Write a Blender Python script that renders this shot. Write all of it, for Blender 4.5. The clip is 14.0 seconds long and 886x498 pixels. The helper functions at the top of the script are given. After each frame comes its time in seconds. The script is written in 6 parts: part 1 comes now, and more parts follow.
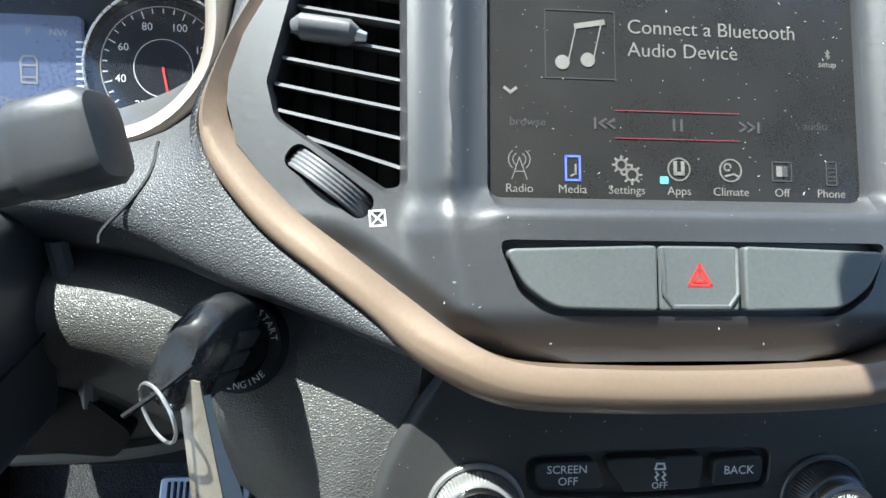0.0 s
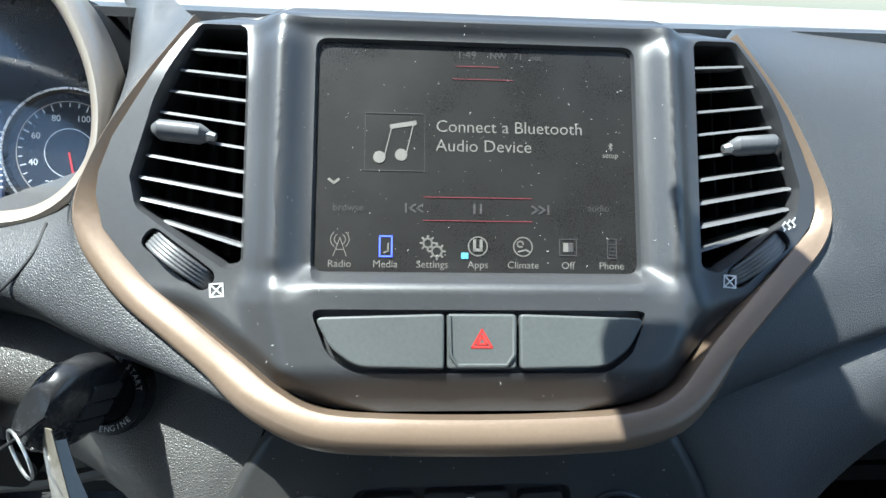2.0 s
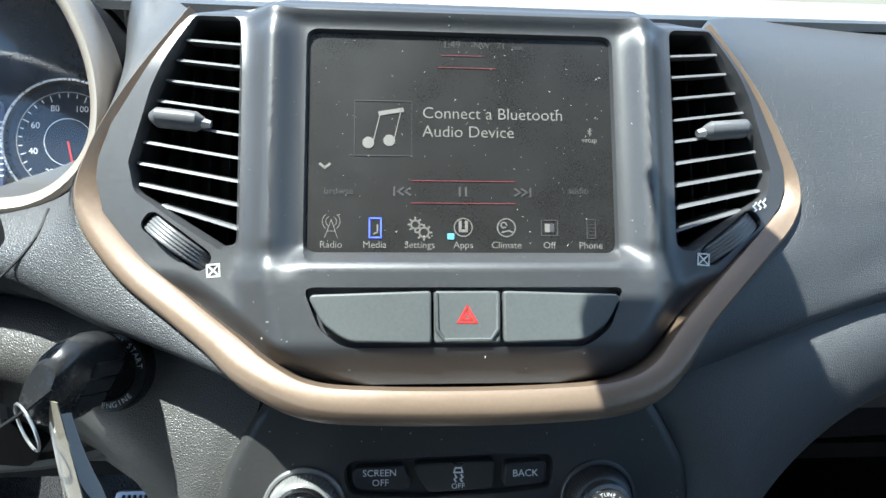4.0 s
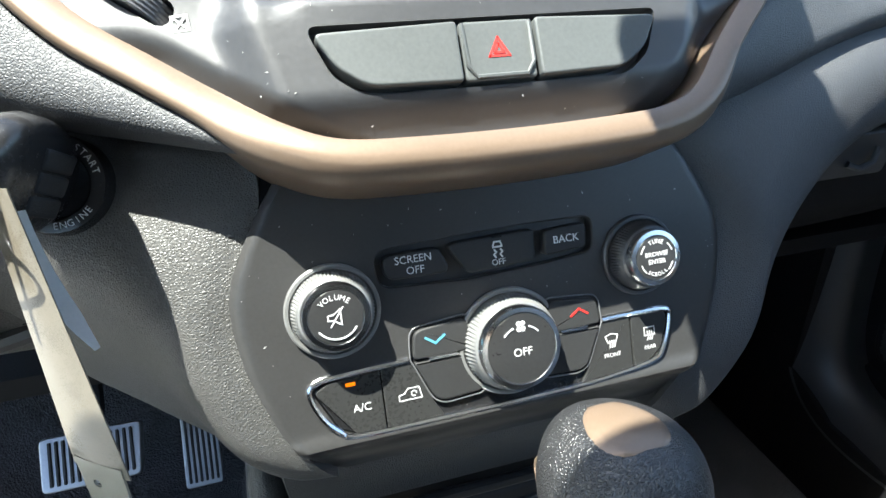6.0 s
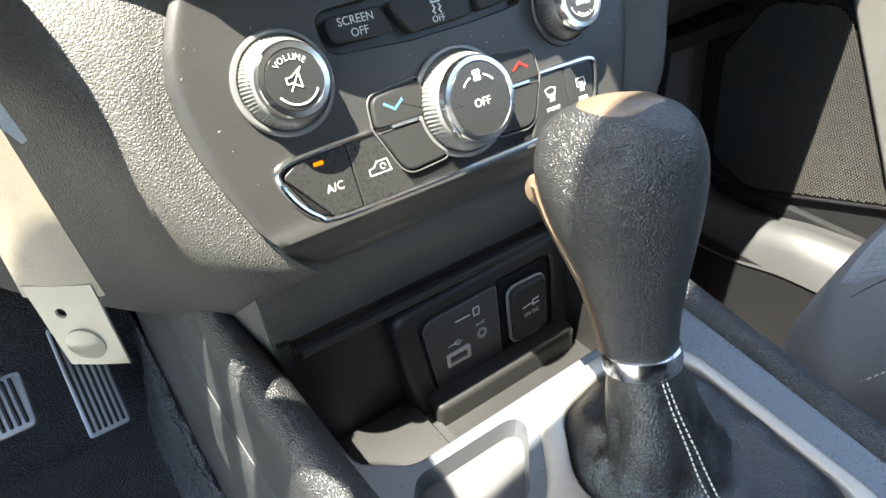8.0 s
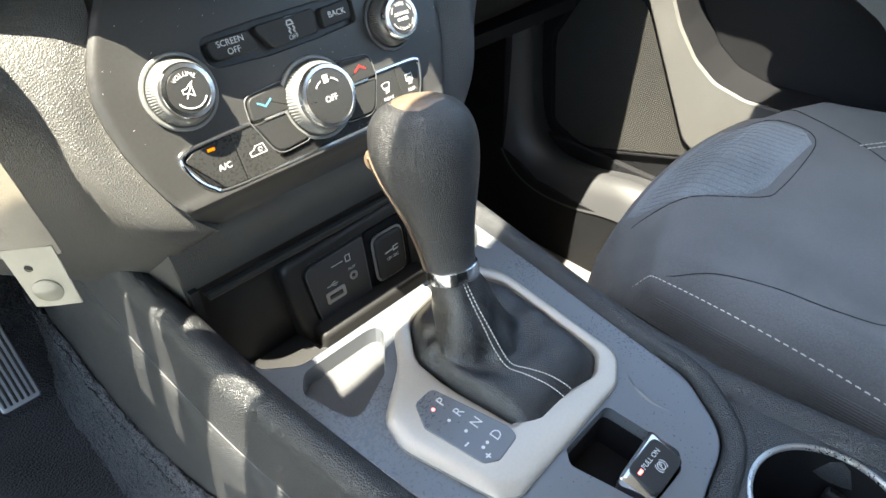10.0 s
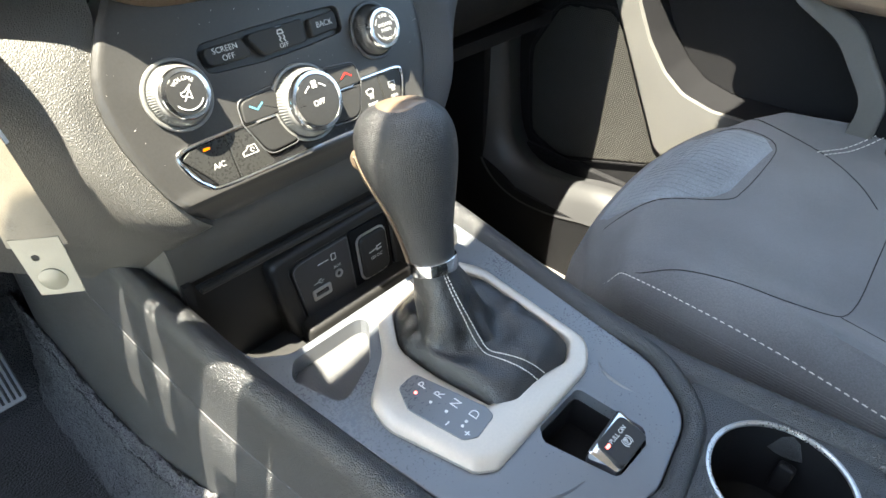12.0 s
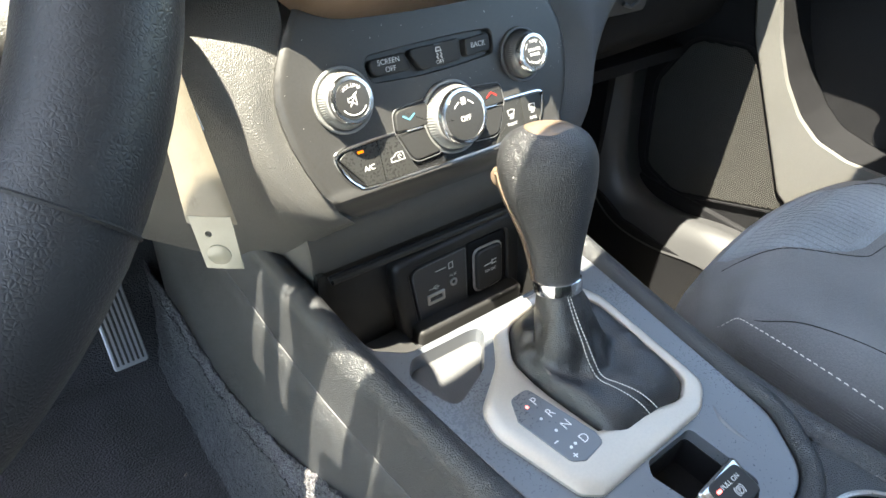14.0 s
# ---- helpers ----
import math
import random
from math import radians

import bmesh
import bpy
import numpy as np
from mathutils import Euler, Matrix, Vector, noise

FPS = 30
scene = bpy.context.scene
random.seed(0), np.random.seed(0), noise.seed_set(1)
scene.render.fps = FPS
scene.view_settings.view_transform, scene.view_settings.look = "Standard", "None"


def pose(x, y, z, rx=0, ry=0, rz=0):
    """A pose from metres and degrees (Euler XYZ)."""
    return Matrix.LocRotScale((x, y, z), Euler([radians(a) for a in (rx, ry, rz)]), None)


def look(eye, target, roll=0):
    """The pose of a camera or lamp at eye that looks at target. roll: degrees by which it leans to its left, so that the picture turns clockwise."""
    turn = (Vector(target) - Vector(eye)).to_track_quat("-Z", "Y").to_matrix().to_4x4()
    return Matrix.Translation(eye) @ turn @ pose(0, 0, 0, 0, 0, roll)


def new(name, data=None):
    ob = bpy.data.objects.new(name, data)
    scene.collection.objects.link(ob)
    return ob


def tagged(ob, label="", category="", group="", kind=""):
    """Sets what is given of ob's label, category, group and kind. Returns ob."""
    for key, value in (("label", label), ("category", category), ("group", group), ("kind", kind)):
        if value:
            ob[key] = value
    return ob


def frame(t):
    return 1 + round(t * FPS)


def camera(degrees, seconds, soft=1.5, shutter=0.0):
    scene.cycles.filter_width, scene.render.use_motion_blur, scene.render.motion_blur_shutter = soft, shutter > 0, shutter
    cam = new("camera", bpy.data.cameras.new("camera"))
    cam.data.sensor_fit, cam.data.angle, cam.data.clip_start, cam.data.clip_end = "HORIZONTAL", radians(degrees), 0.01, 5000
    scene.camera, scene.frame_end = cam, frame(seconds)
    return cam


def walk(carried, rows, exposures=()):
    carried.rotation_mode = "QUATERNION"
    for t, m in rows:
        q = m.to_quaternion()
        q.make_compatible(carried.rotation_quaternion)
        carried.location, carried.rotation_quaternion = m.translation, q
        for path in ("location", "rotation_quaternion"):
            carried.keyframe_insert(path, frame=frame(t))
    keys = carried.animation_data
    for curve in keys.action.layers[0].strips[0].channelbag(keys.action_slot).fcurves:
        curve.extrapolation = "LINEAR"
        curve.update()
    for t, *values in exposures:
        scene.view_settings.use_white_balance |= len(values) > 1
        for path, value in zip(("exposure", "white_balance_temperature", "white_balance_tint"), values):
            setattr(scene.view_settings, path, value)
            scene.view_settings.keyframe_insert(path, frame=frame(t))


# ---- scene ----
cam = camera(71.0, 14.0)
PATH = [
    (0, (-0.134, 0.041, 1.049), (0.044, 1.826, 0.163), 3.1),
    (0.5, (-0.078, 0.034, 1.07), (0.057, 1.83, 0.201), 2.9),
    (1, (-0.05, 0.025, 1.083), (0.081, 1.827, 0.227), 2.8),
    (1.5, (-0.039, 0.008, 1.095), (0.093, 1.818, 0.252), 2.6),
    (2, (-0.042, -0.003, 1.098), (0.093, 1.814, 0.275), 2.4),
    (2.5, (-0.039, -0.007, 1.104), (0.087, 1.803, 0.263), 2.2),
    (4.8, (-0.039, -0.025, 1.079), (0.188, 1.779, 0.248), 2.3),
    (5, (-0.056, -0.023, 1.061), (0.219, 1.761, 0.2), 2.1),
    (5.5, (-0.084, -0.025, 1.024), (0.314, 1.713, 0.117), 1.0),
    (6, (-0.114, -0.012, 0.985), (0.403, 1.655, 0.009), -0.3),
    (6.5, (-0.142, -0.009, 0.938), (0.484, 1.615, -0.048), -1.7),
    (7, (-0.157, -0.009, 0.927), (0.565, 1.526, -0.133), -2.5),
    (7.5, (-0.178, -0.009, 0.914), (0.67, 1.416, -0.204), -2.3),
    (8, (-0.189, -0.017, 0.909), (0.723, 1.321, -0.265), -3.0),
    (8.5, (-0.207, -0.038, 0.926), (0.761, 1.205, -0.307), -2.8),
    (9, (-0.215, -0.07, 0.942), (0.814, 1.108, -0.305), -2.3),
    (9.2, (-0.219, -0.082, 0.954), (0.833, 1.059, -0.306), -1.5),
    (11.3, (-0.259, -0.14, 0.981), (0.9, 0.909, -0.267), 0.8),
    (11.5, (-0.26, -0.14, 0.981), (0.904, 0.912, -0.26), 0.8),
    (12, (-0.26, -0.141, 0.982), (0.92, 0.911, -0.244), 1.2),
    (12.5, (-0.262, -0.139, 0.98), (0.926, 0.922, -0.229), 1.4),
    (13, (-0.261, -0.141, 0.981), (0.908, 0.953, -0.218), 1.6),
    (13.5, (-0.265, -0.139, 0.981), (0.848, 1.023, -0.207), 1.7),
    (14, (-0.294, -0.128, 0.99), (0.71, 1.127, -0.201), 2.4),
]
walk(cam, [(t, look(eye, target, roll)) for t, eye, target, roll in PATH], [(0, 1.9, 5950, 0), (2.5, 1.75, 5850, -1), (5, 2.1, 6000, 0), (5.5, 2.3, 6100, 1), (6, 2.42, 6300, 2), (6.5, 2.85, 6450, 3), (7, 3.05, 6700, 3), (9, 3.0, 7200, 3), (11.5, 3.2, 7400, 3), (14, 3.2, 7350, 3)])

# ---- light ----
SUN_ELEVATION, SUN_BEARING = 70.0, 100.0     # degrees up, degrees to the left of straight ahead
world = bpy.data.worlds.new("sky")
scene.world = world
world.use_nodes = True
wn = world.node_tree.nodes
sky = wn.new("ShaderNodeTexSky")
sky.sky_type, sky.sun_disc = "NISHITA", False
sky.sun_elevation, sky.sun_rotation = radians(SUN_ELEVATION), radians(-SUN_BEARING)
wn["Background"].inputs["Strength"].default_value = 0.115
world.node_tree.links.new(sky.outputs[0], wn["Background"].inputs["Color"])
sun = new("sun", bpy.data.lights.new("sun", "SUN"))
sun.data.energy, sun.data.angle, sun.data.color = 4.8, radians(0.5), (1.0, 0.96, 0.9)
to_sun = Vector((-math.sin(radians(SUN_BEARING)) * math.cos(radians(SUN_ELEVATION)), math.cos(radians(SUN_BEARING)) * math.cos(radians(SUN_ELEVATION)), math.sin(radians(SUN_ELEVATION))))
sun.matrix_world = look(to_sun * 20, (0, 0, 0))


# ---- materials ----
def material(name, base, rough=0.5, metal=0.0, grain=0.0, depth=0.0, cells=0.0, vary=0.15, blotch=9.0, coat=0.0, emit=0.0, spec=0.5, sheen=0.0, fine=0.0):
    """Principled paint with mottling at two scales; grain: noise relief per metre; cells: hide-like relief per metre; depth: relief in metres."""
    m = bpy.data.materials.new(name)
    m.use_nodes = True
    n, l = m.node_tree.nodes, m.node_tree.links
    p = n["Principled BSDF"]
    p.inputs["Roughness"].default_value, p.inputs["Metallic"].default_value = rough, metal
    p.inputs["Coat Weight"].default_value, p.inputs["Specular IOR Level"].default_value = coat, spec
    p.inputs["Sheen Weight"].default_value = sheen
    where = n.new("ShaderNodeTexCoord")
    big, small = n.new("ShaderNodeTexNoise"), n.new("ShaderNodeTexNoise")
    big.inputs["Scale"].default_value, small.inputs["Scale"].default_value = blotch, fine or blotch * 60
    small.inputs["Detail"].default_value = 6
    mix = n.new("ShaderNodeMath")
    mix.operation = "ADD"
    for t in (big, small):
        l.new(where.outputs["Object"], t.inputs["Vector"])
    l.new(big.outputs["Fac"], mix.inputs[0]), l.new(small.outputs["Fac"], mix.inputs[1])
    ramp = n.new("ShaderNodeMapRange")
    ramp.inputs["From Min"].default_value, ramp.inputs["From Max"].default_value = 0.7, 1.3
    ramp.inputs["To Min"].default_value, ramp.inputs["To Max"].default_value = 1 - vary, 1 + vary
    l.new(mix.outputs[0], ramp.inputs["Value"])
    tint = n.new("ShaderNodeVectorMath")
    tint.operation = "SCALE"
    tint.inputs[0].default_value = base
    l.new(ramp.outputs[0], tint.inputs["Scale"])
    l.new(tint.outputs[0], p.inputs["Base Color"])
    worn = n.new("ShaderNodeMapRange")
    worn.inputs["From Min"].default_value, worn.inputs["From Max"].default_value = 0.7, 1.3
    worn.inputs["To Min"].default_value, worn.inputs["To Max"].default_value = max(0.02, rough * 0.85), min(1, rough * 1.15)
    l.new(mix.outputs[0], worn.inputs["Value"])
    l.new(worn.outputs[0], p.inputs["Roughness"])
    if emit:
        p.inputs["Emission Color"].default_value, p.inputs["Emission Strength"].default_value = (*base, 1), emit
    if depth:
        bump = n.new("ShaderNodeBump")
        bump.inputs["Distance"].default_value = depth
        bump.inputs["Strength"].default_value = 1.0
        if cells:
            warp = n.new("ShaderNodeTexNoise")
            warp.inputs["Scale"].default_value = cells * 0.6
            add = n.new("ShaderNodeVectorMath")
            add.operation = "MULTIPLY_ADD"
            add.inputs[1].default_value = (0.9 / cells,) * 3
            l.new(where.outputs["Object"], warp.inputs["Vector"])
            l.new(warp.outputs["Color"], add.inputs[0]), l.new(where.outputs["Object"], add.inputs[2])
            v = n.new("ShaderNodeTexVoronoi")
            v.feature = "DISTANCE_TO_EDGE"
            v.inputs["Scale"].default_value = cells
            l.new(add.outputs[0], v.inputs["Vector"])
            crease = n.new("ShaderNodeMapRange")
            crease.interpolation_type = "SMOOTHSTEP"
            crease.inputs["From Max"].default_value = 0.32
            l.new(v.outputs["Distance"], crease.inputs["Value"])
            l.new(crease.outputs[0], bump.inputs["Height"])
        else:
            g = n.new("ShaderNodeTexNoise")
            g.inputs["Scale"].default_value, g.inputs["Detail"].default_value = grain, 3
            l.new(where.outputs["Object"], g.inputs["Vector"])
            l.new(g.outputs["Fac"], bump.inputs["Height"])
        l.new(bump.outputs[0], p.inputs["Normal"])
    return m


LEATHER = material("leather_grain_vinyl", (0.074, 0.072, 0.068), 0.42, cells=680, depth=0.00022, vary=0.12, spec=0.6)
PAD = material("dash_pad_vinyl", (0.056, 0.057, 0.06), 0.5, cells=680, depth=0.00018, vary=0.1, spec=0.6)
SOFT = material("soft_black_plastic", (0.038, 0.038, 0.04), 0.45, grain=2600, depth=0.00003, vary=0.12, spec=0.9)
PANEL = material("satin_black_panel", (0.04, 0.039, 0.038), 0.36, grain=3000, depth=0.00002, vary=0.12, spec=0.5)
CONSOLE = material("console_plate_plastic", (0.108, 0.115, 0.126), 0.3, grain=2600, depth=0.0, vary=0.03, spec=1.0)
BUTTON = material("button_plastic", (0.03, 0.03, 0.03), 0.5, grain=3200, depth=0.00002, vary=0.12, spec=0.3)
GREY_BUTTON = material("grey_button_plastic", (0.085, 0.09, 0.088), 0.5, grain=3200, depth=0.00002, vary=0.12)
GLOSS = material("gloss_black_plastic", (0.018, 0.018, 0.019), 0.12, coat=0.5, vary=0.3)
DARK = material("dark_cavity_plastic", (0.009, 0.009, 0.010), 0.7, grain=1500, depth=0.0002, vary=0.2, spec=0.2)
BRONZE = material("bronze_satin_metal", (0.2, 0.143, 0.101), 0.34, metal=0.3, grain=4000, depth=0.00004, vary=0.06)
RING = material("pale_bronze_paint", (0.45, 0.38, 0.31), 0.35, metal=0.5, grain=4000, depth=0.00004, vary=0.05)
KNOB = material("knob_leather", (0.024, 0.024, 0.025), 0.38, cells=760, depth=0.00032, vary=0.12, spec=0.9)
SILVER = material("champagne_silver_paint", (0.56, 0.505, 0.435), 0.36, metal=0.35, grain=4000, depth=0.00004, vary=0.05)
CHROME = material("chrome", (0.82, 0.82, 0.83), 0.18, metal=1.0, vary=0.05)
SATIN_CHROME = material("satin_chrome", (0.55, 0.55, 0.55), 0.3, metal=0.8, vary=0.06)
SLAT = material("slat_plastic", (0.12, 0.12, 0.124), 0.38, grain=3000, depth=0.00002, vary=0.1)
KNURL = material("silver_knob_plastic", (0.22, 0.22, 0.215), 0.34, metal=0.35, vary=0.06)
STRIP_FACE = material("semi_gloss_black_plastic", (0.032, 0.032, 0.031), 0.3, grain=3200, depth=0.00001, vary=0.12, spec=0.4)
BIN = material("matt_bin_plastic", (0.022, 0.0215, 0.0215), 0.42, grain=2600, depth=0.00002, vary=0.12, spec=0.5)
CAP = material("knob_cap_plastic", (0.028, 0.028, 0.028), 0.32, vary=0.15)
WALL = material("console_side_vinyl", (0.024, 0.025, 0.027), 0.36, cells=620, depth=0.00045, vary=0.12, spec=1.0)
TRAY_MAT = material("grey_rubber_mat", (0.075, 0.075, 0.078), 0.6, grain=1600, depth=0.0003, vary=0.12)
WHITE = material("white_print", (0.7, 0.7, 0.69), 0.6, vary=0.05)
RED = material("red_print", (0.5, 0.03, 0.025), 0.5, vary=0.05)
BLUE = material("blue_print", (0.10, 0.32, 0.44), 0.5, vary=0.05)
AMBER = material("amber_lamp", (0.85, 0.16, 0.0), 0.4, emit=0.35)
RED_LAMP = material("red_lamp", (1.0, 0.12, 0.12), 0.4, emit=1.0)
SCREEN = material("screen_glass", (0.02, 0.019, 0.018), 0.3, coat=0.15, vary=0.25, blotch=25)
LIT = material("screen_text", (0.13, 0.122, 0.11), 0.5, emit=0.28)
DIM = material("screen_dim_text", (0.05, 0.046, 0.046), 0.5, emit=0.12)
LIT_RED = material("screen_red_line", (0.16, 0.03, 0.04), 0.5, emit=0.12)
LIT_BLUE = material("screen_blue_glow", (0.08, 0.12, 0.75), 0.5, emit=0.25)
LIT_CYAN = material("screen_cyan_badge", (0.1, 0.3, 0.4), 0.5, emit=0.2)
DUST = material("dust", (0.5, 0.49, 0.46), 0.9)
CLOTH = material("seat_cloth", (0.15, 0.152, 0.157), 0.9, grain=700, depth=0.0005, vary=0.22, blotch=10, fine=620, sheen=0.3)
INSERT = material("seat_insert_cloth", (0.25, 0.28, 0.31), 0.9, grain=600, depth=0.0004, vary=0.35, fine=500, sheen=0.3)
THREAD = material("white_thread", (0.75, 0.73, 0.68), 0.8, vary=0.1)
CARPET = material("carpet", (0.022, 0.020, 0.023), 0.95, grain=360, depth=0.012, vary=0.95, blotch=14, fine=380, sheen=0.15)
GREY_CARPET = material("worn_carpet", (0.16, 0.145, 0.13), 0.95, grain=700, depth=0.004, vary=0.35, blotch=12, fine=500, sheen=0.2)
GREY_BLUE_CARPET = material("blue_grey_carpet", (0.042, 0.038, 0.046), 0.95, grain=420, depth=0.005, vary=0.95, blotch=14, fine=380, sheen=0.2)
RUBBER = material("rubber", (0.02, 0.02, 0.021), 0.7, grain=900, depth=0.0003, vary=0.15)
PEDAL = material("pedal_steel", (0.38, 0.38, 0.4), 0.4, metal=0.9, vary=0.1)
DOOR = material("door_plastic", (0.011, 0.011, 0.0125), 0.6, cells=700, depth=0.0003, vary=0.1, spec=0.2)
DOOR_GREY = material("door_grey_plastic", (0.125, 0.122, 0.115), 0.5, cells=700, depth=0.0002, vary=0.08)
GRILLE = material("grille_metal", (0.066, 0.064, 0.06), 0.45, vary=0.1, spec=0.2)
MESH = material("speaker_mesh_metal", (0.006, 0.006, 0.0065), 0.5, vary=0.1, spec=0.2)
TAG = material("tan_laminated_card", (0.19, 0.165, 0.125), 0.3, vary=0.15, blotch=40, grain=300, depth=0.0001, coat=0.4)
# base lightened to carry the sun glare on the tag's seal
TAG_CLEAR = material("clear_tag_plastic", (0.33, 0.31, 0.25), 0.15, vary=0.08, blotch=60, grain=200, depth=0.0002, coat=0.5)
KEYFOB = material("key_plastic", (0.02, 0.02, 0.021), 0.25, grain=2500, depth=0.00002, vary=0.2)
WHEEL = material("wheel_leather", (0.03, 0.03, 0.033), 0.42, cells=700, depth=0.00008, vary=0.12)
BOOT = material("boot_leather", (0.014, 0.014, 0.015), 0.33, cells=600, depth=0.0002, vary=0.15, spec=0.9)
LINING = material("headliner_cloth", (0.36, 0.35, 0.33), 0.95, grain=900, depth=0.0004, vary=0.06)
GROUND = material("concrete", (0.25, 0.245, 0.235), 0.9, grain=60, depth=0.004, vary=0.15, blotch=1.5)
GAUGE = material("gauge_face", (0.015, 0.016, 0.02), 0.25, vary=0.2)
DISPLAY = material("cluster_display", (0.05, 0.06, 0.11), 0.3, emit=0.25, vary=0.2)


def clear_pane(name, gloss):
    """A clear pane: lets light straight through and mirrors a little of it."""
    m = bpy.data.materials.new(name)
    m.use_nodes = True
    n, l = m.node_tree.nodes, m.node_tree.links
    n.remove(n["Principled BSDF"])
    mix, clear, shine = n.new("ShaderNodeMixShader"), n.new("ShaderNodeBsdfTransparent"), n.new("ShaderNodeBsdfGlossy")
    mix.inputs["Fac"].default_value, shine.inputs["Roughness"].default_value = gloss, 0.03
    l.new(clear.outputs[0], mix.inputs[1]), l.new(shine.outputs[0], mix.inputs[2])
    l.new(mix.outputs[0], n["Material Output"].inputs["Surface"])
    return m


PANE = clear_pane("windscreen_glass", 0.05)
LENS_PANE = clear_pane("cluster_lens_glass", 0.035)


# ---- helpers for building ----
BASES = {}


def thing(name, base, label, category, group="", kind=""):
    e = new(name)
    e.location = base
    e.empty_display_size = 0.02
    BASES[e] = Vector(base)
    return tagged(e, label, category, group, kind)


def part(name, bm, mat, parent, label="", at=None, bevel=0.0, steps=2, sharp=38, kind=""):
    """Links a bmesh as one mesh under a thing or a part; at: the frame in which it was drawn."""
    if bevel:
        edges = [e for e in bm.edges if len(e.link_faces) == 2 and e.calc_face_angle(0) > radians(30)]
        bmesh.ops.bevel(bm, geom=edges, offset=bevel, segments=steps, profile=0.5, affect="EDGES", clamp_overlap=True)
    if at is not None:
        bm.transform(at)
    bm.transform(Matrix.Translation(-BASES[parent]))
    bmesh.ops.recalc_face_normals(bm, faces=bm.faces)
    me = bpy.data.meshes.new(name)
    bm.to_mesh(me)
    bm.free()
    me.materials.append(mat)
    me.shade_smooth()
    me.set_sharp_from_angle(angle=radians(sharp))
    ob = new(name, me)
    ob.parent = parent
    BASES[ob] = BASES[parent]
    return tagged(ob, label, kind=kind)


def single(name, bm, mat, label, category, kind="", at=None, bevel=0.0, group="", sharp=38):
    """A thing that is one mesh."""
    if at is not None:
        bm.transform(at)
    low = min((v.co for v in bm.verts), key=lambda c: c.z)
    holder = Vector((sum(v.co.x for v in bm.verts) / len(bm.verts), sum(v.co.y for v in bm.verts) / len(bm.verts), low.z))
    if bevel:
        edges = [e for e in bm.edges if len(e.link_faces) == 2 and e.calc_face_angle(0) > radians(30)]
        bmesh.ops.bevel(bm, geom=edges, offset=bevel, segments=2, profile=0.5, affect="EDGES", clamp_overlap=True)
    bm.transform(Matrix.Translation(-holder))
    bmesh.ops.recalc_face_normals(bm, faces=bm.faces)
    me = bpy.data.meshes.new(name)
    bm.to_mesh(me)
    bm.free()
    me.materials.append(mat)
    me.shade_smooth()
    me.set_sharp_from_angle(angle=radians(sharp))
    ob = new(name, me)
    ob.location = holder
    BASES[ob] = holder
    return tagged(ob, label, category, group, kind)


def tilted(x, y, z, lean):
    """Frame with x to the right, its second axis up a face that leans back by that many degrees, its third out of the face."""
    s, c = math.sin(radians(lean)), math.cos(radians(lean))
    return Matrix(((1, 0, 0, x), (0, s, -c, y), (0, c, s, z), (0, 0, 0, 1)))


def flat(x, y, z, rise=0.0):
    """Frame on a level top: x right, second axis ahead, third up; rise in degrees."""
    return pose(x, y, z, rise, 0, 0)


def smooth(a, b, x):
    t = min(1, max(0, (x - a) / (b - a)))
    return t * t * (3 - 2 * t)


def spline(pts, n, closed=False):
    """n points along a Catmull-Rom curve through pts."""
    pts = [Vector(p) for p in pts]
    k = len(pts)
    spans = k if closed else k - 1
    out = []
    for i in range(n):
        u = i * spans / (n if closed else n - 1)
        j = min(int(u), spans - 1)
        f = u - j
        if closed:
            a, b, c, d = (pts[(j + o) % k] for o in (-1, 0, 1, 2))
        else:
            b, c = pts[j], pts[j + 1]
            a = pts[j - 1] if j else 2 * b - c
            d = pts[j + 2] if j + 2 < k else 2 * c - b
        out.append(0.5 * (2 * b + (c - a) * f + (2 * a - 5 * b + 4 * c - d) * f * f + (3 * b - a - 3 * c + d) * f ** 3))
    return out


def curve_at(table, x):
    """Smooth value at x of a small table of (x, value)."""
    if x <= table[0][0]:
        return table[0][1]
    for (a, va), (b, vb) in zip(table, table[1:]):
        if x <= b:
            return va + (vb - va) * (x - a) / (b - a)
    return table[-1][1]


def rounded(pts, r, seg=5):
    """A polygon with its corners rounded to radius r, or to a corner's own third number."""
    out, k = [], len(pts)
    for i, p in enumerate(pts):
        b = Vector(p[:2])
        rr = p[2] if len(p) > 2 else r
        a, c = Vector(pts[i - 1][:2]), Vector(pts[(i + 1) % k][:2])
        d1, d2 = (a - b), (c - b)
        reach = min(rr / max(0.2, math.tan(d1.angle(d2) / 2)), d1.length * 0.48, d2.length * 0.48)
        p1, p2 = b + d1.normalized() * reach, b + d2.normalized() * reach
        for s in range(seg + 1):
            t = s / seg
            out.append((1 - t) ** 2 * p1 + 2 * t * (1 - t) * b + t * t * p2)
    return [(q.x, q.y) for q in out]


def rect(x0, y0, x1, y1, r=0.002, seg=4):
    return rounded([(x0, y0), (x1, y0), (x1, y1), (x0, y1)], r, seg)


def mirrored(pts):
    return [(-p[0], *p[1:]) for p in reversed(pts)]


def inset(outline, d):
    """The outline moved inwards by d (outwards: minus)."""
    k = len(outline)
    area = sum(outline[i - 1][0] * outline[i][1] - outline[i][0] * outline[i - 1][1] for i in range(k))
    sign = 1 if area > 0 else -1
    out = []
    for i in range(k):
        a, b = Vector(outline[i - 1]), Vector(outline[(i + 1) % k])
        t = (b - a).normalized()
        out.append((outline[i][0] - t.y * d * sign, outline[i][1] + t.x * d * sign))
    return out


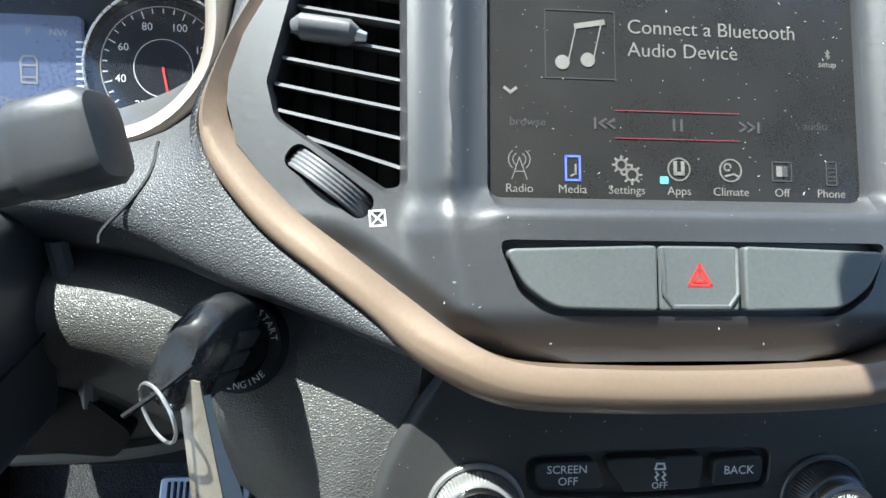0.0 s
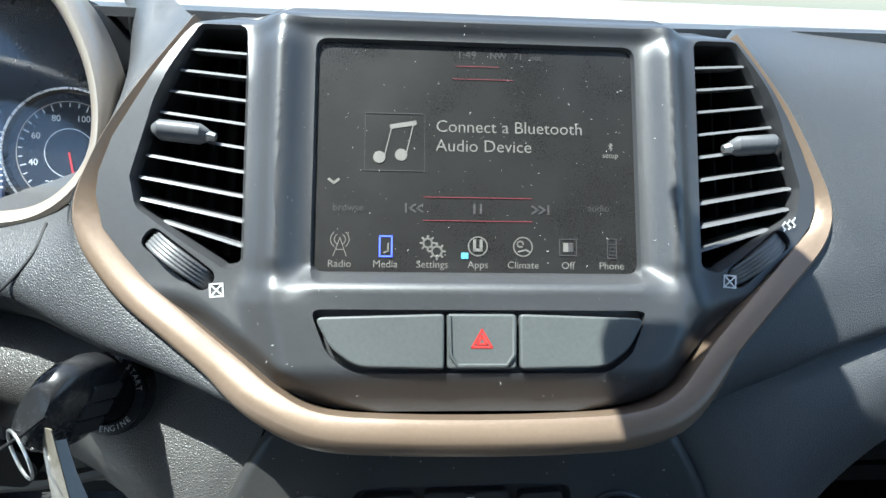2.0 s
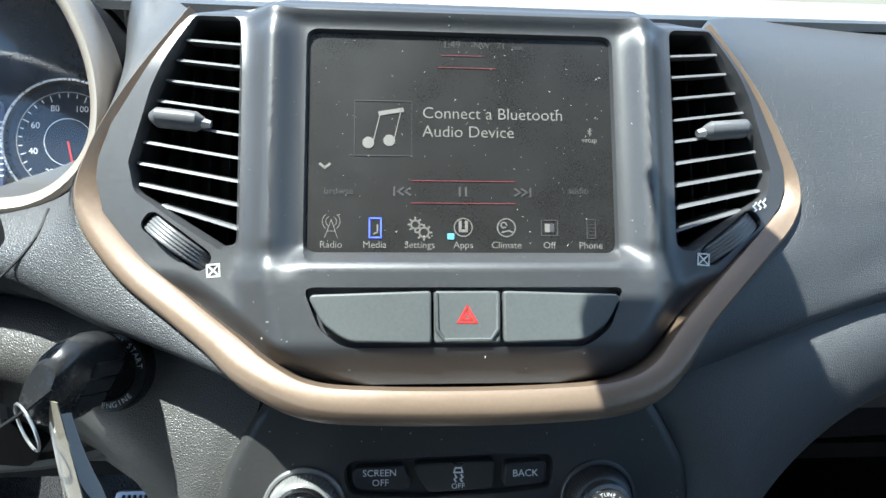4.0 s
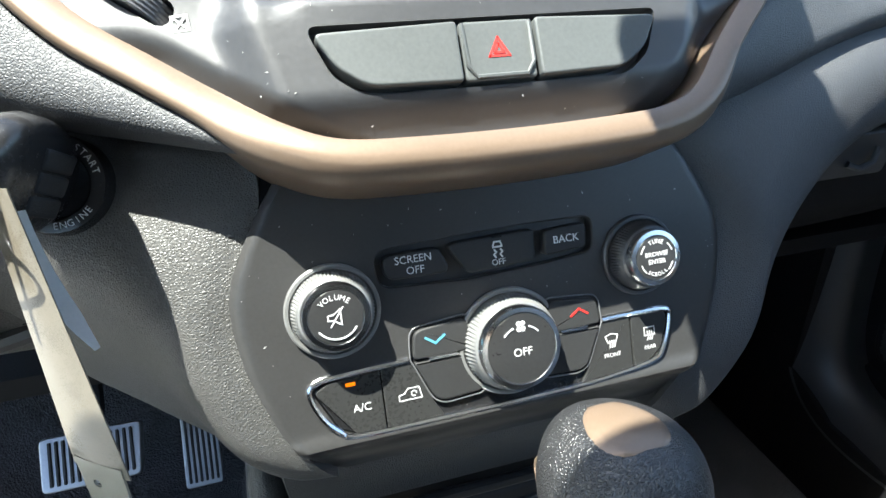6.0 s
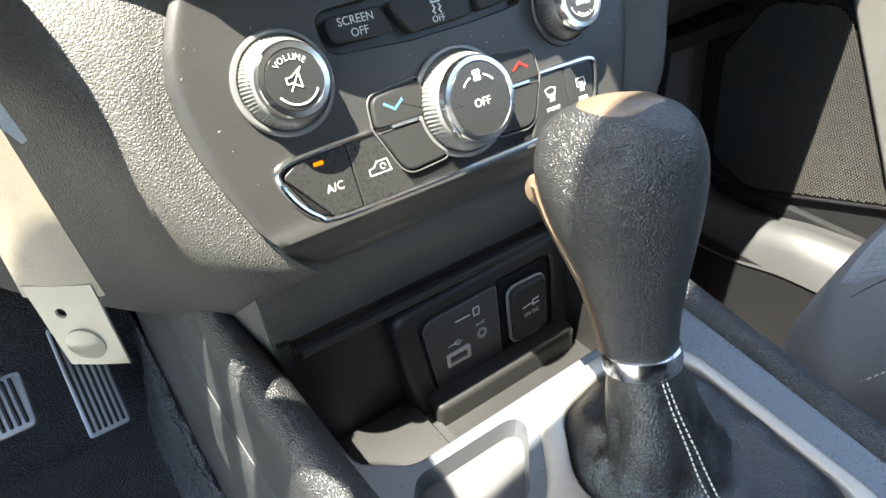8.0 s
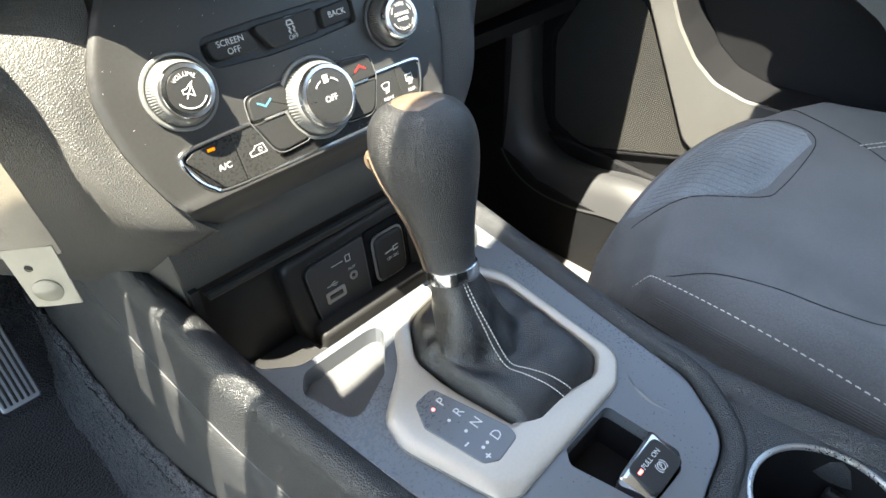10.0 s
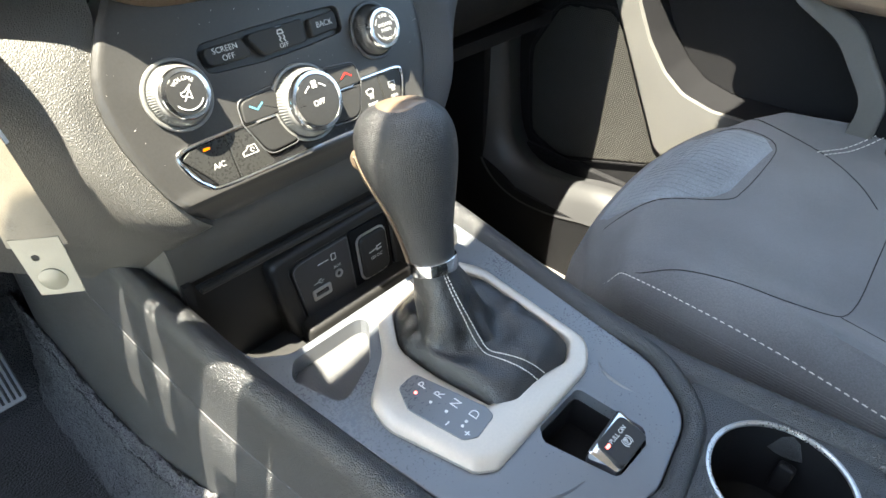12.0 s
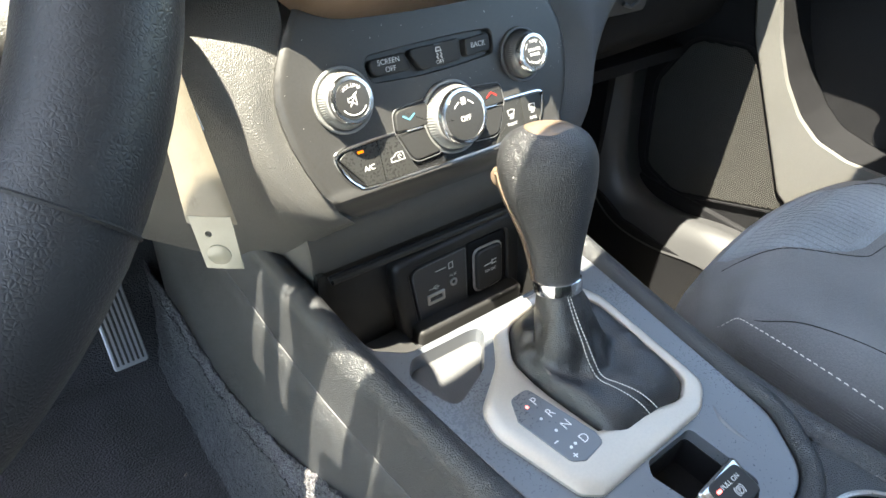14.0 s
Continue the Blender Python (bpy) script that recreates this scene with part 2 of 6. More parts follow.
def loft(loops, cap=True, closed=True, bm=None):
    bm = bm or bmesh.new()
    rings = [[bm.verts.new(p) for p in loop] for loop in loops]
    k = len(rings[0])
    for a, b in zip(rings, rings[1:]):
        for i in range(k if closed else k - 1):
            bm.faces.new((a[i], a[(i + 1) % k], b[(i + 1) % k], b[i]))
    if cap and closed:
        bm.faces.new(rings[0][::-1])
        bm.faces.new(rings[-1])
    return bm


def prism(outline, low, high, grow=0.0, bm=None):
    """A slab of that outline from low to high; grow: by how much its top is wider."""
    top = inset(outline, -grow) if grow else outline
    return loft([[(x, y, low) for x, y in outline], [(x, y, high) for x, y in top]], bm=bm)


def cap_slab(outline, low, high, r, bm=None):
    """A slab with a rounded upper edge."""
    loops = [[(x, y, low) for x, y in outline]]
    for s in range(4):
        a = s / 3 * math.pi / 2
        loops.append([(x, y, high - r + r * math.sin(a)) for x, y in inset(outline, r * (1 - math.cos(a)))])
    loops.append([(x, y, high) for x, y in inset(outline, r + 0.0004)])
    return loft(loops, bm=bm)


def lathe(profile, cx, cy, seg=48, knurl=0, bite=0.0, rows=(), bm=None):
    """Turned shape about the third axis; on the rows named the rim has knurl teeth of depth bite."""
    loops = []
    for j, (r, w) in enumerate(profile):
        loop = []
        for i in range(seg):
            a = 2 * math.pi * i / seg
            q = r - (bite if knurl and j in rows and i % 2 else 0)
            loop.append((cx + q * math.cos(a), cy + q * math.sin(a), w))
        loops.append(loop)
    return loft(loops, bm=bm)


def tube(points, radius, seg=8, closed=False, bm=None, squash=1.0):
    """A round rod along points; radius: a number, or one a point."""
    pts = [Vector(p) for p in points]
    k = len(pts)
    loops = []
    up = None
    for i, p in enumerate(pts):
        d = (pts[(i + 1) % k] - pts[i - 1]) if closed else (pts[min(i + 1, k - 1)] - pts[max(i - 1, 0)])
        d.normalize()
        if up is None:
            up = d.orthogonal().normalized()
        up = (up - d * up.dot(d)).normalized()
        side = d.cross(up)
        r = radius[i] if isinstance(radius, (list, tuple)) else radius
        loops.append([p + (up * math.cos(2 * math.pi * s / seg) + side * squash * math.sin(2 * math.pi * s / seg)) * r for s in range(seg)])
    if closed:
        return loft(loops + [loops[0]], cap=False, bm=bm)
    return loft(loops, bm=bm)


def block(x0, y0, z0, x1, y1, z1, bm=None):
    return loft([[(x0, y0, z), (x1, y0, z), (x1, y1, z), (x0, y1, z)] for z in (z0, z1)], bm=bm)


def shell_of(grid, thick, toward=(0, -1, 0.5)):
    """A sheet from rows of points, with thickness on the side away from toward."""
    bm = loft(grid, cap=False, closed=False)
    bmesh.ops.recalc_face_normals(bm, faces=bm.faces)
    bm.normal_update()
    mean = sum((f.normal * f.calc_area() for f in bm.faces), Vector())
    if mean.dot(Vector(toward)) < 0:
        bmesh.ops.reverse_faces(bm, faces=bm.faces)
    bm.normal_update()
    front, rim = bm.faces[:], [e for e in bm.edges if len(e.link_faces) == 1]
    twin = {v: bm.verts.new(v.co - v.normal * thick) for v in bm.verts[:]}
    for f in front:
        bm.faces.new([twin[v] for v in reversed(f.verts[:])])
    for e in rim:
        p, q = e.verts
        bm.faces.new((p, q, twin[q], twin[p]))
    return bm


def patch(sections, nu, nv, thick=0.004, toward=(0, -1, 0.5)):
    """A skin through sections of control points, with thickness behind it."""
    rows = [spline(s, nu) for s in sections]
    return shell_of([spline([r[i] for r in rows], nv) for i in range(nu)], thick, toward)


def field(table, v0, v1, height, back, rows, cols, left=None):
    """A solid whose front is a height over a face that is as wide at each level as the table says."""
    bm = bmesh.new()
    gf, gb = [], []
    for j in range(rows + 1):
        v = v0 + (v1 - v0) * j / rows
        h, g = curve_at(table, v), curve_at(left or table, v)
        xs = [-g + (g + h) * i / cols for i in range(cols + 1)]
        gf.append([bm.verts.new((x, v, height(x, v))) for x in xs])
        gb.append([bm.verts.new((p.co.x, v, back)) for p in gf[-1]])
    for j in range(rows):
        for i in range(cols):
            bm.faces.new((gf[j][i], gf[j][i + 1], gf[j + 1][i + 1], gf[j + 1][i]))
            bm.faces.new((gb[j][i], gb[j + 1][i], gb[j + 1][i + 1], gb[j][i + 1]))
        bm.faces.new((gf[j][0], gf[j + 1][0], gb[j + 1][0], gb[j][0]))
        bm.faces.new((gf[j][cols], gb[j][cols], gb[j + 1][cols], gf[j + 1][cols]))
    for i in range(cols):
        bm.faces.new((gf[0][i], gb[0][i], gb[0][i + 1], gf[0][i + 1]))
        bm.faces.new((gf[rows][i], gf[rows][i + 1], gb[rows][i + 1], gb[rows][i]))
    return bm


def carve(bm, cutters):
    """bm with the cutters taken away."""
    def temp(b):
        me = bpy.data.meshes.new("temp")
        bmesh.ops.recalc_face_normals(b, faces=b.faces)
        b.to_mesh(me)
        b.free()
        return new("temp", me)
    ob = temp(bm)
    tools = [temp(c) for c in cutters]
    for t in tools:
        m = ob.modifiers.new("cut", "BOOLEAN")
        m.operation, m.object, m.solver = "DIFFERENCE", t, "EXACT"
    out = bmesh.new()
    ev = ob.evaluated_get(bpy.context.evaluated_depsgraph_get())
    me = ev.to_mesh()
    out.from_mesh(me)
    ev.to_mesh_clear()
    for o in (ob, *tools):
        me = o.data
        bpy.data.objects.remove(o)
        bpy.data.meshes.remove(me)
    return out


def lettering(text, size, at, x, y, w, turn=0.0, bm=None, align="CENTER", stretch=1.0):
    """Flat letters in the frame at, on its face at height w; returned as a bmesh in world space."""
    cu = bpy.data.curves.new("letters", "FONT")
    cu.body, cu.size, cu.align_x, cu.align_y, cu.extrude, cu.resolution_u = text, size, align, "CENTER", 0.00008, 3
    cu.offset = -size * 0.004
    ob = new("letters", cu)
    ev = ob.evaluated_get(bpy.context.evaluated_depsgraph_get())
    me = ev.to_mesh()
    b = bmesh.new()
    b.from_mesh(me)
    ev.to_mesh_clear()
    bpy.data.objects.remove(ob)
    bpy.data.curves.remove(cu)
    b.transform(at @ pose(x, y, w, 0, 0, turn) @ Matrix.Diagonal((stretch, 1, 1, 1)))
    return b


def letter(name, text, size, at, x, y, w, mat, parent, turn=0.0, align="CENTER", stretch=1.0):
    return part(name, lettering(text, size, at, x, y, w, turn, align=align, stretch=stretch), mat, parent)


def strokes(lines, width, w, bm=None):
    """Flat bars along polylines, for printed signs."""
    bm = bm or bmesh.new()
    for line in lines:
        for a, b in zip(line, line[1:]):
            a, b = Vector(a), Vector(b)
            d = (b - a).normalized() * width / 2
            s = Vector((-d.y, d.x))
            q = [a - d + s, b + d + s, b + d - s, a - d - s]
            loft([[(p.x, p.y, w) for p in q], [(p.x, p.y, w + 0.00015) for p in q]], bm=bm)
    return bm


def arc(cx, cy, r, a0, a1, n=10):
    return [(cx + r * math.cos(radians(a0 + (a1 - a0) * i / n)), cy + r * math.sin(radians(a0 + (a1 - a0) * i / n))) for i in range(n + 1)]


def specks(parent, at, count, x0, x1, y0, y1, height, seed, sizes=(0.0001, 0.00013, 0.00016, 0.00022)):
    """Pale dust scattered over a face, at the height that it has there."""
    rng = random.Random(seed)
    bm = bmesh.new()
    for _ in range(count):
        x, v, r = rng.uniform(x0, x1), rng.uniform(y0, y1), rng.choice(sizes)
        w = height(x, v)
        if w is None:
            continue
        a, long = rng.uniform(0, 3.14), rng.choice((1, 1, 1, 2.5, 4))
        c, n = math.cos(a) * r, math.sin(a) * r
        q = [(x + c * long, v + n * long), (x - n, v + c), (x - c * long, v - n * long), (x + n, v - c)]
        loft([[(p[0], p[1], w + 0.0001) for p in q], [(p[0], p[1], w + 0.0003) for p in q]], bm=bm)
    part("dust_specks", bm, DUST, parent, "scattered pale dust specks", at=at, kind="stuff")


STACK = tilted(0, 0.30, 0.95, 31)
CLIMATE = tilted(0, 0.239, 0.786, 22.3)
TOP = flat(0, 0.06, 0.628, 2.8)


# ---- shell of the car ----
def shell():
    g = single("ground", block(-40, -40, -0.32, 40, 40, -0.30), GROUND, "pale concrete ground outside the car", "ground", "structure")
    f = block(-0.72, -1.4, 0.17, 0.80, 1.1, 0.20)
    single("floor", f, CARPET, "dark grey carpet on the car floor", "floor", "structure")
    # sloping toe board under the dashboard
    toe = loft([[(-0.72, 0.72, 0.20), (0.80, 0.72, 0.20), (0.80, 0.74, 0.19), (-0.72, 0.74, 0.19)], [(-0.72, 0.95, 0.60), (0.80, 0.95, 0.60), (0.80, 0.98, 0.60), (-0.72, 0.98, 0.60)]])
    single("toe_board", toe, CARPET, "carpeted toe board rising under the dashboard", "floor", "structure")
    single("firewall", block(-0.72, 0.96, 0.19, 0.80, 0.99, 1.0), DARK, "plain firewall behind the dashboard", "wall", "structure")
    # roof from the windscreen header back, side rails, rear wall
    roof = patch([[(x, ROOF_FRONT + 0.035 * max(0, 1 - (x / 0.38) ** 2), 1.47 - 0.06 * abs(x / 0.6) ** 3), (x, -0.4, 1.55 - 0.06 * abs(x / 0.6) ** 3), (x, -1.4, 1.5 - 0.06 * abs(x / 0.6) ** 3)] for x in (-0.62, -0.38, -0.2, 0, 0.2, 0.38, 0.62)], 9, 19, 0.03, (0, 0, -1))
    single("ceiling", roof, LINING, "pale cloth headliner under the roof", "ceiling", "structure")
    single("wall_rear", block(-0.72, -1.42, 0.2, 0.80, -1.40, 1.5), DARK, "plain dark rear wall of the cabin", "wall", "structure")
    for s, name in ((-1, "wall_left"), (1, "wall_right")):
        single(name, block(min(s * 0.72, s * 0.75), -1.40, 0.17, max(s * 0.72, s * 0.75), -0.36, 0.96), DARK, "plain dark side wall of the rear cabin, below the windows", "wall", "structure")
    single("door_sill", loft([[(-0.70, y, 0.19), (-0.69, y, 0.36), (-0.74, y, 0.37), (-0.80, y, 0.33), (-0.80, y, 0.15)] for y in (-0.40, 0.2, 0.70)] + [[(-0.70, 0.95, 0.19), (-0.69, 0.95, 0.96), (-0.74, 0.95, 0.97), (-0.80, 0.95, 0.93), (-0.80, 0.95, 0.15)]]), DARK, "dark sill under the open driver door", "sill", "structure")
    for s, name in ((-1, "pillar_left"), (1, "pillar_right")):
        p = tube([(s * 0.60, ROOF_FRONT - 0.03, 1.44), (s * 0.65, 0.30, 1.30), (s * 0.70, 0.66, 1.12), (s * 0.72, 0.95, 0.98)], 0.04, 10)
        single(name, p, DARK, "windscreen pillar beside the dashboard", "pillar", "structure")
        r = tube([(s * 0.60, ROOF_FRONT, 1.44), (s * 0.62, -0.6, 1.48), (s * 0.62, -1.4, 1.42)], 0.035, 8)
        single("roof_rail", r, LINING, "pale roof rail above the doors", "rail", "structure")
    single("cowl", loft([[(x, 0.93, 1.03 - 0.03 * x * x), (x, 1.5, 0.99), (x, 1.5, 0.94), (x, 0.93, 0.90)] for x in (-0.8, -0.4, 0, 0.4, 0.8)]), DARK, "dark cowl at the foot of the windscreen", "cowl", "structure")
    pane = single("windscreen", loft([[(x, ROOF_FRONT - 0.01, 1.470 - 0.02 * x * x), (x, 0.45, 1.290 - 0.03 * x * x), (x, 0.95, 1.020), (x, 0.953, 1.024), (x, 0.453, 1.294 - 0.03 * x * x), (x, ROOF_FRONT - 0.007, 1.474 - 0.02 * x * x)] for x in (-0.66, -0.33, 0, 0.33, 0.66)]), PANE, "clear curved windscreen", "windscreen", "structure")
    pane.visible_shadow = False


ROOF_FRONT = 0.064
shell()


def mirror():
    m = thing("rear_view_mirror", (0.01, 0.24, 1.30), "black rear view mirror on the windscreen with its sensor cover", "mirror")
    M = tilted(0.002, 0.182, 1.338, -12)
    part("housing", cap_slab(rect(-0.0885, -0.032, 0.0885, 0.032, 0.02), -0.004, 0.062, 0.016), SOFT, m, at=M @ pose(0, 0, 0, 0, 180, 0))
    part("glass", cap_slab(rect(-0.084, -0.028, 0.084, 0.028, 0.018), 0.003, 0.006, 0.001), CHROME, m, "mirror glass", at=M)
    part("sensor_cover", loft([[(0.012 + sx * w, y, z) for sx, z in ((-1, z1 - 0.03), (1, z1 - 0.03), (0.8, z1), (-0.8, z1))] for y, w, z1 in ((0.225, 0.045, 1.389), (0.26, 0.040, 1.374), (0.29, 0.030, 1.361))]), SOFT, m)


mirror()


# ---- dashboard ----
# the bronze strip's line on the stack's face, from the middle of its foot up one side: x, height, how far it stands out
STRIP = [(0.0, -0.0800, 0.020), (0.045, -0.0792, 0.020), (0.080, -0.0765, 0.019), (0.104, -0.0665, 0.0165), (0.130, -0.0395, 0.011), (0.168, -0.0025, 0.004), (0.193, 0.0215, -0.003), (0.2005, 0.040, -0.006), (0.196, 0.062, -0.008), (0.182, 0.098, -0.011), (0.157, 0.143, -0.016)]
STRIP_LEFT = [(0.0, -0.0800, 0.020), (0.045, -0.0792, 0.020), (0.080, -0.0765, 0.019), (0.103, -0.0666, 0.0155), (0.126, -0.0497, 0.010), (0.152, -0.0297, 0.005), (0.180, -0.0075, 0.0), (0.202, 0.0200, -0.004), (0.2085, 0.040, -0.006), (0.203, 0.064, -0.008), (0.186, 0.098, -0.011), (0.158, 0.143, -0.016)]
STRIP_OUT = [(0.87, 0.49), (0.90, 0.43), (1.0, 0.0), (0.83, -0.56), (0.70, -0.71), (0.70, -0.71), (0.60, -0.80)]     # outward ways at seven of its points, from the top


def strip_width(x, v):
    """How wide the bronze strip is at a place on the stack's face: broad along the foot and the slopes, the driver's slope most of all."""
    foot = smooth(0.135, 0.09, abs(x)) * (1 if v < 0 else 0)
    slope = smooth(0.09, 0.125, abs(x)) * smooth(0.055, 0.012, v)
    return 0.0055 + 0.0050 * foot + slope * (0.0080 if x < 0 else 0.0045)


def dashboard():
    d = thing("dashboard", (0, 0.45, 0.7), "black grained vinyl dashboard with pads beside the centre stack", "dashboard")
    # pads beside the stack: they roll off the bronze strip and run outwards
    right = [
        [(0.195, 0.440, 1.068), (0.33, 0.500, 1.066), (0.50, 0.540, 1.060), (0.74, 0.580, 1.045)],
        [(0.232, 0.385, 1.040), (0.33, 0.415, 1.042), (0.50, 0.445, 1.040), (0.74, 0.490, 1.030)],
        [(0.256, 0.335, 0.984), (0.33, 0.345, 0.990), (0.50, 0.372, 0.993), (0.74, 0.420, 0.988)],
        [(0.250, 0.318, 0.962), (0.33, 0.328, 0.967), (0.50, 0.332, 0.970), (0.74, 0.365, 0.968)],
        [(0.225, 0.300, 0.938), (0.32, 0.318, 0.948), (0.50, 0.315, 0.950), (0.74, 0.350, 0.950)],
        [(0.185, 0.280, 0.907), (0.31, 0.304, 0.926), (0.50, 0.300, 0.928), (0.74, 0.340, 0.928)],
        [(0.150, 0.273, 0.888), (0.30, 0.314, 0.908), (0.50, 0.310, 0.915), (0.74, 0.348, 0.915)],
    ]
    left = [
        [(0.188, 0.440, 1.070), (0.215, 0.470, 1.085), (0.27, 0.520, 1.090)],
        [(0.198, 0.390, 1.046), (0.213, 0.430, 1.056), (0.25, 0.510, 1.060)],
        [(0.2165, 0.345, 0.985), (0.226, 0.390, 0.988), (0.25, 0.470, 0.990)],
        [(0.224, 0.322, 0.962), (0.242, 0.352, 0.962), (0.29, 0.400, 0.955)],
        [(0.232, 0.300, 0.936), (0.285, 0.318, 0.940), (0.38, 0.340, 0.940)],
        [(0.205, 0.286, 0.910), (0.270, 0.318, 0.915), (0.40, 0.352, 0.918)],
        [(0.180, 0.294, 0.892), (0.250, 0.332, 0.895), (0.40, 0.368, 0.897)],
    ]
    for s, rest, name, mat in ((1, right, "right_pad", PAD), (-1, left, "left_pad", PAD)):
        rows = []
        stations = [STRIP[i] for i in (10, 9, 7, 6, 5, 4, 3)] if s > 0 else [STRIP_LEFT[i] for i in (11, 10, 8, 7, 6, 4, 3)]
        for k, (x, v, w) in enumerate(stations):
            edge = strip_width(s * x, v)
            nx, nv = STRIP_OUT[k]
            p0 = STACK @ Vector((x + nx * (edge - 0.0035), v + nv * (edge - 0.0035), w - 0.010))
            p1 = STACK @ Vector((x + nx * (edge + 0.002), v + nv * (edge + 0.002), w - 0.0015))
            rows.append([Vector((s * q[0], q[1], q[2])) for q in [p0, p1] + [Vector(r) for r in rest[k]]])
        part(name, patch(rows, 40, 40, 0.006), mat, d)
    far = [[(x, 0.43 + 0.12 * abs(x), 1.066), (x, 0.62 + 0.05 * abs(x), 1.056), (x, 0.93, 1.010)] for x in (-0.72, -0.3, 0.0, 0.3, 0.74)]
    part("top_pad", patch(far, 12, 24, 0.006, (0, 0, 1)), PAD, d)
    # lower brow right of the climate panel, running down as its flank
    brow = [
        [(0.122, 0.290, 0.893), (0.111, 0.280, 0.868), (0.1325, 0.2650, 0.833), (0.1385, 0.2485, 0.793), (0.1240, 0.2310, 0.750), (0.103, 0.226, 0.720), (0.097, 0.232, 0.700)],
        [(0.172, 0.293, 0.900), (0.150, 0.272, 0.868), (0.160, 0.253, 0.832), (0.164, 0.240, 0.795), (0.154, 0.226, 0.752), (0.128, 0.222, 0.712), (0.108, 0.226, 0.694)],
        [(0.250, 0.312, 0.915), (0.215, 0.280, 0.885), (0.188, 0.258, 0.838), (0.176, 0.242, 0.795), (0.163, 0.230, 0.750), (0.136, 0.226, 0.708), (0.115, 0.232, 0.690)],
        [(0.360, 0.322, 0.922), (0.315, 0.296, 0.893), (0.245, 0.276, 0.842), (0.196, 0.260, 0.795), (0.175, 0.252, 0.748), (0.146, 0.250, 0.704), (0.125, 0.256, 0.688)],
        [(0.740, 0.358, 0.925), (0.560, 0.330, 0.880), (0.330, 0.325, 0.835), (0.218, 0.310, 0.790), (0.185, 0.300, 0.745), (0.152, 0.300, 0.702), (0.130, 0.300, 0.690)],
    ]
    part("right_flank", patch(brow, 44, 36, 0.005), PAD, d)
    # left flank with the ignition lock, curling under at its foot
    flank = [
        [(-0.118, 0.290, 0.892), (-0.1185, 0.2760, 0.856), (-0.1345, 0.2630, 0.829), (-0.1388, 0.2515, 0.799), (-0.1295, 0.2365, 0.763), (-0.1135, 0.2260, 0.733), (-0.100, 0.225, 0.717), (-0.100, 0.240, 0.712)],
        [(-0.142, 0.304, 0.894), (-0.140, 0.280, 0.860), (-0.157, 0.264, 0.830), (-0.163, 0.253, 0.800), (-0.159, 0.240, 0.765), (-0.147, 0.229, 0.735), (-0.128, 0.224, 0.714), (-0.118, 0.240, 0.706)],
        [(-0.190, 0.322, 0.900), (-0.185, 0.293, 0.866), (-0.190, 0.266, 0.832), (-0.192, 0.249, 0.798), (-0.186, 0.234, 0.762), (-0.172, 0.226, 0.728), (-0.152, 0.228, 0.700), (-0.138, 0.246, 0.689)],
        [(-0.262, 0.345, 0.902), (-0.252, 0.305, 0.874), (-0.242, 0.288, 0.836), (-0.232, 0.270, 0.797), (-0.220, 0.258, 0.760), (-0.204, 0.254, 0.724), (-0.182, 0.258, 0.700), (-0.164, 0.272, 0.691)],
        [(-0.345, 0.372, 0.904), (-0.325, 0.318, 0.876), (-0.300, 0.304, 0.838), (-0.272, 0.304, 0.790), (-0.252, 0.296, 0.752), (-0.232, 0.294, 0.718), (-0.208, 0.298, 0.702), (-0.192, 0.306, 0.700)],
    ]
    # beyond the ridge that runs down from the ignition lock the flank curls under
    heart = Vector((-0.21, -0.08, 0.962))
    curl = ((1, 1, 1, 1, 1, 1, 1, 1), (1, 1, 1, 1, 1.01, 1.03, 1.07, 1.07), (1, 1, 1.02, 1.09, 1.19, 1.28, 1.31, 1.31), (1, 1, 1.04, 1.16, 1.26, 1.34, 1.37, 1.37), (1, 1, 1.05, 1.14, 1.22, 1.30, 1.33, 1.33))
    flank = [[heart + Vector(((p[0] - heart.x) * f, (p[1] - heart.y) * f, (p[2] - heart.z) * (0.18 + 0.82 * f))) for p, f in zip(row, bend)] for row, bend in zip(flank, curl)]
    part("left_flank", patch(flank, 48, 40, 0.005), LEATHER, d)
    knee = [[(x, 0.322 + 0.02 * abs(x + 0.25), 0.862), (x, 0.325, 0.83), (x, 0.338, 0.79), (x, 0.352, 0.755), (x, 0.372, 0.735), (x, 0.45, 0.720)] for x in (-0.62, -0.45, -0.33, -0.23)]
    part("knee_panel", patch(knee, 24, 16, 0.006), LEATHER, d, "grained knee panel under the column")
    part("knee_lip", tube(spline([(-0.60, 0.350, 0.752), (-0.42, 0.346, 0.752), (-0.30, 0.345, 0.756), (-0.235, 0.348, 0.768)], 20), 0.006, 8), SOFT, d)
    for k in range(6):
        part("knee_slit", tube([(-0.262, 0.3435 + 0.0012 * k, 0.778 - 0.0042 * k), (-0.232, 0.3445 + 0.0012 * k, 0.779 - 0.0042 * k)], 0.0011, 5), DARK, d)
    # solid slab on the panel; its near-black colour gives the opening's shade
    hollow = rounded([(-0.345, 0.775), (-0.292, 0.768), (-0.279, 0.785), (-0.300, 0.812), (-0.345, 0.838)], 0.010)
    part("knee_hollow_slab", loft([[(x, y, z) for x, z in hollow] for y in (0.327, 0.345)]), DARK, d, "solid dark slab painting the shade of a hollow beside the column")
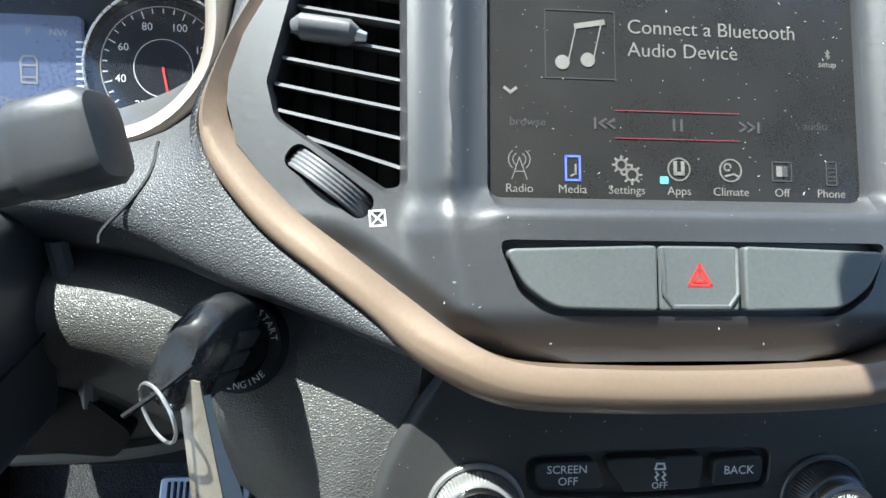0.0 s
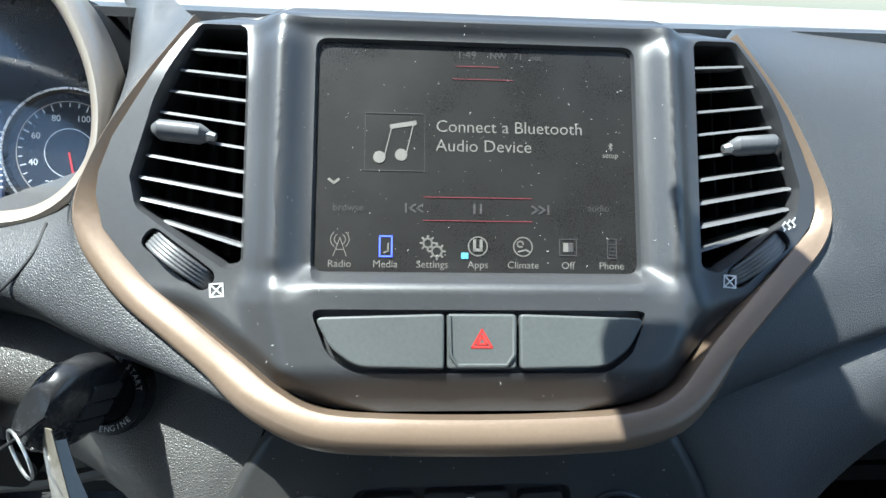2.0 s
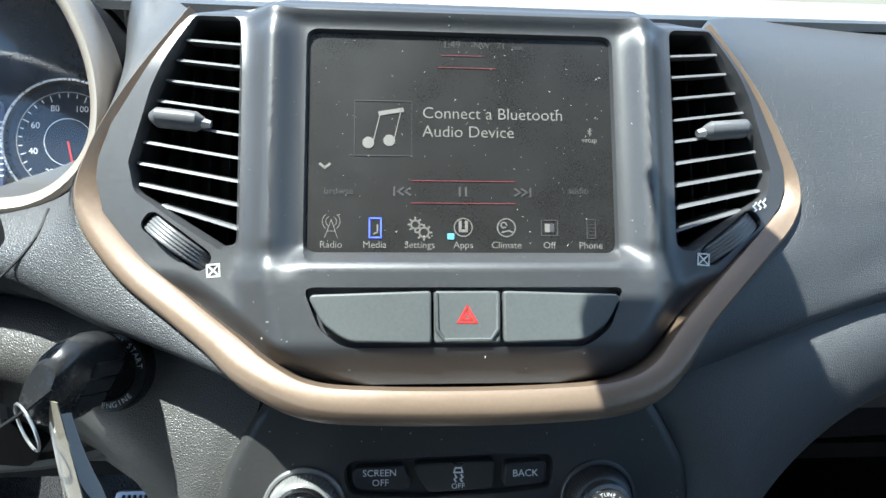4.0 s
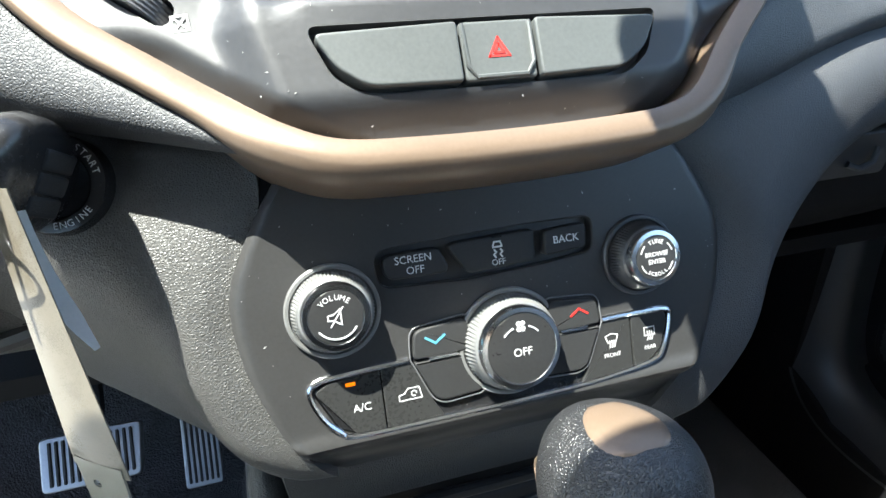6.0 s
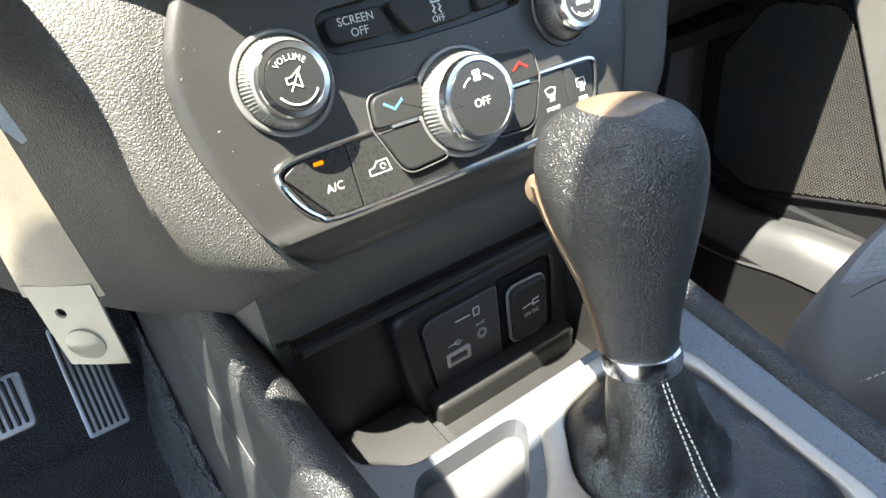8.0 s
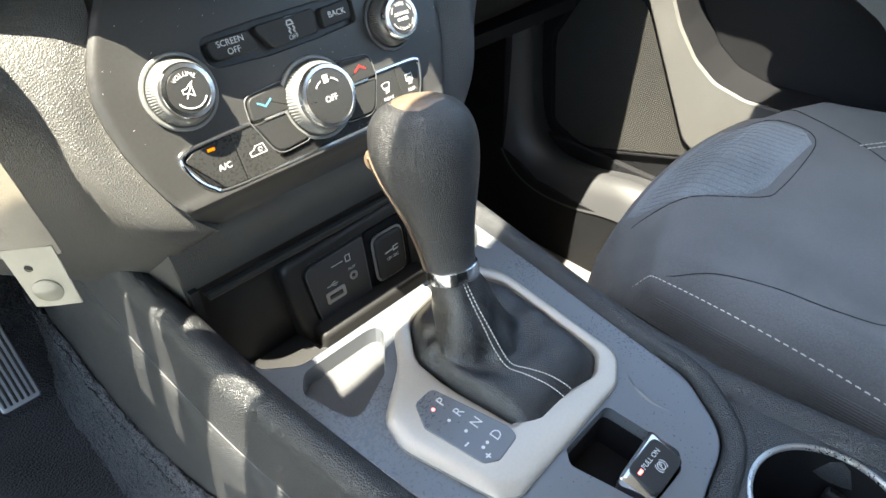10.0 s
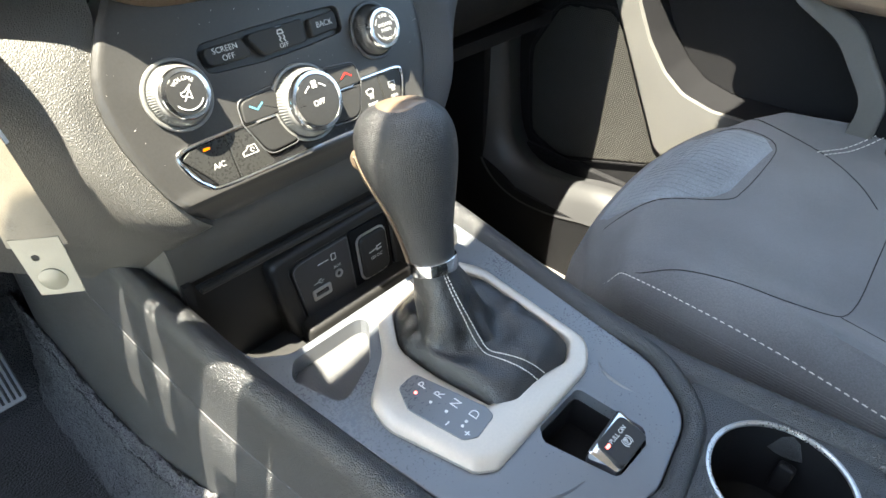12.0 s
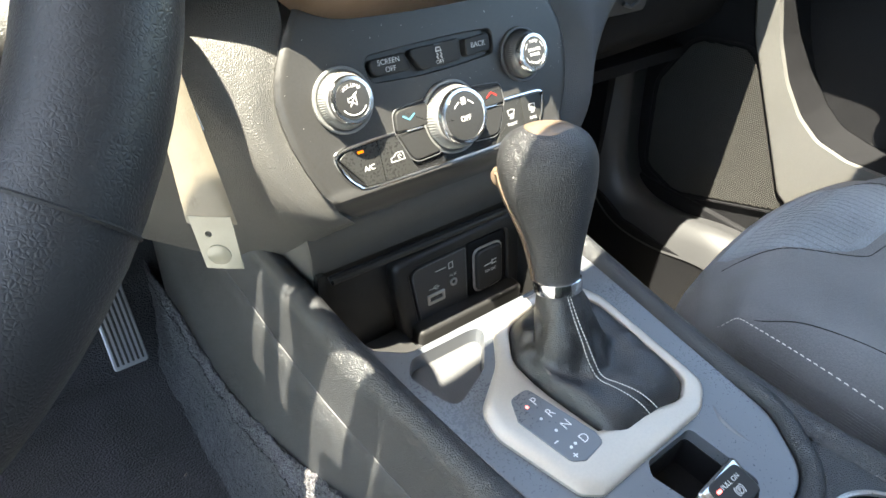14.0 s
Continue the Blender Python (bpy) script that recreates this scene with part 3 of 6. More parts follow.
    # glove box side, dark under the brow
    glove = [
        [(0.185, 0.335, 0.88), (0.185, 0.345, 0.82), (0.190, 0.375, 0.72), (0.20, 0.45, 0.66), (0.20, 0.60, 0.64)],
        [(0.300, 0.345, 0.90), (0.300, 0.375, 0.82), (0.300, 0.395, 0.72), (0.30, 0.47, 0.66), (0.30, 0.60, 0.64)],
        [(0.500, 0.365, 0.90), (0.500, 0.390, 0.82), (0.500, 0.405, 0.72), (0.50, 0.48, 0.66), (0.50, 0.60, 0.64)],
        [(0.740, 0.400, 0.90), (0.740, 0.405, 0.82), (0.740, 0.420, 0.72), (0.74, 0.50, 0.66), (0.74, 0.60, 0.64)],
    ]
    part("glove_box_lid", patch(glove, 24, 24, 0.006), DOOR, d, "dark glove box lid below the brow")
    part("under_cover", block(-0.70, 0.46, 0.63, 0.74, 0.95, 0.65), DARK, d)
    latch = tilted(0.375, 0.378, 0.79, -8)
    ob = part("glove_box_latch", cap_slab(rounded([(-0.045, -0.022), (0.05, -0.022), (0.05, 0.022), (-0.010, 0.022)], 0.005), 0, 0.007, 0.002), SOFT, d, "recessed glove box latch", at=latch)
    part("latch_bow", tube([(0.0, -0.006, 0.009), (0.012, -0.010, 0.013), (0.024, -0.004, 0.013), (0.028, 0.008, 0.009)], 0.003, 8), SOFT, ob, at=latch)
    return d


DASH = dashboard()


# ---- centre stack ----
HALF = [(-0.076, 0.072), (-0.072, 0.088), (-0.064, 0.101), (-0.050, 0.115), (-0.036, 0.129), (0.0, 0.167), (0.015, 0.184), (0.026, 0.193), (0.038, 0.197), (0.050, 0.197), (0.070, 0.191), (0.09, 0.183), (0.13, 0.162), (0.142, 0.154), (0.147, 0.148), (0.150, 0.138)]
HALF_LEFT = [(-0.076, 0.072), (-0.072, 0.088), (-0.064, 0.105), (-0.050, 0.1255), (-0.030, 0.1515), (-0.0075, 0.179), (0.020, 0.201), (0.038, 0.2055), (0.050, 0.2050), (0.070, 0.199), (0.09, 0.188), (0.13, 0.165), (0.142, 0.155), (0.147, 0.149), (0.150, 0.138)]


def stack_height(x, v):
    """How far the stack's face stands out: rounded ridges beside the screen, a ledge below it, a foot that turns under."""
    a = abs(x)
    ridge = 0.003 + 0.011 * math.exp(-((a - 0.1085) / 0.0125) ** 2) * smooth(0.146, 0.118, v)
    ledge = 0.003 + 0.013 * smooth(0.002, -0.014, v)
    mid = max(ridge * smooth(-0.03, 0.0, v), ledge)
    mid = ledge + (ridge - ledge) * smooth(0.085, 0.106, a) * smooth(-0.022, 0.004, v)
    mid -= 0.012 * smooth(-0.052, -0.077, v)
    wing = 0.001 + 0.004 * smooth(0.0, -0.05, v) - 0.008 * smooth(0.10, 0.15, v) - 0.004 * smooth(0.15, 0.2, a)
    s = smooth(0.106, 0.130, a + 0.25 * max(0, -0.02 - v))
    edge = curve_at(HALF if x > 0 else HALF_LEFT, v) - a
    low = smooth(-0.012, -0.03, v)
    crown = 0.004 * smooth(0.128, 0.138, v) * (1 - s) - 0.016 * smooth(0.136, 0.151, v)
    return mid * (1 - s) + wing * s - 0.007 * low * smooth(0.022, 0.0, edge) + crown


def vent_outline(side):
    pts = [(0.1285, 0.002, 0.006), (0.135, 0.001, 0.003), (0.183, 0.032, 0.008), (0.187, 0.048, 0.006), (0.176, 0.090, 0.02), (0.156, 0.137, 0.004), (0.130, 0.137, 0.006)]
    pts = [(side * p[0], p[1], p[2]) for p in pts]
    return rounded(pts, 0.004, 5)


def stack():
    st = thing("center_stack", (0, 0.35, 0.86), "satin black centre stack with touch screen, air vents and bronze trim", "dashboard console")
    bm = field(HALF, -0.076, 0.150, stack_height, -0.060, 120, 170, HALF_LEFT)
    glass = rect(-0.089, -0.003, 0.089, 0.126, 0.006)
    cut_screen = loft([[(x, y, w) for x, y in inset(glass, -g)] for w, g in ((-0.02, 0.0), (0.000, 0.0), (0.004, 0.0015), (0.010, 0.005), (0.03, 0.014))])
    tray = rounded([(-0.088, -0.0235, 0.004), (0.088, -0.0235, 0.004), (0.079, -0.046, 0.015), (0.066, -0.0558, 0.02), (-0.066, -0.0558, 0.02), (-0.079, -0.046, 0.015)], 0.006)
    cutters = [cut_screen, loft([[(x, y, w) for x, y in inset(tray, -g)] for w, g in ((0.008, 0.0), (0.017, 0.0), (0.021, 0.004), (0.03, 0.012))])]
    for s in (-1, 1):
        o = vent_outline(s)
        cutters.append(loft([[(x, y, w) for x, y in inset(o, -g)] for w, g in ((-0.05, 0.0), (-0.006, 0.0), (0.001, 0.003), (0.02, 0.011))]))
        cutters.append(loft([[(x, y, w) for x, y in inset(wheel_slot(s), -g)] for w, g in ((-0.02, 0.0), (0.0, 0.0), (0.01, 0.003), (0.02, 0.005))]))
    bm = carve(bm, cutters)
    body = part("bezel", bm, SOFT, st, "satin black plastic face", at=STACK, sharp=30)
    # bronze strip round the sides and foot
    path = spline(mirrored(STRIP_LEFT)[:-1] + STRIP, 121)
    loops = []
    for i, p in enumerate(path):
        d = (path[min(i + 1, 120)] - path[max(i - 1, 0)]).normalized()
        out = Vector((d.y, -d.x, 0)).normalized()
        foot = smooth(0.135, 0.09, abs(p.x)) * (1 if p.y < 0 else 0)
        wide = strip_width(p.x, p.y)
        lift = 0.004 - 0.0015 * foot
        prof = [(-0.002, -0.020), (-0.002, -0.001), (0.000, 0.0006), (wide * 0.45, lift * 0.62), (wide * 0.82, lift), (wide * 0.95, lift - 0.0008), (wide + 0.0004 + 0.0028 * foot, lift - 0.0024), (wide + 0.0008 + 0.0050 * foot, lift - 0.0065), (wide + 0.0008 + 0.0062 * foot, lift - 0.0130), (wide + 0.0072 * foot, lift - 0.016 - 0.008 * foot), (wide + 0.0080 * foot, lift - 0.018 - 0.032 * foot), (wide * 0.5, -0.030 - 0.042 * foot)]
        loops.append([p + out * a + Vector((0, 0, b + 0.0030 * foot)) for a, b in prof])
    part("trim_strip", loft(loops), BRONZE, st, "champagne bronze metal trim", at=STACK, sharp=50)
    # screen
    screen = part("touch_screen", cap_slab(rect(-0.0905, -0.0045, 0.0905, 0.1275, 0.006), -0.012, 0.0, 0.001), SCREEN, st, "dark dusty glass touch screen, switched on", at=STACK)
    screen_face(screen)
    # tray lids
    lids = [(-0.0845, -0.0195, 0), (-0.018, 0.018, 1), (0.0195, 0.0845, 2)]
    for x0, x1, k in lids:
        if k == 0:
            o = rounded([(x0 - 0.001, -0.0275, 0.003), (x1, -0.0255, 0.0022), (x1, -0.0535, 0.0022), (-0.064, -0.0525, 0.02), (-0.077, -0.043, 0.02)], 0.003)
        elif k == 2:
            o = rounded([(x0, -0.0255, 0.0022), (x1 + 0.001, -0.0275, 0.003), (0.077, -0.043, 0.02), (0.064, -0.0525, 0.02), (x0, -0.0535, 0.0022)], 0.003)
        else:
            o = rect(x0, -0.0535, x1, -0.0255, 0.0022)
        b = cap_slab(o, 0.006, 0.0165 if k == 1 else 0.0185, 0.0012)
        if k == 1:
            tube([(-0.0168, -0.0265, 0.0168), (-0.0165, -0.046, 0.0172), (-0.0125, -0.0517, 0.0172), (0.0125, -0.0517, 0.0172), (0.0165, -0.046, 0.0172), (0.0168, -0.0265, 0.0168)], 0.0011, 6, bm=b)
        lid = part("hazard_button" if k == 1 else "button_blank", b, GREY_BUTTON, st, "grey hazard button with red triangle" if k == 1 else "", at=STACK)
        if k == 1:
            tri = lambda r: [(r * math.cos(radians(90 + 120 * i)), -0.0395 + r * math.sin(radians(90 + 120 * i))) for i in range(4)]
            part("hazard_triangle", strokes([tri(0.0058), tri(0.0027)], 0.0011, 0.0166), RED, lid, "red printed triangle", at=STACK)
    for s in (-1, 1):
        vent(st, s)

    def face(x, v):
        if abs(x) < 0.093 and (-0.006 < v < 0.13 or -0.058 < v < -0.02) or abs(x) > 0.122 and v > -0.012 or abs(x) > curve_at(HALF, v) - 0.004:
            return None
        return stack_height(x, v)
    specks(body, STACK, 240, -0.13, 0.13, -0.07, 0.135, face, 11)
    return st


def wheel_slot(s):
    ang = radians(37)
    o = rect(-0.0225, -0.0062, 0.0225, 0.0062, 0.006)
    c, n = math.cos(ang), math.sin(ang)
    return [(s * (0.160 + x * c - y * n), (0.003 if s < 0 else 0.0065) + (x * n + y * c)) for x, y in o]


def vent(st, s):
    name = "air_vent"
    o = vent_outline(s)
    ve = part(name, carve(prism(inset(o, -0.002), -0.058, -0.012), [prism(inset(o, 0.0), -0.052, 0.0)]), BUTTON, st, "slatted air vent with dark inside", at=STACK)

    def edge(v):
        return curve_at([(0.0, 0.135), (0.032, 0.184), (0.048, 0.187), (0.09, 0.176), (0.137, 0.156)], v)
    for i in range(9):
        vo, vi = 0.1225 - 0.0123 * i, 0.1205 - 0.0137 * i
        xo = edge(vo) - 0.001
        b = bmesh.new()
        loops = []
        for k in range(9):
            t = k / 8
            x, v = 0.1285 + (xo - 0.1285) * t, vi + (vo - vi) * t
            loops.append([(s * x, v + a, w) for a, w in ((-0.0009, -0.0068), (0.0009, -0.0078), (0.0050, -0.024), (0.0035, -0.0245))])
        part("slat", loft(loops, bm=b), SLAT, ve, at=STACK)
    for x in (0.139, 0.1505, 0.162, 0.1735):
        lo, hi = (0.006 if x < 0.14 else 0.013 if x < 0.155 else 0.022), (0.134 if x < 0.155 else 0.118 if x < 0.165 else 0.095)
        part("vane", block(min(s * x, s * (x + 0.0012)), lo, -0.048, max(s * x, s * (x + 0.0012)), hi, -0.028), DARK, ve, at=STACK)
    tab = tube([(s * 0.176, 0.0745, -0.006), (s * 0.174, 0.0743, -0.004), (s * 0.1525, 0.0723, -0.004), (s * 0.150, 0.072, -0.006)], [0.0045, 0.0062, 0.0062, 0.0042], 12, squash=0.8)
    part("vent_tab", tab, SLAT, ve, "glossy sliding vent tab", at=STACK)
    part("tab_grip", tube([(s * 0.150, 0.072, -0.005), (s * 0.1445, 0.071, -0.005)], [0.0034, 0.0022], 8), SATIN_CHROME, ve, at=STACK)
    # knurled thumb wheel beside the vent's foot
    ang = radians(37)
    wheel = bmesh.new()
    loops = []
    seg = 120
    for k in range(11):
        half = 0.0050 - 0.0010 * k
        ring = []
        for i in range(seg):
            a = 2 * math.pi * i / seg
            q = 0.0262 - (0.0008 if i % 2 or k % 2 == 0 else 0)
            along, up = q * math.sin(a), q * math.cos(a) - 0.0225
            ring.append((s * (0.160 + along * math.cos(ang) - half * math.sin(ang)), (0.003 if s < 0 else 0.0065) + along * math.sin(ang) + half * math.cos(ang), up + 0.0020))
        loops.append(ring)
    part("thumb_wheel", loft(loops, bm=wheel), SLAT, ve, "knurled dark grey thumb wheel", at=STACK)
    tx, tv = (-0.1385, -0.0135) if s < 0 else (0.1412, -0.0068)
    w = stack_height(tx, tv) + 0.0004
    q = [(tx + 0.0047 * math.cos(radians(s * 40 + 90 * i)), tv + 0.0047 * math.sin(radians(s * 40 + 90 * i))) for i in range(5)]
    part("shut_mark", strokes([q, [q[0], q[2]], [q[1], q[3]]], 0.0008, w), WHITE, ve, "white printed shut mark", at=STACK)
    if s > 0:
        wav = [[(0.176 + 0.003 * k + 0.0009 * math.sin(j * 1.6), 0.0225 + 0.001 * j + 0.0012 * k) for j in range(6)] for k in range(3)]
        part("flow_mark", strokes(wav, 0.0009, stack_height(0.178, 0.025) + 0.0004), WHITE, ve, at=STACK)


def screen_face(p):
    w = 0.00025

    def say(name, text, size, x, v, mat=LIT, align="CENTER"):
        letter(name, text, size, STACK, x, v, w, mat, p, align=align)
    say("message", "Connect a Bluetooth", 0.0098, -0.0235, 0.0785, align="LEFT")
    say("message", "Audio Device", 0.0098, -0.0235, 0.0675, align="LEFT")
    for t, x in (("Radio", -0.075), ("Media", -0.0505), ("Settings", -0.025), ("Apps", 0.0), ("Climate", 0.025), ("Off", 0.050), ("Phone", 0.0745)):
        say("icon_name", t, 0.0056, x, 0.0012)
    say("clock", "1:49", 0.0064, -0.006, 0.1205, DIM)
    say("heading", "NW", 0.0054, 0.012, 0.1205, DIM)
    say("outside_temperature", "71", 0.0054, 0.0235, 0.1205, DIM)
    say("outside_word", "out", 0.0046, 0.0335, 0.1200, DIM)
    say("browse_word", "browse", 0.0056, -0.071, 0.032, DIM)
    say("audio_word", "audio", 0.0056, 0.068, 0.0335, DIM)
    say("setup_word", "setup", 0.0042, 0.0755, 0.0640)

    def draw(name, lines, width=0.0006, mat=LIT):
        part(name, strokes(lines, width, w), mat, p, at=STACK)
    draw("album_frame", [[(-0.0625, 0.0855), (-0.0295, 0.0855)], [(-0.0625, 0.0855), (-0.0625, 0.053)], [(-0.0295, 0.0855), (-0.0295, 0.053)], [(-0.0625, 0.053), (-0.0295, 0.053)]], 0.0003, DIM)
    draw("music_note", [[(-0.0515, 0.062), (-0.0475, 0.079)], [(-0.0395, 0.0635), (-0.0355, 0.081)]], 0.0006)
    draw("note_beam", [[(-0.0475, 0.0780), (-0.0355, 0.0802)]], 0.0026)
    for x, v in ((-0.0545, 0.0605), (-0.0425, 0.062)):
        part("note_head", lathe([(0.0034, w), (0.0034, w + 0.0002)], x, v, 20), LIT, p, at=STACK)
    draw("chevron", [[(-0.0815, 0.0475), (-0.079, 0.0455), (-0.0765, 0.0475)]], 0.0014)
    for v in (0.0255, 0.0385):
        draw("divider", [[(-0.030, v), (0.030, v)]], 0.0004, LIT_RED)
    draw("divider", [[(-0.012, 0.1140), (0.012, 0.1140)]], 0.0003, LIT_RED)
    draw("divider", [[(-0.014, 0.1065), (0.020, 0.1065)]], 0.0003, LIT_RED)
    draw("pause_mark", [[(-0.0018, 0.030), (-0.0018, 0.0345)], [(0.0018, 0.030), (0.0018, 0.0345)]], 0.0013, DIM)
    for s in (-1, 1):
        c = s * 0.0345
        draw("skip_mark", [[(c - s * 0.004, 0.0302), (c - s * 0.001, 0.0322), (c - s * 0.004, 0.0342)], [(c, 0.0302), (c + s * 0.003, 0.0322), (c, 0.0342)], [(c + s * 0.005, 0.030), (c + s * 0.005, 0.0344)]], 0.0011, DIM)
    # row of icons
    draw("radio_icon", [[(-0.0785, 0.0055), (-0.075, 0.0155), (-0.0715, 0.0055)], [(-0.077, 0.009), (-0.073, 0.009)], arc(-0.075, 0.0145, 0.0030, -60, 60, 6), arc(-0.075, 0.0145, 0.0050, -50, 50, 6), arc(-0.075, 0.0145, 0.0030, 120, 240, 6), arc(-0.075, 0.0145, 0.0050, 130, 230, 6)], 0.0004)
    draw("media_icon", [[(-0.0535, 0.0055), (-0.0535, 0.0165), (-0.0470, 0.0165), (-0.0470, 0.0055), (-0.0535, 0.0055)]], 0.0009, LIT_BLUE)
    draw("media_note", [[(-0.051, 0.0075), (-0.0490, 0.0085), (-0.0490, 0.0125)]], 0.0009)
    for x, v, r in ((-0.0275, 0.0130, 0.0030), (-0.0225, 0.0085, 0.0034)):
        teeth = [[(x + r * math.cos(a), v + r * math.sin(a)), (x + (r + 0.0009) * math.cos(a), v + (r + 0.0009) * math.sin(a))] for a in (k * math.pi / 4 for k in range(8))]
        draw("gear_icon", [arc(x, v, r * 0.8, 0, 360, 14)] + teeth, 0.0010)
    draw("apps_icon", [arc(0.0, 0.0115, 0.0052, 0, 360, 20)], 0.0007)
    draw("apps_letter", [[(-0.0018, 0.0145), (-0.0018, 0.0095), (0.0018, 0.0095), (0.0018, 0.0145)]], 0.0017)
    part("apps_badge", prism(rect(-0.0092, 0.0045, -0.0052, 0.0080, 0.0006), w, w + 0.0002), LIT_CYAN, p, at=STACK)
    draw("climate_icon", [arc(0.025, 0.0115, 0.0052, 0, 360, 20)], 0.0007)
    draw("climate_sign", [arc(0.0235, 0.0130, 0.0016, 0, 300, 8), [(0.0225, 0.0088), (0.0265, 0.0098), (0.0285, 0.0088)]], 0.0009)
    draw("off_icon", [[(0.0455, 0.0070), (0.0455, 0.0160), (0.0550, 0.0160), (0.0550, 0.0070), (0.0455, 0.0070)]], 0.0005, DIM)
    part("off_square", prism(rect(0.0475, 0.0090, 0.0503, 0.0140, 0.0003), w, w + 0.0002), LIT, p, at=STACK)
    part("off_square", prism(rect(0.0503, 0.0090, 0.0530, 0.0140, 0.0003), w, w + 0.0002), DIM, p, at=STACK)
    draw("phone_icon", [[(0.0725, 0.0055), (0.0725, 0.0165), (0.0775, 0.0165), (0.0775, 0.0055), (0.0725, 0.0055)]] + [[(0.0737 + 0.0013 * i, 0.0075 + 0.002 * j), (0.0740 + 0.0013 * i, 0.0075 + 0.002 * j)] for i in range(3) for j in range(4)], 0.0005, DIM)
    draw("setup_icon", [[(0.0748, 0.0680), (0.0768, 0.0700), (0.0758, 0.0712), (0.0758, 0.0668), (0.0768, 0.0680), (0.0748, 0.0700)]], 0.0004)
    specks(p, STACK, 170, -0.088, 0.088, -0.001, 0.124, lambda x, v: 0.0002, 5)


stack()


# ---- climate panel ----
STRIP_BUTTONS = {
    "ac": [(-0.0880, -0.0418, 0.004), (-0.0722, -0.0426), (-0.0722, -0.0114), (-0.0990, -0.0130), (-0.1062, -0.0170, 0.002)],
    "recirculate": [(-0.0715, -0.0426), (-0.0405, -0.0428), (-0.0440, -0.0370), (-0.0562, -0.0098), (-0.0715, -0.0109)],
    "front": [(0.0405, -0.0424), (0.0738, -0.0395), (0.0738, -0.0096), (0.0562, -0.0092), (0.0445, -0.0368)],
    "rear": [(0.0745, -0.0394), (0.0845, -0.0378, 0.003), (0.0925, -0.0315, 0.003), (0.0978, -0.0155, 0.003), (0.0965, -0.0102, 0.002), (0.0745, -0.0096)],
}


def climate():
    cp = thing("climate_panel", (0, 0.26, 0.72), "satin black climate panel with three knobs and chrome framed buttons", "control panel")
    table = [(-0.0665, 0.098), (-0.0635, 0.106), (-0.059, 0.1105), (-0.037, 0.1240), (-0.018, 0.1312), (0.0, 0.1365), (0.018, 0.1392), (0.034, 0.1393), (0.046, 0.1360), (0.060, 0.1290), (0.075, 0.1205), (0.088, 0.111), (0.098, 0.100)]

    def face(x, v):
        edge = curve_at(table, v) - abs(x)
        return -0.016 * smooth(-0.044, -0.067, v) + 0.0025 * math.exp(-((v + 0.047) / 0.005) ** 2) - 0.003 * smooth(0.004, 0.0, edge)
    body = field(table, -0.0665, 0.098, face, -0.04, 66, 100)
    strip = rounded([(-0.066, 0.0300, 0.008), (-0.020, 0.0275, 0.006), (0.020, 0.0288, 0.005), (0.0545, 0.0315, 0.006), (0.0555, 0.0512, 0.006), (0.020, 0.0518, 0.004), (-0.030, 0.0508, 0.004), (-0.068, 0.0492, 0.008)], 0.004)
    low = low_outline()
    cuts = [loft([[(x, y, w) for x, y in inset(strip, -g)] for w, g in ((-0.006, 0.0), (-0.001, 0.0), (0.002, 0.002))]),
            loft([[(x, y, w) for x, y in low] for w in (-0.008, 0.004)])]
    grid = carve(body, cuts)
    part("panel", grid, PANEL, cp, "satin black plastic panel", at=CLIMATE, sharp=30)
    for pts, text in (
        ([(-0.0625, 0.0335, 0.006), (-0.0275, 0.0330, 0.004), (-0.0335, 0.0468, 0.004), (-0.0640, 0.0462, 0.005)], ("SCREEN", "OFF")),
        ([(-0.0190, 0.0305, 0.006), (0.0195, 0.0318, 0.004), (0.0205, 0.0488, 0.003), (-0.0300, 0.0478, 0.004)], ("OFF",)),
        ([(0.0252, 0.0330, 0.003), (0.0505, 0.0345, 0.004), (0.0515, 0.0482, 0.004), (0.0262, 0.0468, 0.003)], ("BACK",)),
    ):
        b = part("button", cap_slab(rounded(pts, 0.004), -0.006, 0.0012, 0.0012), BUTTON, cp, "", at=CLIMATE)
        if len(text) == 2:
            letter("button_word", text[0], 0.0056, CLIMATE, -0.0475, 0.0428, 0.0013, WHITE, b)
            letter("button_word", text[1], 0.0056, CLIMATE, -0.0470, 0.0370, 0.0013, WHITE, b)
        elif text[0] == "OFF":
            letter("button_word", text[0], 0.0046, CLIMATE, -0.0015, 0.0340, 0.0013, WHITE, b)
            part("skid_sign", strokes([[(-0.0038, 0.0432), (-0.0032, 0.0450), (0.0002, 0.0450), (0.0008, 0.0432)], [(-0.0040, 0.0423), (0.0010, 0.0423)], [(-0.0034, 0.0408), (-0.0024, 0.0395), (-0.0038, 0.0382), (-0.0028, 0.0368)], [(0.0002, 0.0408), (0.0012, 0.0395), (-0.0002, 0.0382), (0.0008, 0.0368)]], 0.0009, 0.0013), WHITE, b, at=CLIMATE)
            part("lamp_slot", prism(rect(-0.0045, 0.0472, 0.0015, 0.0479, 0.0002), 0.0012, 0.0014), GLOSS, b, at=CLIMATE)
        else:
            letter("button_word", text[0], 0.0060, CLIMATE, 0.0385, 0.0408, 0.0013, WHITE, b)
    knob(cp, -0.0910, 0.0232, 0.0210, 0.0165, "volume_knob", ("VOLUME",))
    knob(cp, 0.0830, 0.0250, 0.0200, 0.0185, "tuning_knob", ("TUNE", "BROWSE", "ENTER", "SCROLL"))
    knob(cp, 0.0, -0.0095, 0.0265, 0.0195, "fan_knob", ("OFF",))
    # gloss strip in a chrome frame
    part("gloss_strip", cap_slab(inset(low, 0.0006), -0.008, -0.0004, 0.0006), GLOSS, cp, "gloss black strip", at=CLIMATE)
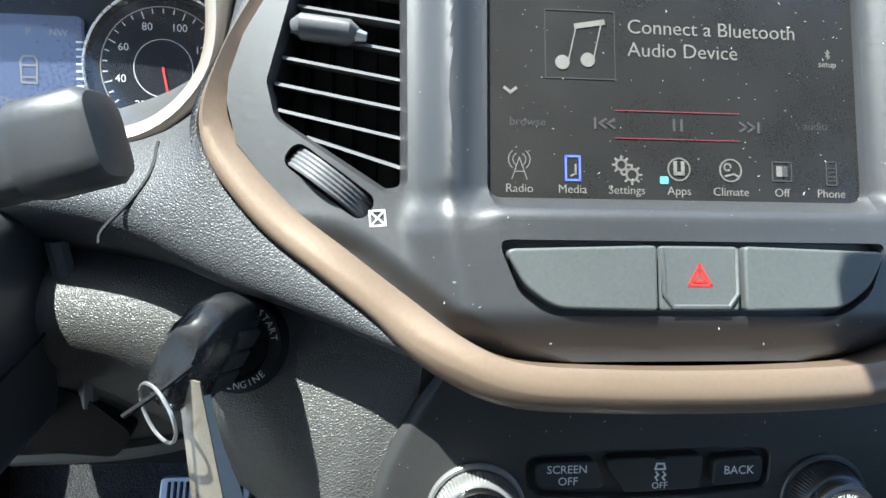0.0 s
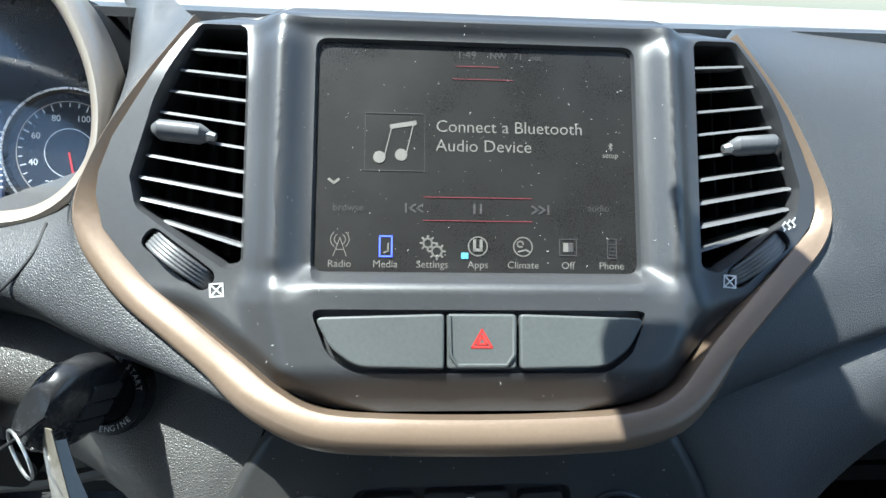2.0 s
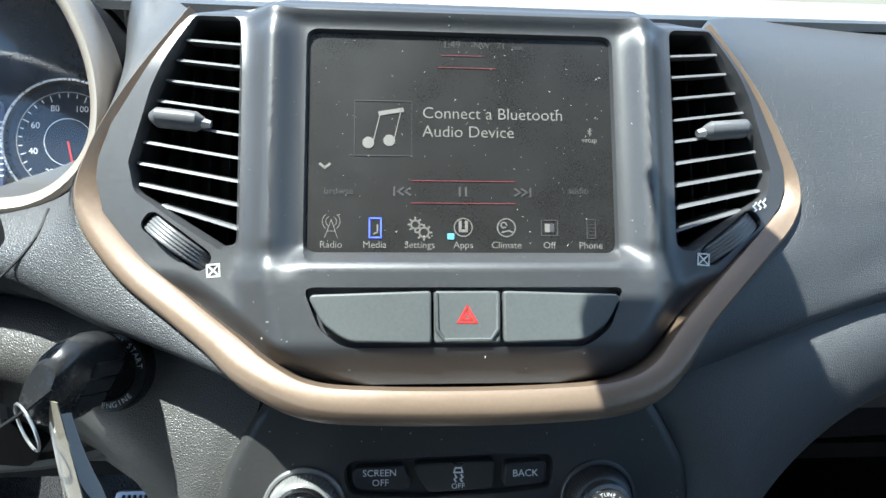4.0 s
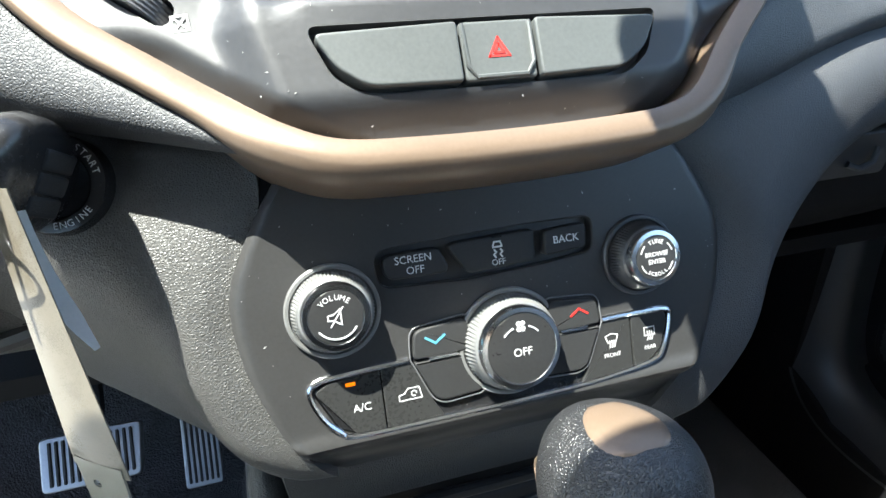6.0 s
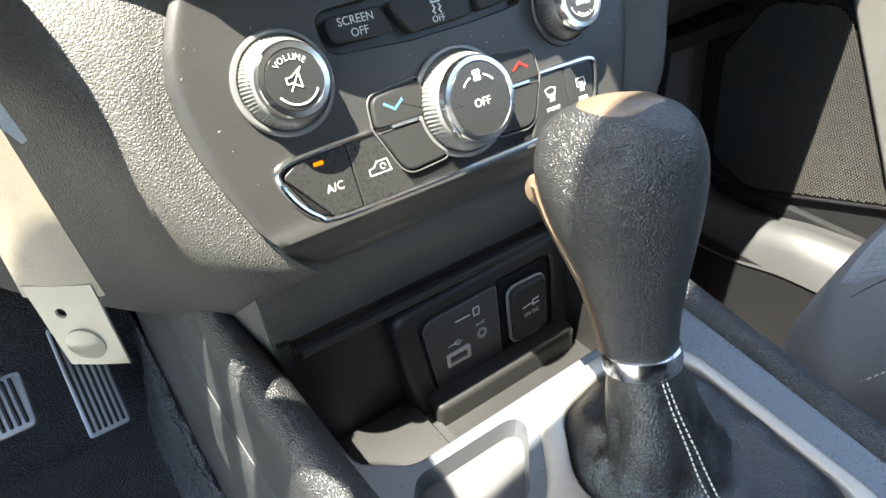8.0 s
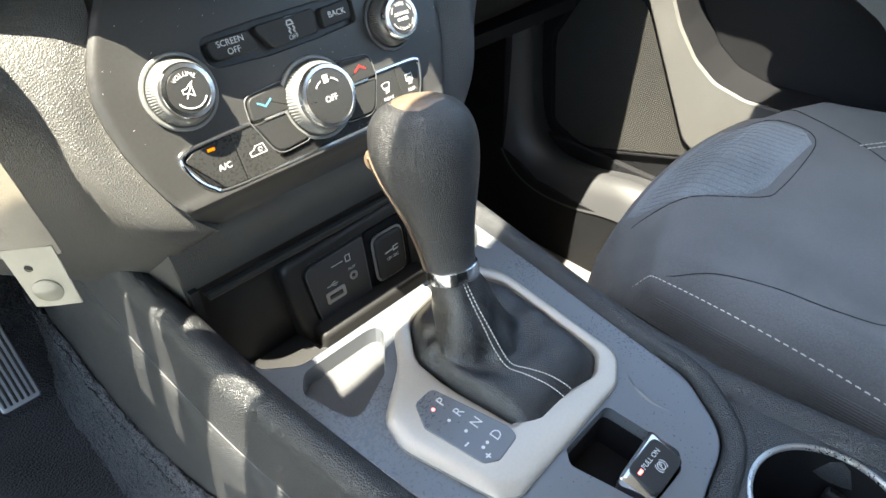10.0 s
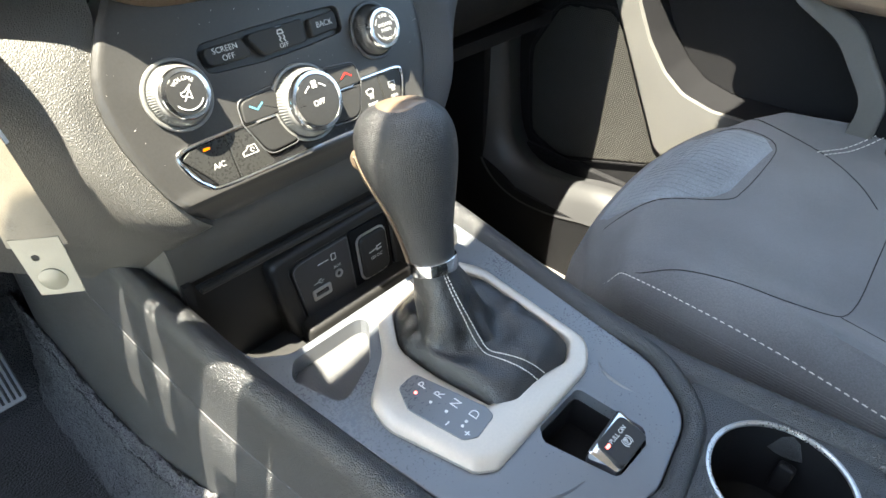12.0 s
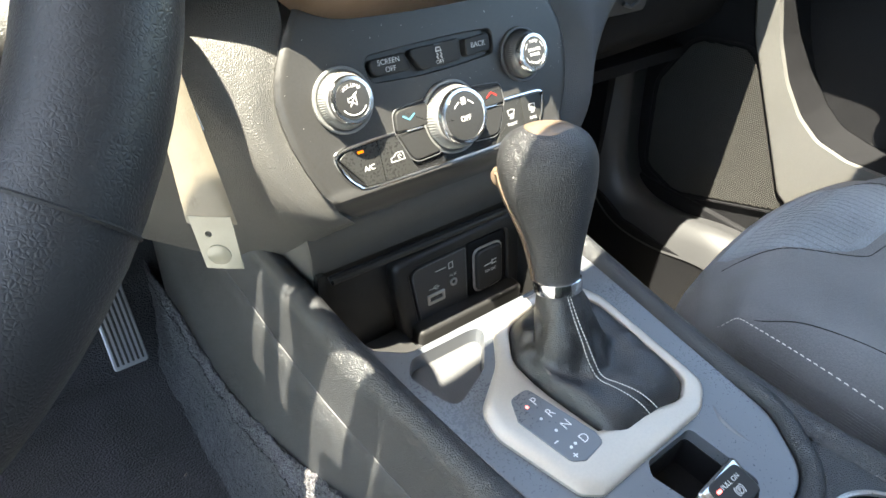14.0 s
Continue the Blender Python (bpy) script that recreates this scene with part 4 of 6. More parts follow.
    lowpts = [(-0.0565, -0.0092), (-0.0875, -0.0100), (-0.1035, -0.0115), (-0.1085, -0.0165), (-0.1045, -0.0290), (-0.0965, -0.0390), (-0.0870, -0.0435), (-0.045, -0.0442), (0.0, -0.0442), (0.045, -0.0436), (0.0850, -0.0390), (0.0945, -0.0320), (0.0995, -0.0160), (0.0970, -0.0090), (0.075, -0.0080), (0.0560, -0.0080)]
    part("chrome_frame", tube([(p.x, p.y, 0.0005) for p in spline([(x, y, 0) for x, y in lowpts], 120)], 0.0017, 8), CHROME, cp, "chrome frame", at=CLIMATE)
    for x0, x1, kind in ((-0.1000, -0.0725, "ac"), (-0.0718, -0.0440, "recirculate"), (0.0490, 0.0735, "front"), (0.0742, 0.0975, "rear")):
        pts = STRIP_BUTTONS[kind]
        b = part(kind + "_button", cap_slab(rounded(pts, 0.0012), -0.004, 0.0010, 0.0005), STRIP_FACE, cp, at=CLIMATE)
        cx, w = (x0 + x1) / 2, 0.0011
        if kind == "ac":
            letter("button_word", "A/C", 0.0058, CLIMATE, cx + 0.003, -0.0290, w, WHITE, b)
            part("amber_lamp", prism(rect(cx - 0.004, -0.0165, cx + 0.001, -0.0147, 0.0002), 0.0009, 0.0012), AMBER, b, "lit amber lamp", at=CLIMATE)
        elif kind == "recirculate":
            part("car_sign", strokes([[(cx - 0.0060, -0.0300), (cx - 0.0060, -0.0270), (cx - 0.0030, -0.0265), (cx - 0.0010, -0.0240), (cx + 0.0050, -0.0240), (cx + 0.0062, -0.0300), (cx - 0.0060, -0.0300)], arc(cx + 0.002, -0.0270, 0.0014, 0, 290, 7)], 0.0005, w), WHITE, b, at=CLIMATE)
        else:
            letter("button_word", kind.upper(), 0.0033, CLIMATE, cx, -0.0300, w, WHITE, b)
            if kind == "front":
                part("defrost_sign", strokes([[(cx - 0.0040, -0.0185), (cx, -0.0175), (cx + 0.0040, -0.0185), (cx + 0.0026, -0.0225), (cx - 0.0026, -0.0225), (cx - 0.0040, -0.0185)]] + [[(cx + d, -0.0255), (cx + d + 0.0006, -0.0240), (cx + d, -0.0215)] for d in (-0.0015, 0, 0.0015)], 0.0005, w), WHITE, b, at=CLIMATE)
            else:
                part("defrost_sign", strokes([[(cx - 0.0033, -0.0180), (cx + 0.0033, -0.0180), (cx + 0.0033, -0.0228), (cx - 0.0033, -0.0228), (cx - 0.0033, -0.0180)]] + [[(cx + d, -0.0255), (cx + d + 0.0006, -0.0240), (cx + d, -0.0205)] for d in (-0.0014, 0, 0.0014)], 0.0005, w), WHITE, b, at=CLIMATE)
    for s in (-1, 1):
        up = [(s * 0.0545, -0.0095, 0.003), (s * 0.0525, 0.0058, 0.006), (s * 0.0240, 0.0085, 0.004), (s * 0.0200, -0.0095, 0.001)]
        dn = [(s * 0.0540, -0.0110, 0.001), (s * 0.0200, -0.0110, 0.001), (s * 0.0180, -0.0330, 0.004), (s * 0.0440, -0.0345, 0.010)]
        cold = s < 0
        hull = rounded([(s * 0.0558, -0.0090, 0.006), (s * 0.0546, 0.0072, 0.007), (s * 0.0225, 0.0102, 0.004), (s * 0.0165, -0.0345, 0.004), (s * 0.0445, -0.0362, 0.012)], 0.004)
        part("button_rim", tube([(x, y, 0.0012) for x, y in hull], 0.00045, 6, closed=True), SLAT, cp, at=CLIMATE)
        b = part("temperature_button", cap_slab(rounded(up, 0.003), -0.004, 0.0030, 0.0010), BUTTON, cp, at=CLIMATE)
        sign = -1 if cold else 1
        part("arrow_mark", strokes([[(s * 0.0415 - 0.0050, -0.0005 - sign * 0.0017), (s * 0.0415, -0.0005 + sign * 0.0017), (s * 0.0415 + 0.0050, -0.0005 - sign * 0.0017)]], 0.0012, 0.0031), BLUE if cold else RED, b, "blue chevron" if cold else "red chevron", at=CLIMATE)
        part("temperature_button", cap_slab(rounded(dn, 0.003), -0.004, 0.0025, 0.0010), BUTTON, cp, at=CLIMATE)
        part("chrome_dash", prism(rect(min(s * 0.030, s * 0.046), -0.0109, max(s * 0.030, s * 0.046), -0.0094, 0.0004), 0.0005, 0.0032), CHROME, cp, at=CLIMATE)

    def clean(x, v):
        on = abs(x) > curve_at(table, v) - 0.006 or v < -0.042 or (abs(x) < 0.068 and 0.026 < v < 0.056) or (abs(x) < 0.108 and v < 0.012 and v > -0.045) or min(math.hypot(x + 0.0910, v - 0.0232), math.hypot(x - 0.084, v - 0.024), math.hypot(x, v + 0.0095) - 0.006) < 0.026
        return None if on else face(x, v)
    specks(cp, CLIMATE, 200, -0.135, 0.135, -0.06, 0.07, clean, 12)
    return cp


def low_outline():
    return rounded([(-0.0985, -0.0108, 0.004), (-0.1075, -0.0160, 0.004), (-0.0965, -0.0385, 0.006), (-0.0875, -0.0430, 0.004), (-0.03, -0.0440), (0.03, -0.0440), (0.0850, -0.0390, 0.004), (0.0940, -0.0320, 0.005), (0.0992, -0.0150, 0.005), (0.0970, -0.0085, 0.003), (0.0545, -0.0078), (0.0480, 0.0060), (-0.0480, 0.0060), (-0.0545, -0.0090)], 0.001)


def knob(cp, x, y, r, h, name, words):
    base = part(name, lathe([(r + 0.0030, -0.004), (r + 0.0030, 0.0018), (r + 0.0022, 0.0026), (r + 0.0008, 0.0026), (r + 0.0002, 0.0012)], x, y, 56), KNURL if "tuning" not in name else SOFT, cp, "satin silver collar round a knurled knob", at=CLIMATE)
    rim = [(r, 0.0), (r, 0.0025), (r - 0.0006, 0.004), (r - 0.0025, h * 0.62), (r - 0.0038, h * 0.66), (r - 0.0045, h * 0.66)]
    part("knurled_ring", lathe(rim, x, y, 144, 1, 0.0009, (1, 2, 3)), KNURL if "tuning" not in name else SOFT, base, "finely knurled satin metal ring" if "tuning" not in name else "", at=CLIMATE, sharp=60)
    part("chrome_bezel", lathe([(r - 0.0040, h * 0.5), (r - 0.0042, h * 0.86), (r - 0.0050, h * 0.95), (r - 0.0074, h * 0.96), (r - 0.0080, h * 0.91)], x, y, 56), CHROME, base, at=CLIMATE)
    f = r - 0.0074
    part("cap", lathe([(f, h * 0.6), (f, h * 0.90), (f - 0.0008, h * 0.945), (f * 0.7, h * 0.955), (f * 0.5, h * 0.96), (f * 0.25, h * 0.96)], x, y, 48), CAP, base, at=CLIMATE)
    w = h * 0.96 + 0.0003
    if name == "volume_knob":
        curved(base, "VOLUME", 0.0038, x, y, f * 0.70, 90, w)
        part("mute_sign", strokes([[(x - 0.0040, y - 0.0012), (x - 0.0040, y + 0.0012), (x - 0.0014, y + 0.0014), (x + 0.0022, y + 0.0038), (x + 0.0022, y - 0.0038), (x - 0.0014, y - 0.0014), (x - 0.0040, y - 0.0012)], [(x - 0.0030, y - 0.0042), (x + 0.0036, y + 0.0046)]], 0.0006, w), WHITE, base, at=CLIMATE)
        part("volume_arc", strokes([arc(x, y, f * 0.78, 215, 325, 12)], 0.0008, w), WHITE, base, at=CLIMATE)
    elif name == "fan_knob":
        letter("knob_word", "OFF", 0.0060, CLIMATE, x, y - 0.0018, w, WHITE, base)
        part("fan_sign", strokes([arc(x, y, f * 0.64, 42, 68, 6), arc(x, y, f * 0.64, 112, 138, 6), arc(x - 0.0011, y + f * 0.70, 0.0009, 0, 300, 7), arc(x + 0.0011, y + f * 0.70, 0.0009, 0, 300, 7), arc(x - 0.0011, y + f * 0.55, 0.0009, 0, 300, 7), arc(x + 0.0011, y + f * 0.55, 0.0009, 0, 300, 7)], 0.0009, w), WHITE, base, at=CLIMATE)
    else:
        curved(base, "TUNE", 0.0034, x, y, f * 0.72, 90, w)
        letter("knob_word", "BROWSE", 0.0036, CLIMATE, x, y + 0.0020, w, WHITE, base)
        letter("knob_word", "ENTER", 0.0036, CLIMATE, x, y - 0.0020, w, WHITE, base)
        curved(base, "SCROLL", 0.0030, x, y, f * 0.72, 270, w)
        part("tune_arc", strokes([arc(x, y, f * 0.80, 135, 160, 5), arc(x, y, f * 0.80, 20, 45, 5), arc(x, y, f * 0.80, 200, 225, 5), arc(x, y, f * 0.80, 315, 340, 5)], 0.0006, w), WHITE, base, at=CLIMATE)


def curved(base, text, size, x, y, r, middle, w, at=None, mat=None, name="knob_word", step=None):
    """Letters set round an arc."""
    bm = bmesh.new()
    at = CLIMATE if at is None else at
    step = math.degrees((step or size * 0.72) / r)
    k = len(text)
    below = 180 < middle % 360 < 360
    for i, c in enumerate(text):
        if c == " ":
            continue
        a = middle + (i - (k - 1) / 2) * step * (1 if below else -1)
        b = lettering(c, size, at, x + r * math.cos(radians(a)), y + r * math.sin(radians(a)), w, a + 90 if below else a - 90)
        me = bpy.data.meshes.new("temp")
        b.to_mesh(me)
        b.free()
        bm.from_mesh(me)
        bpy.data.meshes.remove(me)
    part(name, bm, mat or WHITE, base)


climate()


# ---- centre console ----
def console():
    c = thing("center_console", (0, 0.05, 0.20), "black centre console with leather-grained rims and cup holders", "console")
    # level plate, pierced for the boot, the brake pocket and the mat tray
    o = rounded([(0.124, 0.186, 0.004), (0.113, 0.186, 0.004), (0.109, 0.172, 0.01), (0.092, 0.155, 0.02), (-0.097, 0.155, 0.02), (-0.119, 0.172, 0.01), (-0.123, 0.188, 0.004), (-0.135, 0.188, 0.004), (-0.118, 0.10), (-0.107, 0.02), (-0.099, -0.045, 0.045), (-0.066, -0.088, 0.045), (0.0, -0.099), (0.064, -0.088, 0.045), (0.092, -0.045, 0.045), (0.098, 0.02), (0.108, 0.10)][::-1], 0.01, 6)
    mat_hole = rounded([(-0.031, 0.145, 0.007), (-0.060, 0.111, 0.009), (-0.098, 0.094, 0.009), (-0.109, 0.134, 0.009), (-0.099, 0.146, 0.009)], 0.006)
    pocket = rounded([(0.029, -0.018, 0.005), (0.033, -0.070, 0.006), (0.022, -0.077, 0.006), (-0.012, -0.076, 0.006), (-0.024, -0.026, 0.006), (-0.017, -0.018, 0.005)], 0.005)
    local = [(x, y - 0.06) for x, y in o]
    cuts = [prism([(x, y - 0.06) for x, y in mat_hole], -0.03, 0.02, 0.004), prism([(x, y - 0.06) for x, y in pocket], -0.05, 0.02, 0.001), prism([(x, y - 0.06) for x, y in inset(gate_inner(), -0.001)], -0.05, 0.02)]
    plate = part("top_plate", carve(cap_slab(local, -0.018, 0.0, 0.0015), cuts), CONSOLE, c, "satin dark grey top plate", at=TOP)
    part("mat_tray", prism([(x, y - 0.06) for x, y in inset(mat_hole, -0.003)], -0.018, -0.0145), TRAY_MAT, c, at=TOP)
    ribs = bmesh.new()
    for i in range(17):
        t = i / 16
        a, b = Vector((-0.040, 0.140)).lerp(Vector((-0.102, 0.141)), t), Vector((-0.062, 0.114)).lerp(Vector((-0.096, 0.100)), t)
        strokes([[(a.x, a.y - 0.06), (b.x, b.y - 0.06)]], 0.0012, -0.0145, ribs)
    part("mat_ribs", ribs, TRAY_MAT, c, at=TOP)
    part("pocket_liner", carve(prism([(x, y - 0.06) for x, y in inset(pocket, -0.002)], -0.045, -0.011), [prism([(x, y - 0.06) for x, y in pocket], -0.040, 0.0)]), DARK, c, at=TOP)
    for s in (-1, 1):
        dent = tube(spline([(x, y - 0.06, 0.0) for x, y in (((0.0625, -0.0150), (0.0560, -0.0255), (0.0545, -0.0370), (0.0565, -0.0500)) if s > 0 else ((-0.030, -0.062), (-0.045, -0.058), (-0.060, -0.050), (-0.072, -0.036)))], 16), [0.0004 + 0.0016 * math.sin(math.pi * i / 15) for i in range(16)], 8, squash=0.5)
        part("plate_crease", dent, CONSOLE, plate, at=TOP)
    # rims, side walls
    for s in (-1, 1):
        shift = 0.0 if s < 0 else -0.010
        crest = spline([(s * 0.146, 0.70, 0.660), (s * 0.146, 0.50, 0.664), (s * 0.145, 0.34, 0.662), (s * 0.1425, 0.27, 0.652), (s * 0.138, 0.19, 0.643), (s * 0.131, 0.12, 0.637), (s * 0.122, 0.04, 0.632), (s * 0.116, -0.04, 0.629), (s * 0.114, -0.12, 0.628), (s * 0.118, -0.25, 0.632)], 70)
        crest = [p + Vector((shift + (curve_at([(-0.25, 0.019), (-0.18, 0.019), (-0.12, 0.013), (-0.06, 0.004), (0.0, 0.0), (0.7, 0.0)], p.y) if s > 0 else 0.0), 0, 0)) for p in crest]
        loops = []
        for p in crest:
            prof = [(-0.020, -0.030), (-0.017, -0.012), (-0.012, -0.004), (-0.006, 0.0005), (0.000, 0.0015), (0.005, -0.001), (0.009, -0.007), (0.0115, -0.018), (0.0135, -0.045), (0.0160, -0.0705), (0.0152, -0.0712), (0.0162, -0.0722), (0.021, -0.105), (0.026, -0.18), (0.034, -0.43), (0.010, -0.43), (0.0, -0.10)]
            loops.append([(p.x + s * a, p.y, p.z + b) for a, b in prof])
        side = part("left_wall" if s < 0 else "right_wall", loft(loops), WALL, c, "grained vinyl side with a stitched line")
        line = [Vector((p.x + s * 0.0162, p.y, p.z - 0.0713)) for p in crest]
        part("seam_line", tube(line, 0.0004, 5), SLAT, side)
    # rolled edge round the rear of the plate
    ring = [p for p in inset(o, -0.0085) if p[1] < 0.035]
    ring.sort(key=lambda p: math.atan2(p[1] - 0.035, p[0]))
    part("plate_roll", tube([(x, y - 0.06, 0.0002 - 0.006 * smooth(-0.02, 0.035, y)) for x, y in ring], 0.0078, 12), WALL, c, "grained roll round the end of the plate", at=TOP)
    # rear deck with the cup holders
    cx, cy, r = 0.058, -0.155, 0.0465
    deck = rounded([(-0.116, -0.075), (0.112, -0.075), (0.122, -0.17), (0.126, -0.30), (-0.122, -0.30)], 0.01)
    holes = [lathe([(r, -0.09), (r, 0.02)], cx, cy, 48), lathe([(r, -0.09), (r, 0.02)], -cx + 0.002, cy - 0.02, 48), prism(inset(o, -0.0015), -0.05, 0.05)]
    d = part("cup_deck", carve(cap_slab(deck, 0.560, 0.6215, 0.004), [h_up(h) for h in holes]), WALL, c)
    for x, y in ((cx, cy), (-cx + 0.002, cy - 0.02)):
        cup = part("cup_holder", loft([[(x + q * math.cos(a), y + q * math.sin(a), z) for a in (2 * math.pi * i / 48 for i in range(48))] for q, z in ((0.0005, 0.549), (r + 0.001, 0.549), (r + 0.001, 0.6185), (r - 0.0005, 0.6185), (r - 0.003, 0.585), (r - 0.006, 0.556), (r - 0.010, 0.553), (0.0005, 0.553))], cap=False), DARK, c, "dark round cup holder")
        part("cup_ring", tube([(x + (r - 0.001) * math.cos(a), y + (r - 0.001) * math.sin(a), 0.6205) for a in (2 * math.pi * i / 48 for i in range(48))], 0.0021, 8, closed=True), SATIN_CHROME, cup, "thin satin metal ring")
        part("cup_grip", cap_slab(rect(x + 0.030, y - 0.006, x + 0.038, y + 0.006, 0.003), 0.575, 0.600, 0.003), DARK, cup)
        part("cup_floor_mark", lathe([(0.0175, 0.552), (0.017, 0.568), (0.0150, 0.572), (0.008, 0.5735), (0.002, 0.5738)], x, y, 32), BUTTON, cup)
        part("cup_slot", prism(rect(x - 0.0012, y - 0.014, x + 0.0012, y + 0.014, 0.001), 0.570, 0.5745), DARK, cup)
    # bright shift surround
    go, gi = gate_outer(), gate_inner()
    k = len(go)
    gi2 = match(gi, go)
    loops = []
    for f, w in ((0, -0.002), (0, 0.003), (0.06, 0.0052), (0.2, 0.0062), (0.85, 0.0062), (0.95, 0.0050), (1.0, 0.0020), (1.0, -0.008)):
        loops.append([(a[0] + (b[0] - a[0]) * f, a[1] + (b[1] - a[1]) * f - 0.06, w) for a, b in zip(go, gi2)])
    sur = part("shift_surround", loft(loops, cap=False), SILVER, c, "champagne silver surround round the shifter", at=TOP, sharp=50)
    lab = rounded([(-0.049, 0.073, 0.006), (-0.066, 0.072, 0.006), (-0.0745, 0.054, 0.006), (-0.066, 0.011, 0.007), (-0.057, 0.0055, 0.004), (-0.036, 0.0085, 0.005), (-0.0345, 0.0175, 0.004)], 0.005)
    la = part("gear_label", cap_slab([(x, y - 0.06) for x, y in lab], 0.0045, 0.0070, 0.0006), CONSOLE, sur, "dark plate with the letters P R N D", at=TOP)
    for t, x, y in (("P", -0.0525, 0.0605), ("R", -0.0500, 0.0470), ("N", -0.0475, 0.0335), ("D", -0.0450, 0.0185)):
        part("gear_letter", lettering(t, 0.0098, TOP, x, y - 0.06, 0.0072, 5), WHITE, la)
    for i, (x, y) in enumerate(((-0.0605, 0.0600), (-0.0590, 0.0470), (-0.0570, 0.0340), (-0.0535, 0.0190), (-0.0580, 0.0185))):
        part("gear_lamp", lathe([(0.0012, 0.0068), (0.0012, 0.0073)], x, y - 0.06, 12), RED_LAMP if i == 0 else WHITE, la, "red lamp lit beside P" if i == 0 else "", at=TOP)
    part("minus_mark", strokes([[(-0.0650, 0.0272 - 0.06), (-0.0622, 0.0272 - 0.06)]], 0.0011, 0.0070), WHITE, la, at=TOP)
    part("plus_mark", strokes([[(-0.0615, 0.0125 - 0.06), (-0.0585, 0.0125 - 0.06)], [(-0.0600, 0.011 - 0.06), (-0.0600, 0.014 - 0.06)]], 0.0010, 0.0070), WHITE, la, at=TOP)
    # front cubby
    b = block(-0.124, 0.148, 0.50, 0.122, 0.300, 0.655)
    hollow = loft([[(-0.117, 0.160, z), (0.112, 0.160, z), (0.112, y1, z), (-0.117, y1, z)] for z, y1 in ((0.535, 0.258), (0.70, 0.275))])
    part("cubby", carve(b, [hollow, block(-0.2, 0.12, 0.606, 0.2, 0.252, 0.70)]), BIN, c, "deep open storage bin ahead of the shifter")
    part("cubby_floor_mat", block(-0.115, 0.162, 0.536, -0.03, 0.256, 0.540), RUBBER, c)
    part("cubby_step", loft([[(-0.115, 0.186, 0.538), (-0.035, 0.186, 0.538), (-0.035, 0.256, 0.538), (-0.115, 0.256, 0.538)], [(-0.113, 0.205, 0.548), (-0.040, 0.205, 0.548), (-0.040, 0.256, 0.548), (-0.113, 0.256, 0.548)]]), BIN, c, )
    # wall between the bin and the climate panel
    w = [[(-0.130, 0.262, 0.716), (0.0, 0.262, 0.716), (0.128, 0.262, 0.716)], [(-0.1285, 0.252, 0.690), (0.0, 0.252, 0.690), (0.128, 0.252, 0.690)], [(-0.1245, 0.258, 0.652), (0.0, 0.258, 0.652), (0.124, 0.258, 0.652)]]
    part("bin_wall", patch(w, 20, 12, 0.008), LEATHER, c)
    part("bin_gap", tube([(-0.116, 0.2475, 0.6535), (0.0, 0.2470, 0.6535), (0.112, 0.2475, 0.6535)], 0.0022, 8), DARK, c, "dark gap above the bin")
    part("bin_lip", tube([(-0.112, 0.2510, 0.6475), (0.0, 0.2500, 0.6475), (0.108, 0.2510, 0.6475)], 0.0045, 10), BIN, c, "rounded lip of the bin")
    for e in (-1, 1):
        back = [[(e * 0.1300, 0.2655, 0.716), (e * 0.138, 0.31, 0.716), (e * 0.150, 0.36, 0.716)], [(e * 0.1285, 0.2555, 0.690), (e * 0.137, 0.30, 0.690), (e * 0.148, 0.36, 0.690)], [(e * 0.1240, 0.2600, 0.632), (e * 0.132, 0.30, 0.632), (e * 0.144, 0.36, 0.632)]]
        part("wall_return", patch(back, 8, 12, 0.006), LEATHER, c)
    ports(c)
    return c


def carpet_flap():
    edge = [(-0.60, 0.54), (0.05, 0.525), (0.15, 0.492), (0.24, 0.448), (0.36, 0.395), (0.48, 0.372), (0.95, 0.34)]
    rows = []
    for k in range(60):
        y = -0.60 + 1.5 * k / 59
        z1 = curve_at(edge, y) + 0.004 * math.sin(y * 23)
        hx, hz = curve_at([(-0.25, 0.118), (-0.04, 0.116), (0.12, 0.131), (0.27, 0.1425), (0.50, 0.146)], y), curve_at([(-0.25, 0.632), (-0.04, 0.629), (0.12, 0.637), (0.27, 0.652), (0.50, 0.664)], y)
        row = []
        for f in (0, 0.06, 0.13, 0.2, 0.45, 0.7, 1.0):
            z = z1 + (0.195 - z1) * f
            side = curve_at([(0.045, 0.0135), (0.072, 0.0165), (0.105, 0.021), (0.18, 0.026), (0.43, 0.034)], hz - z)
            row.append((-(hx + side) - 0.0035 - 0.03 * f * f + 0.001 * math.sin(y * 41 + f * 3), y, z))
        rows.append(row)
    pile = random.Random(21)

    def tufted(part_rows):
        """The sheet drawn finely, its pile standing up unevenly."""
        fine = [spline(r, 46) for r in part_rows]
        fine = [spline([r[i] for r in fine], 420) for i in range(46)]
        return [[p + Vector((-1, 0, 0.2)) * (0.0026 * pile.random() + 0.0022 * noise.noise(p * 90) + 0.0030 * noise.noise(p * 28)) for p in col] for col in fine]
    single("console_carpet", shell_of(tufted([r[:4] for r in rows]), 0.004, (-1, 0, 0)), GREY_BLUE_CARPET, "blue-grey carpet edge at the foot of the console", "carpet")
    single("tunnel_carpet", shell_of(tufted([[(x - 0.002, y, z) for x, y, z in r[3:]] for r in rows]), 0.004, (-1, 0, 0)), CARPET, "dark carpet on the side of the tunnel", "carpet")


def h_up(h):
    """A hole drawn about height nought, brought up to the deck."""
    for v in h.verts:
        v.co.z += 0.63
    return h


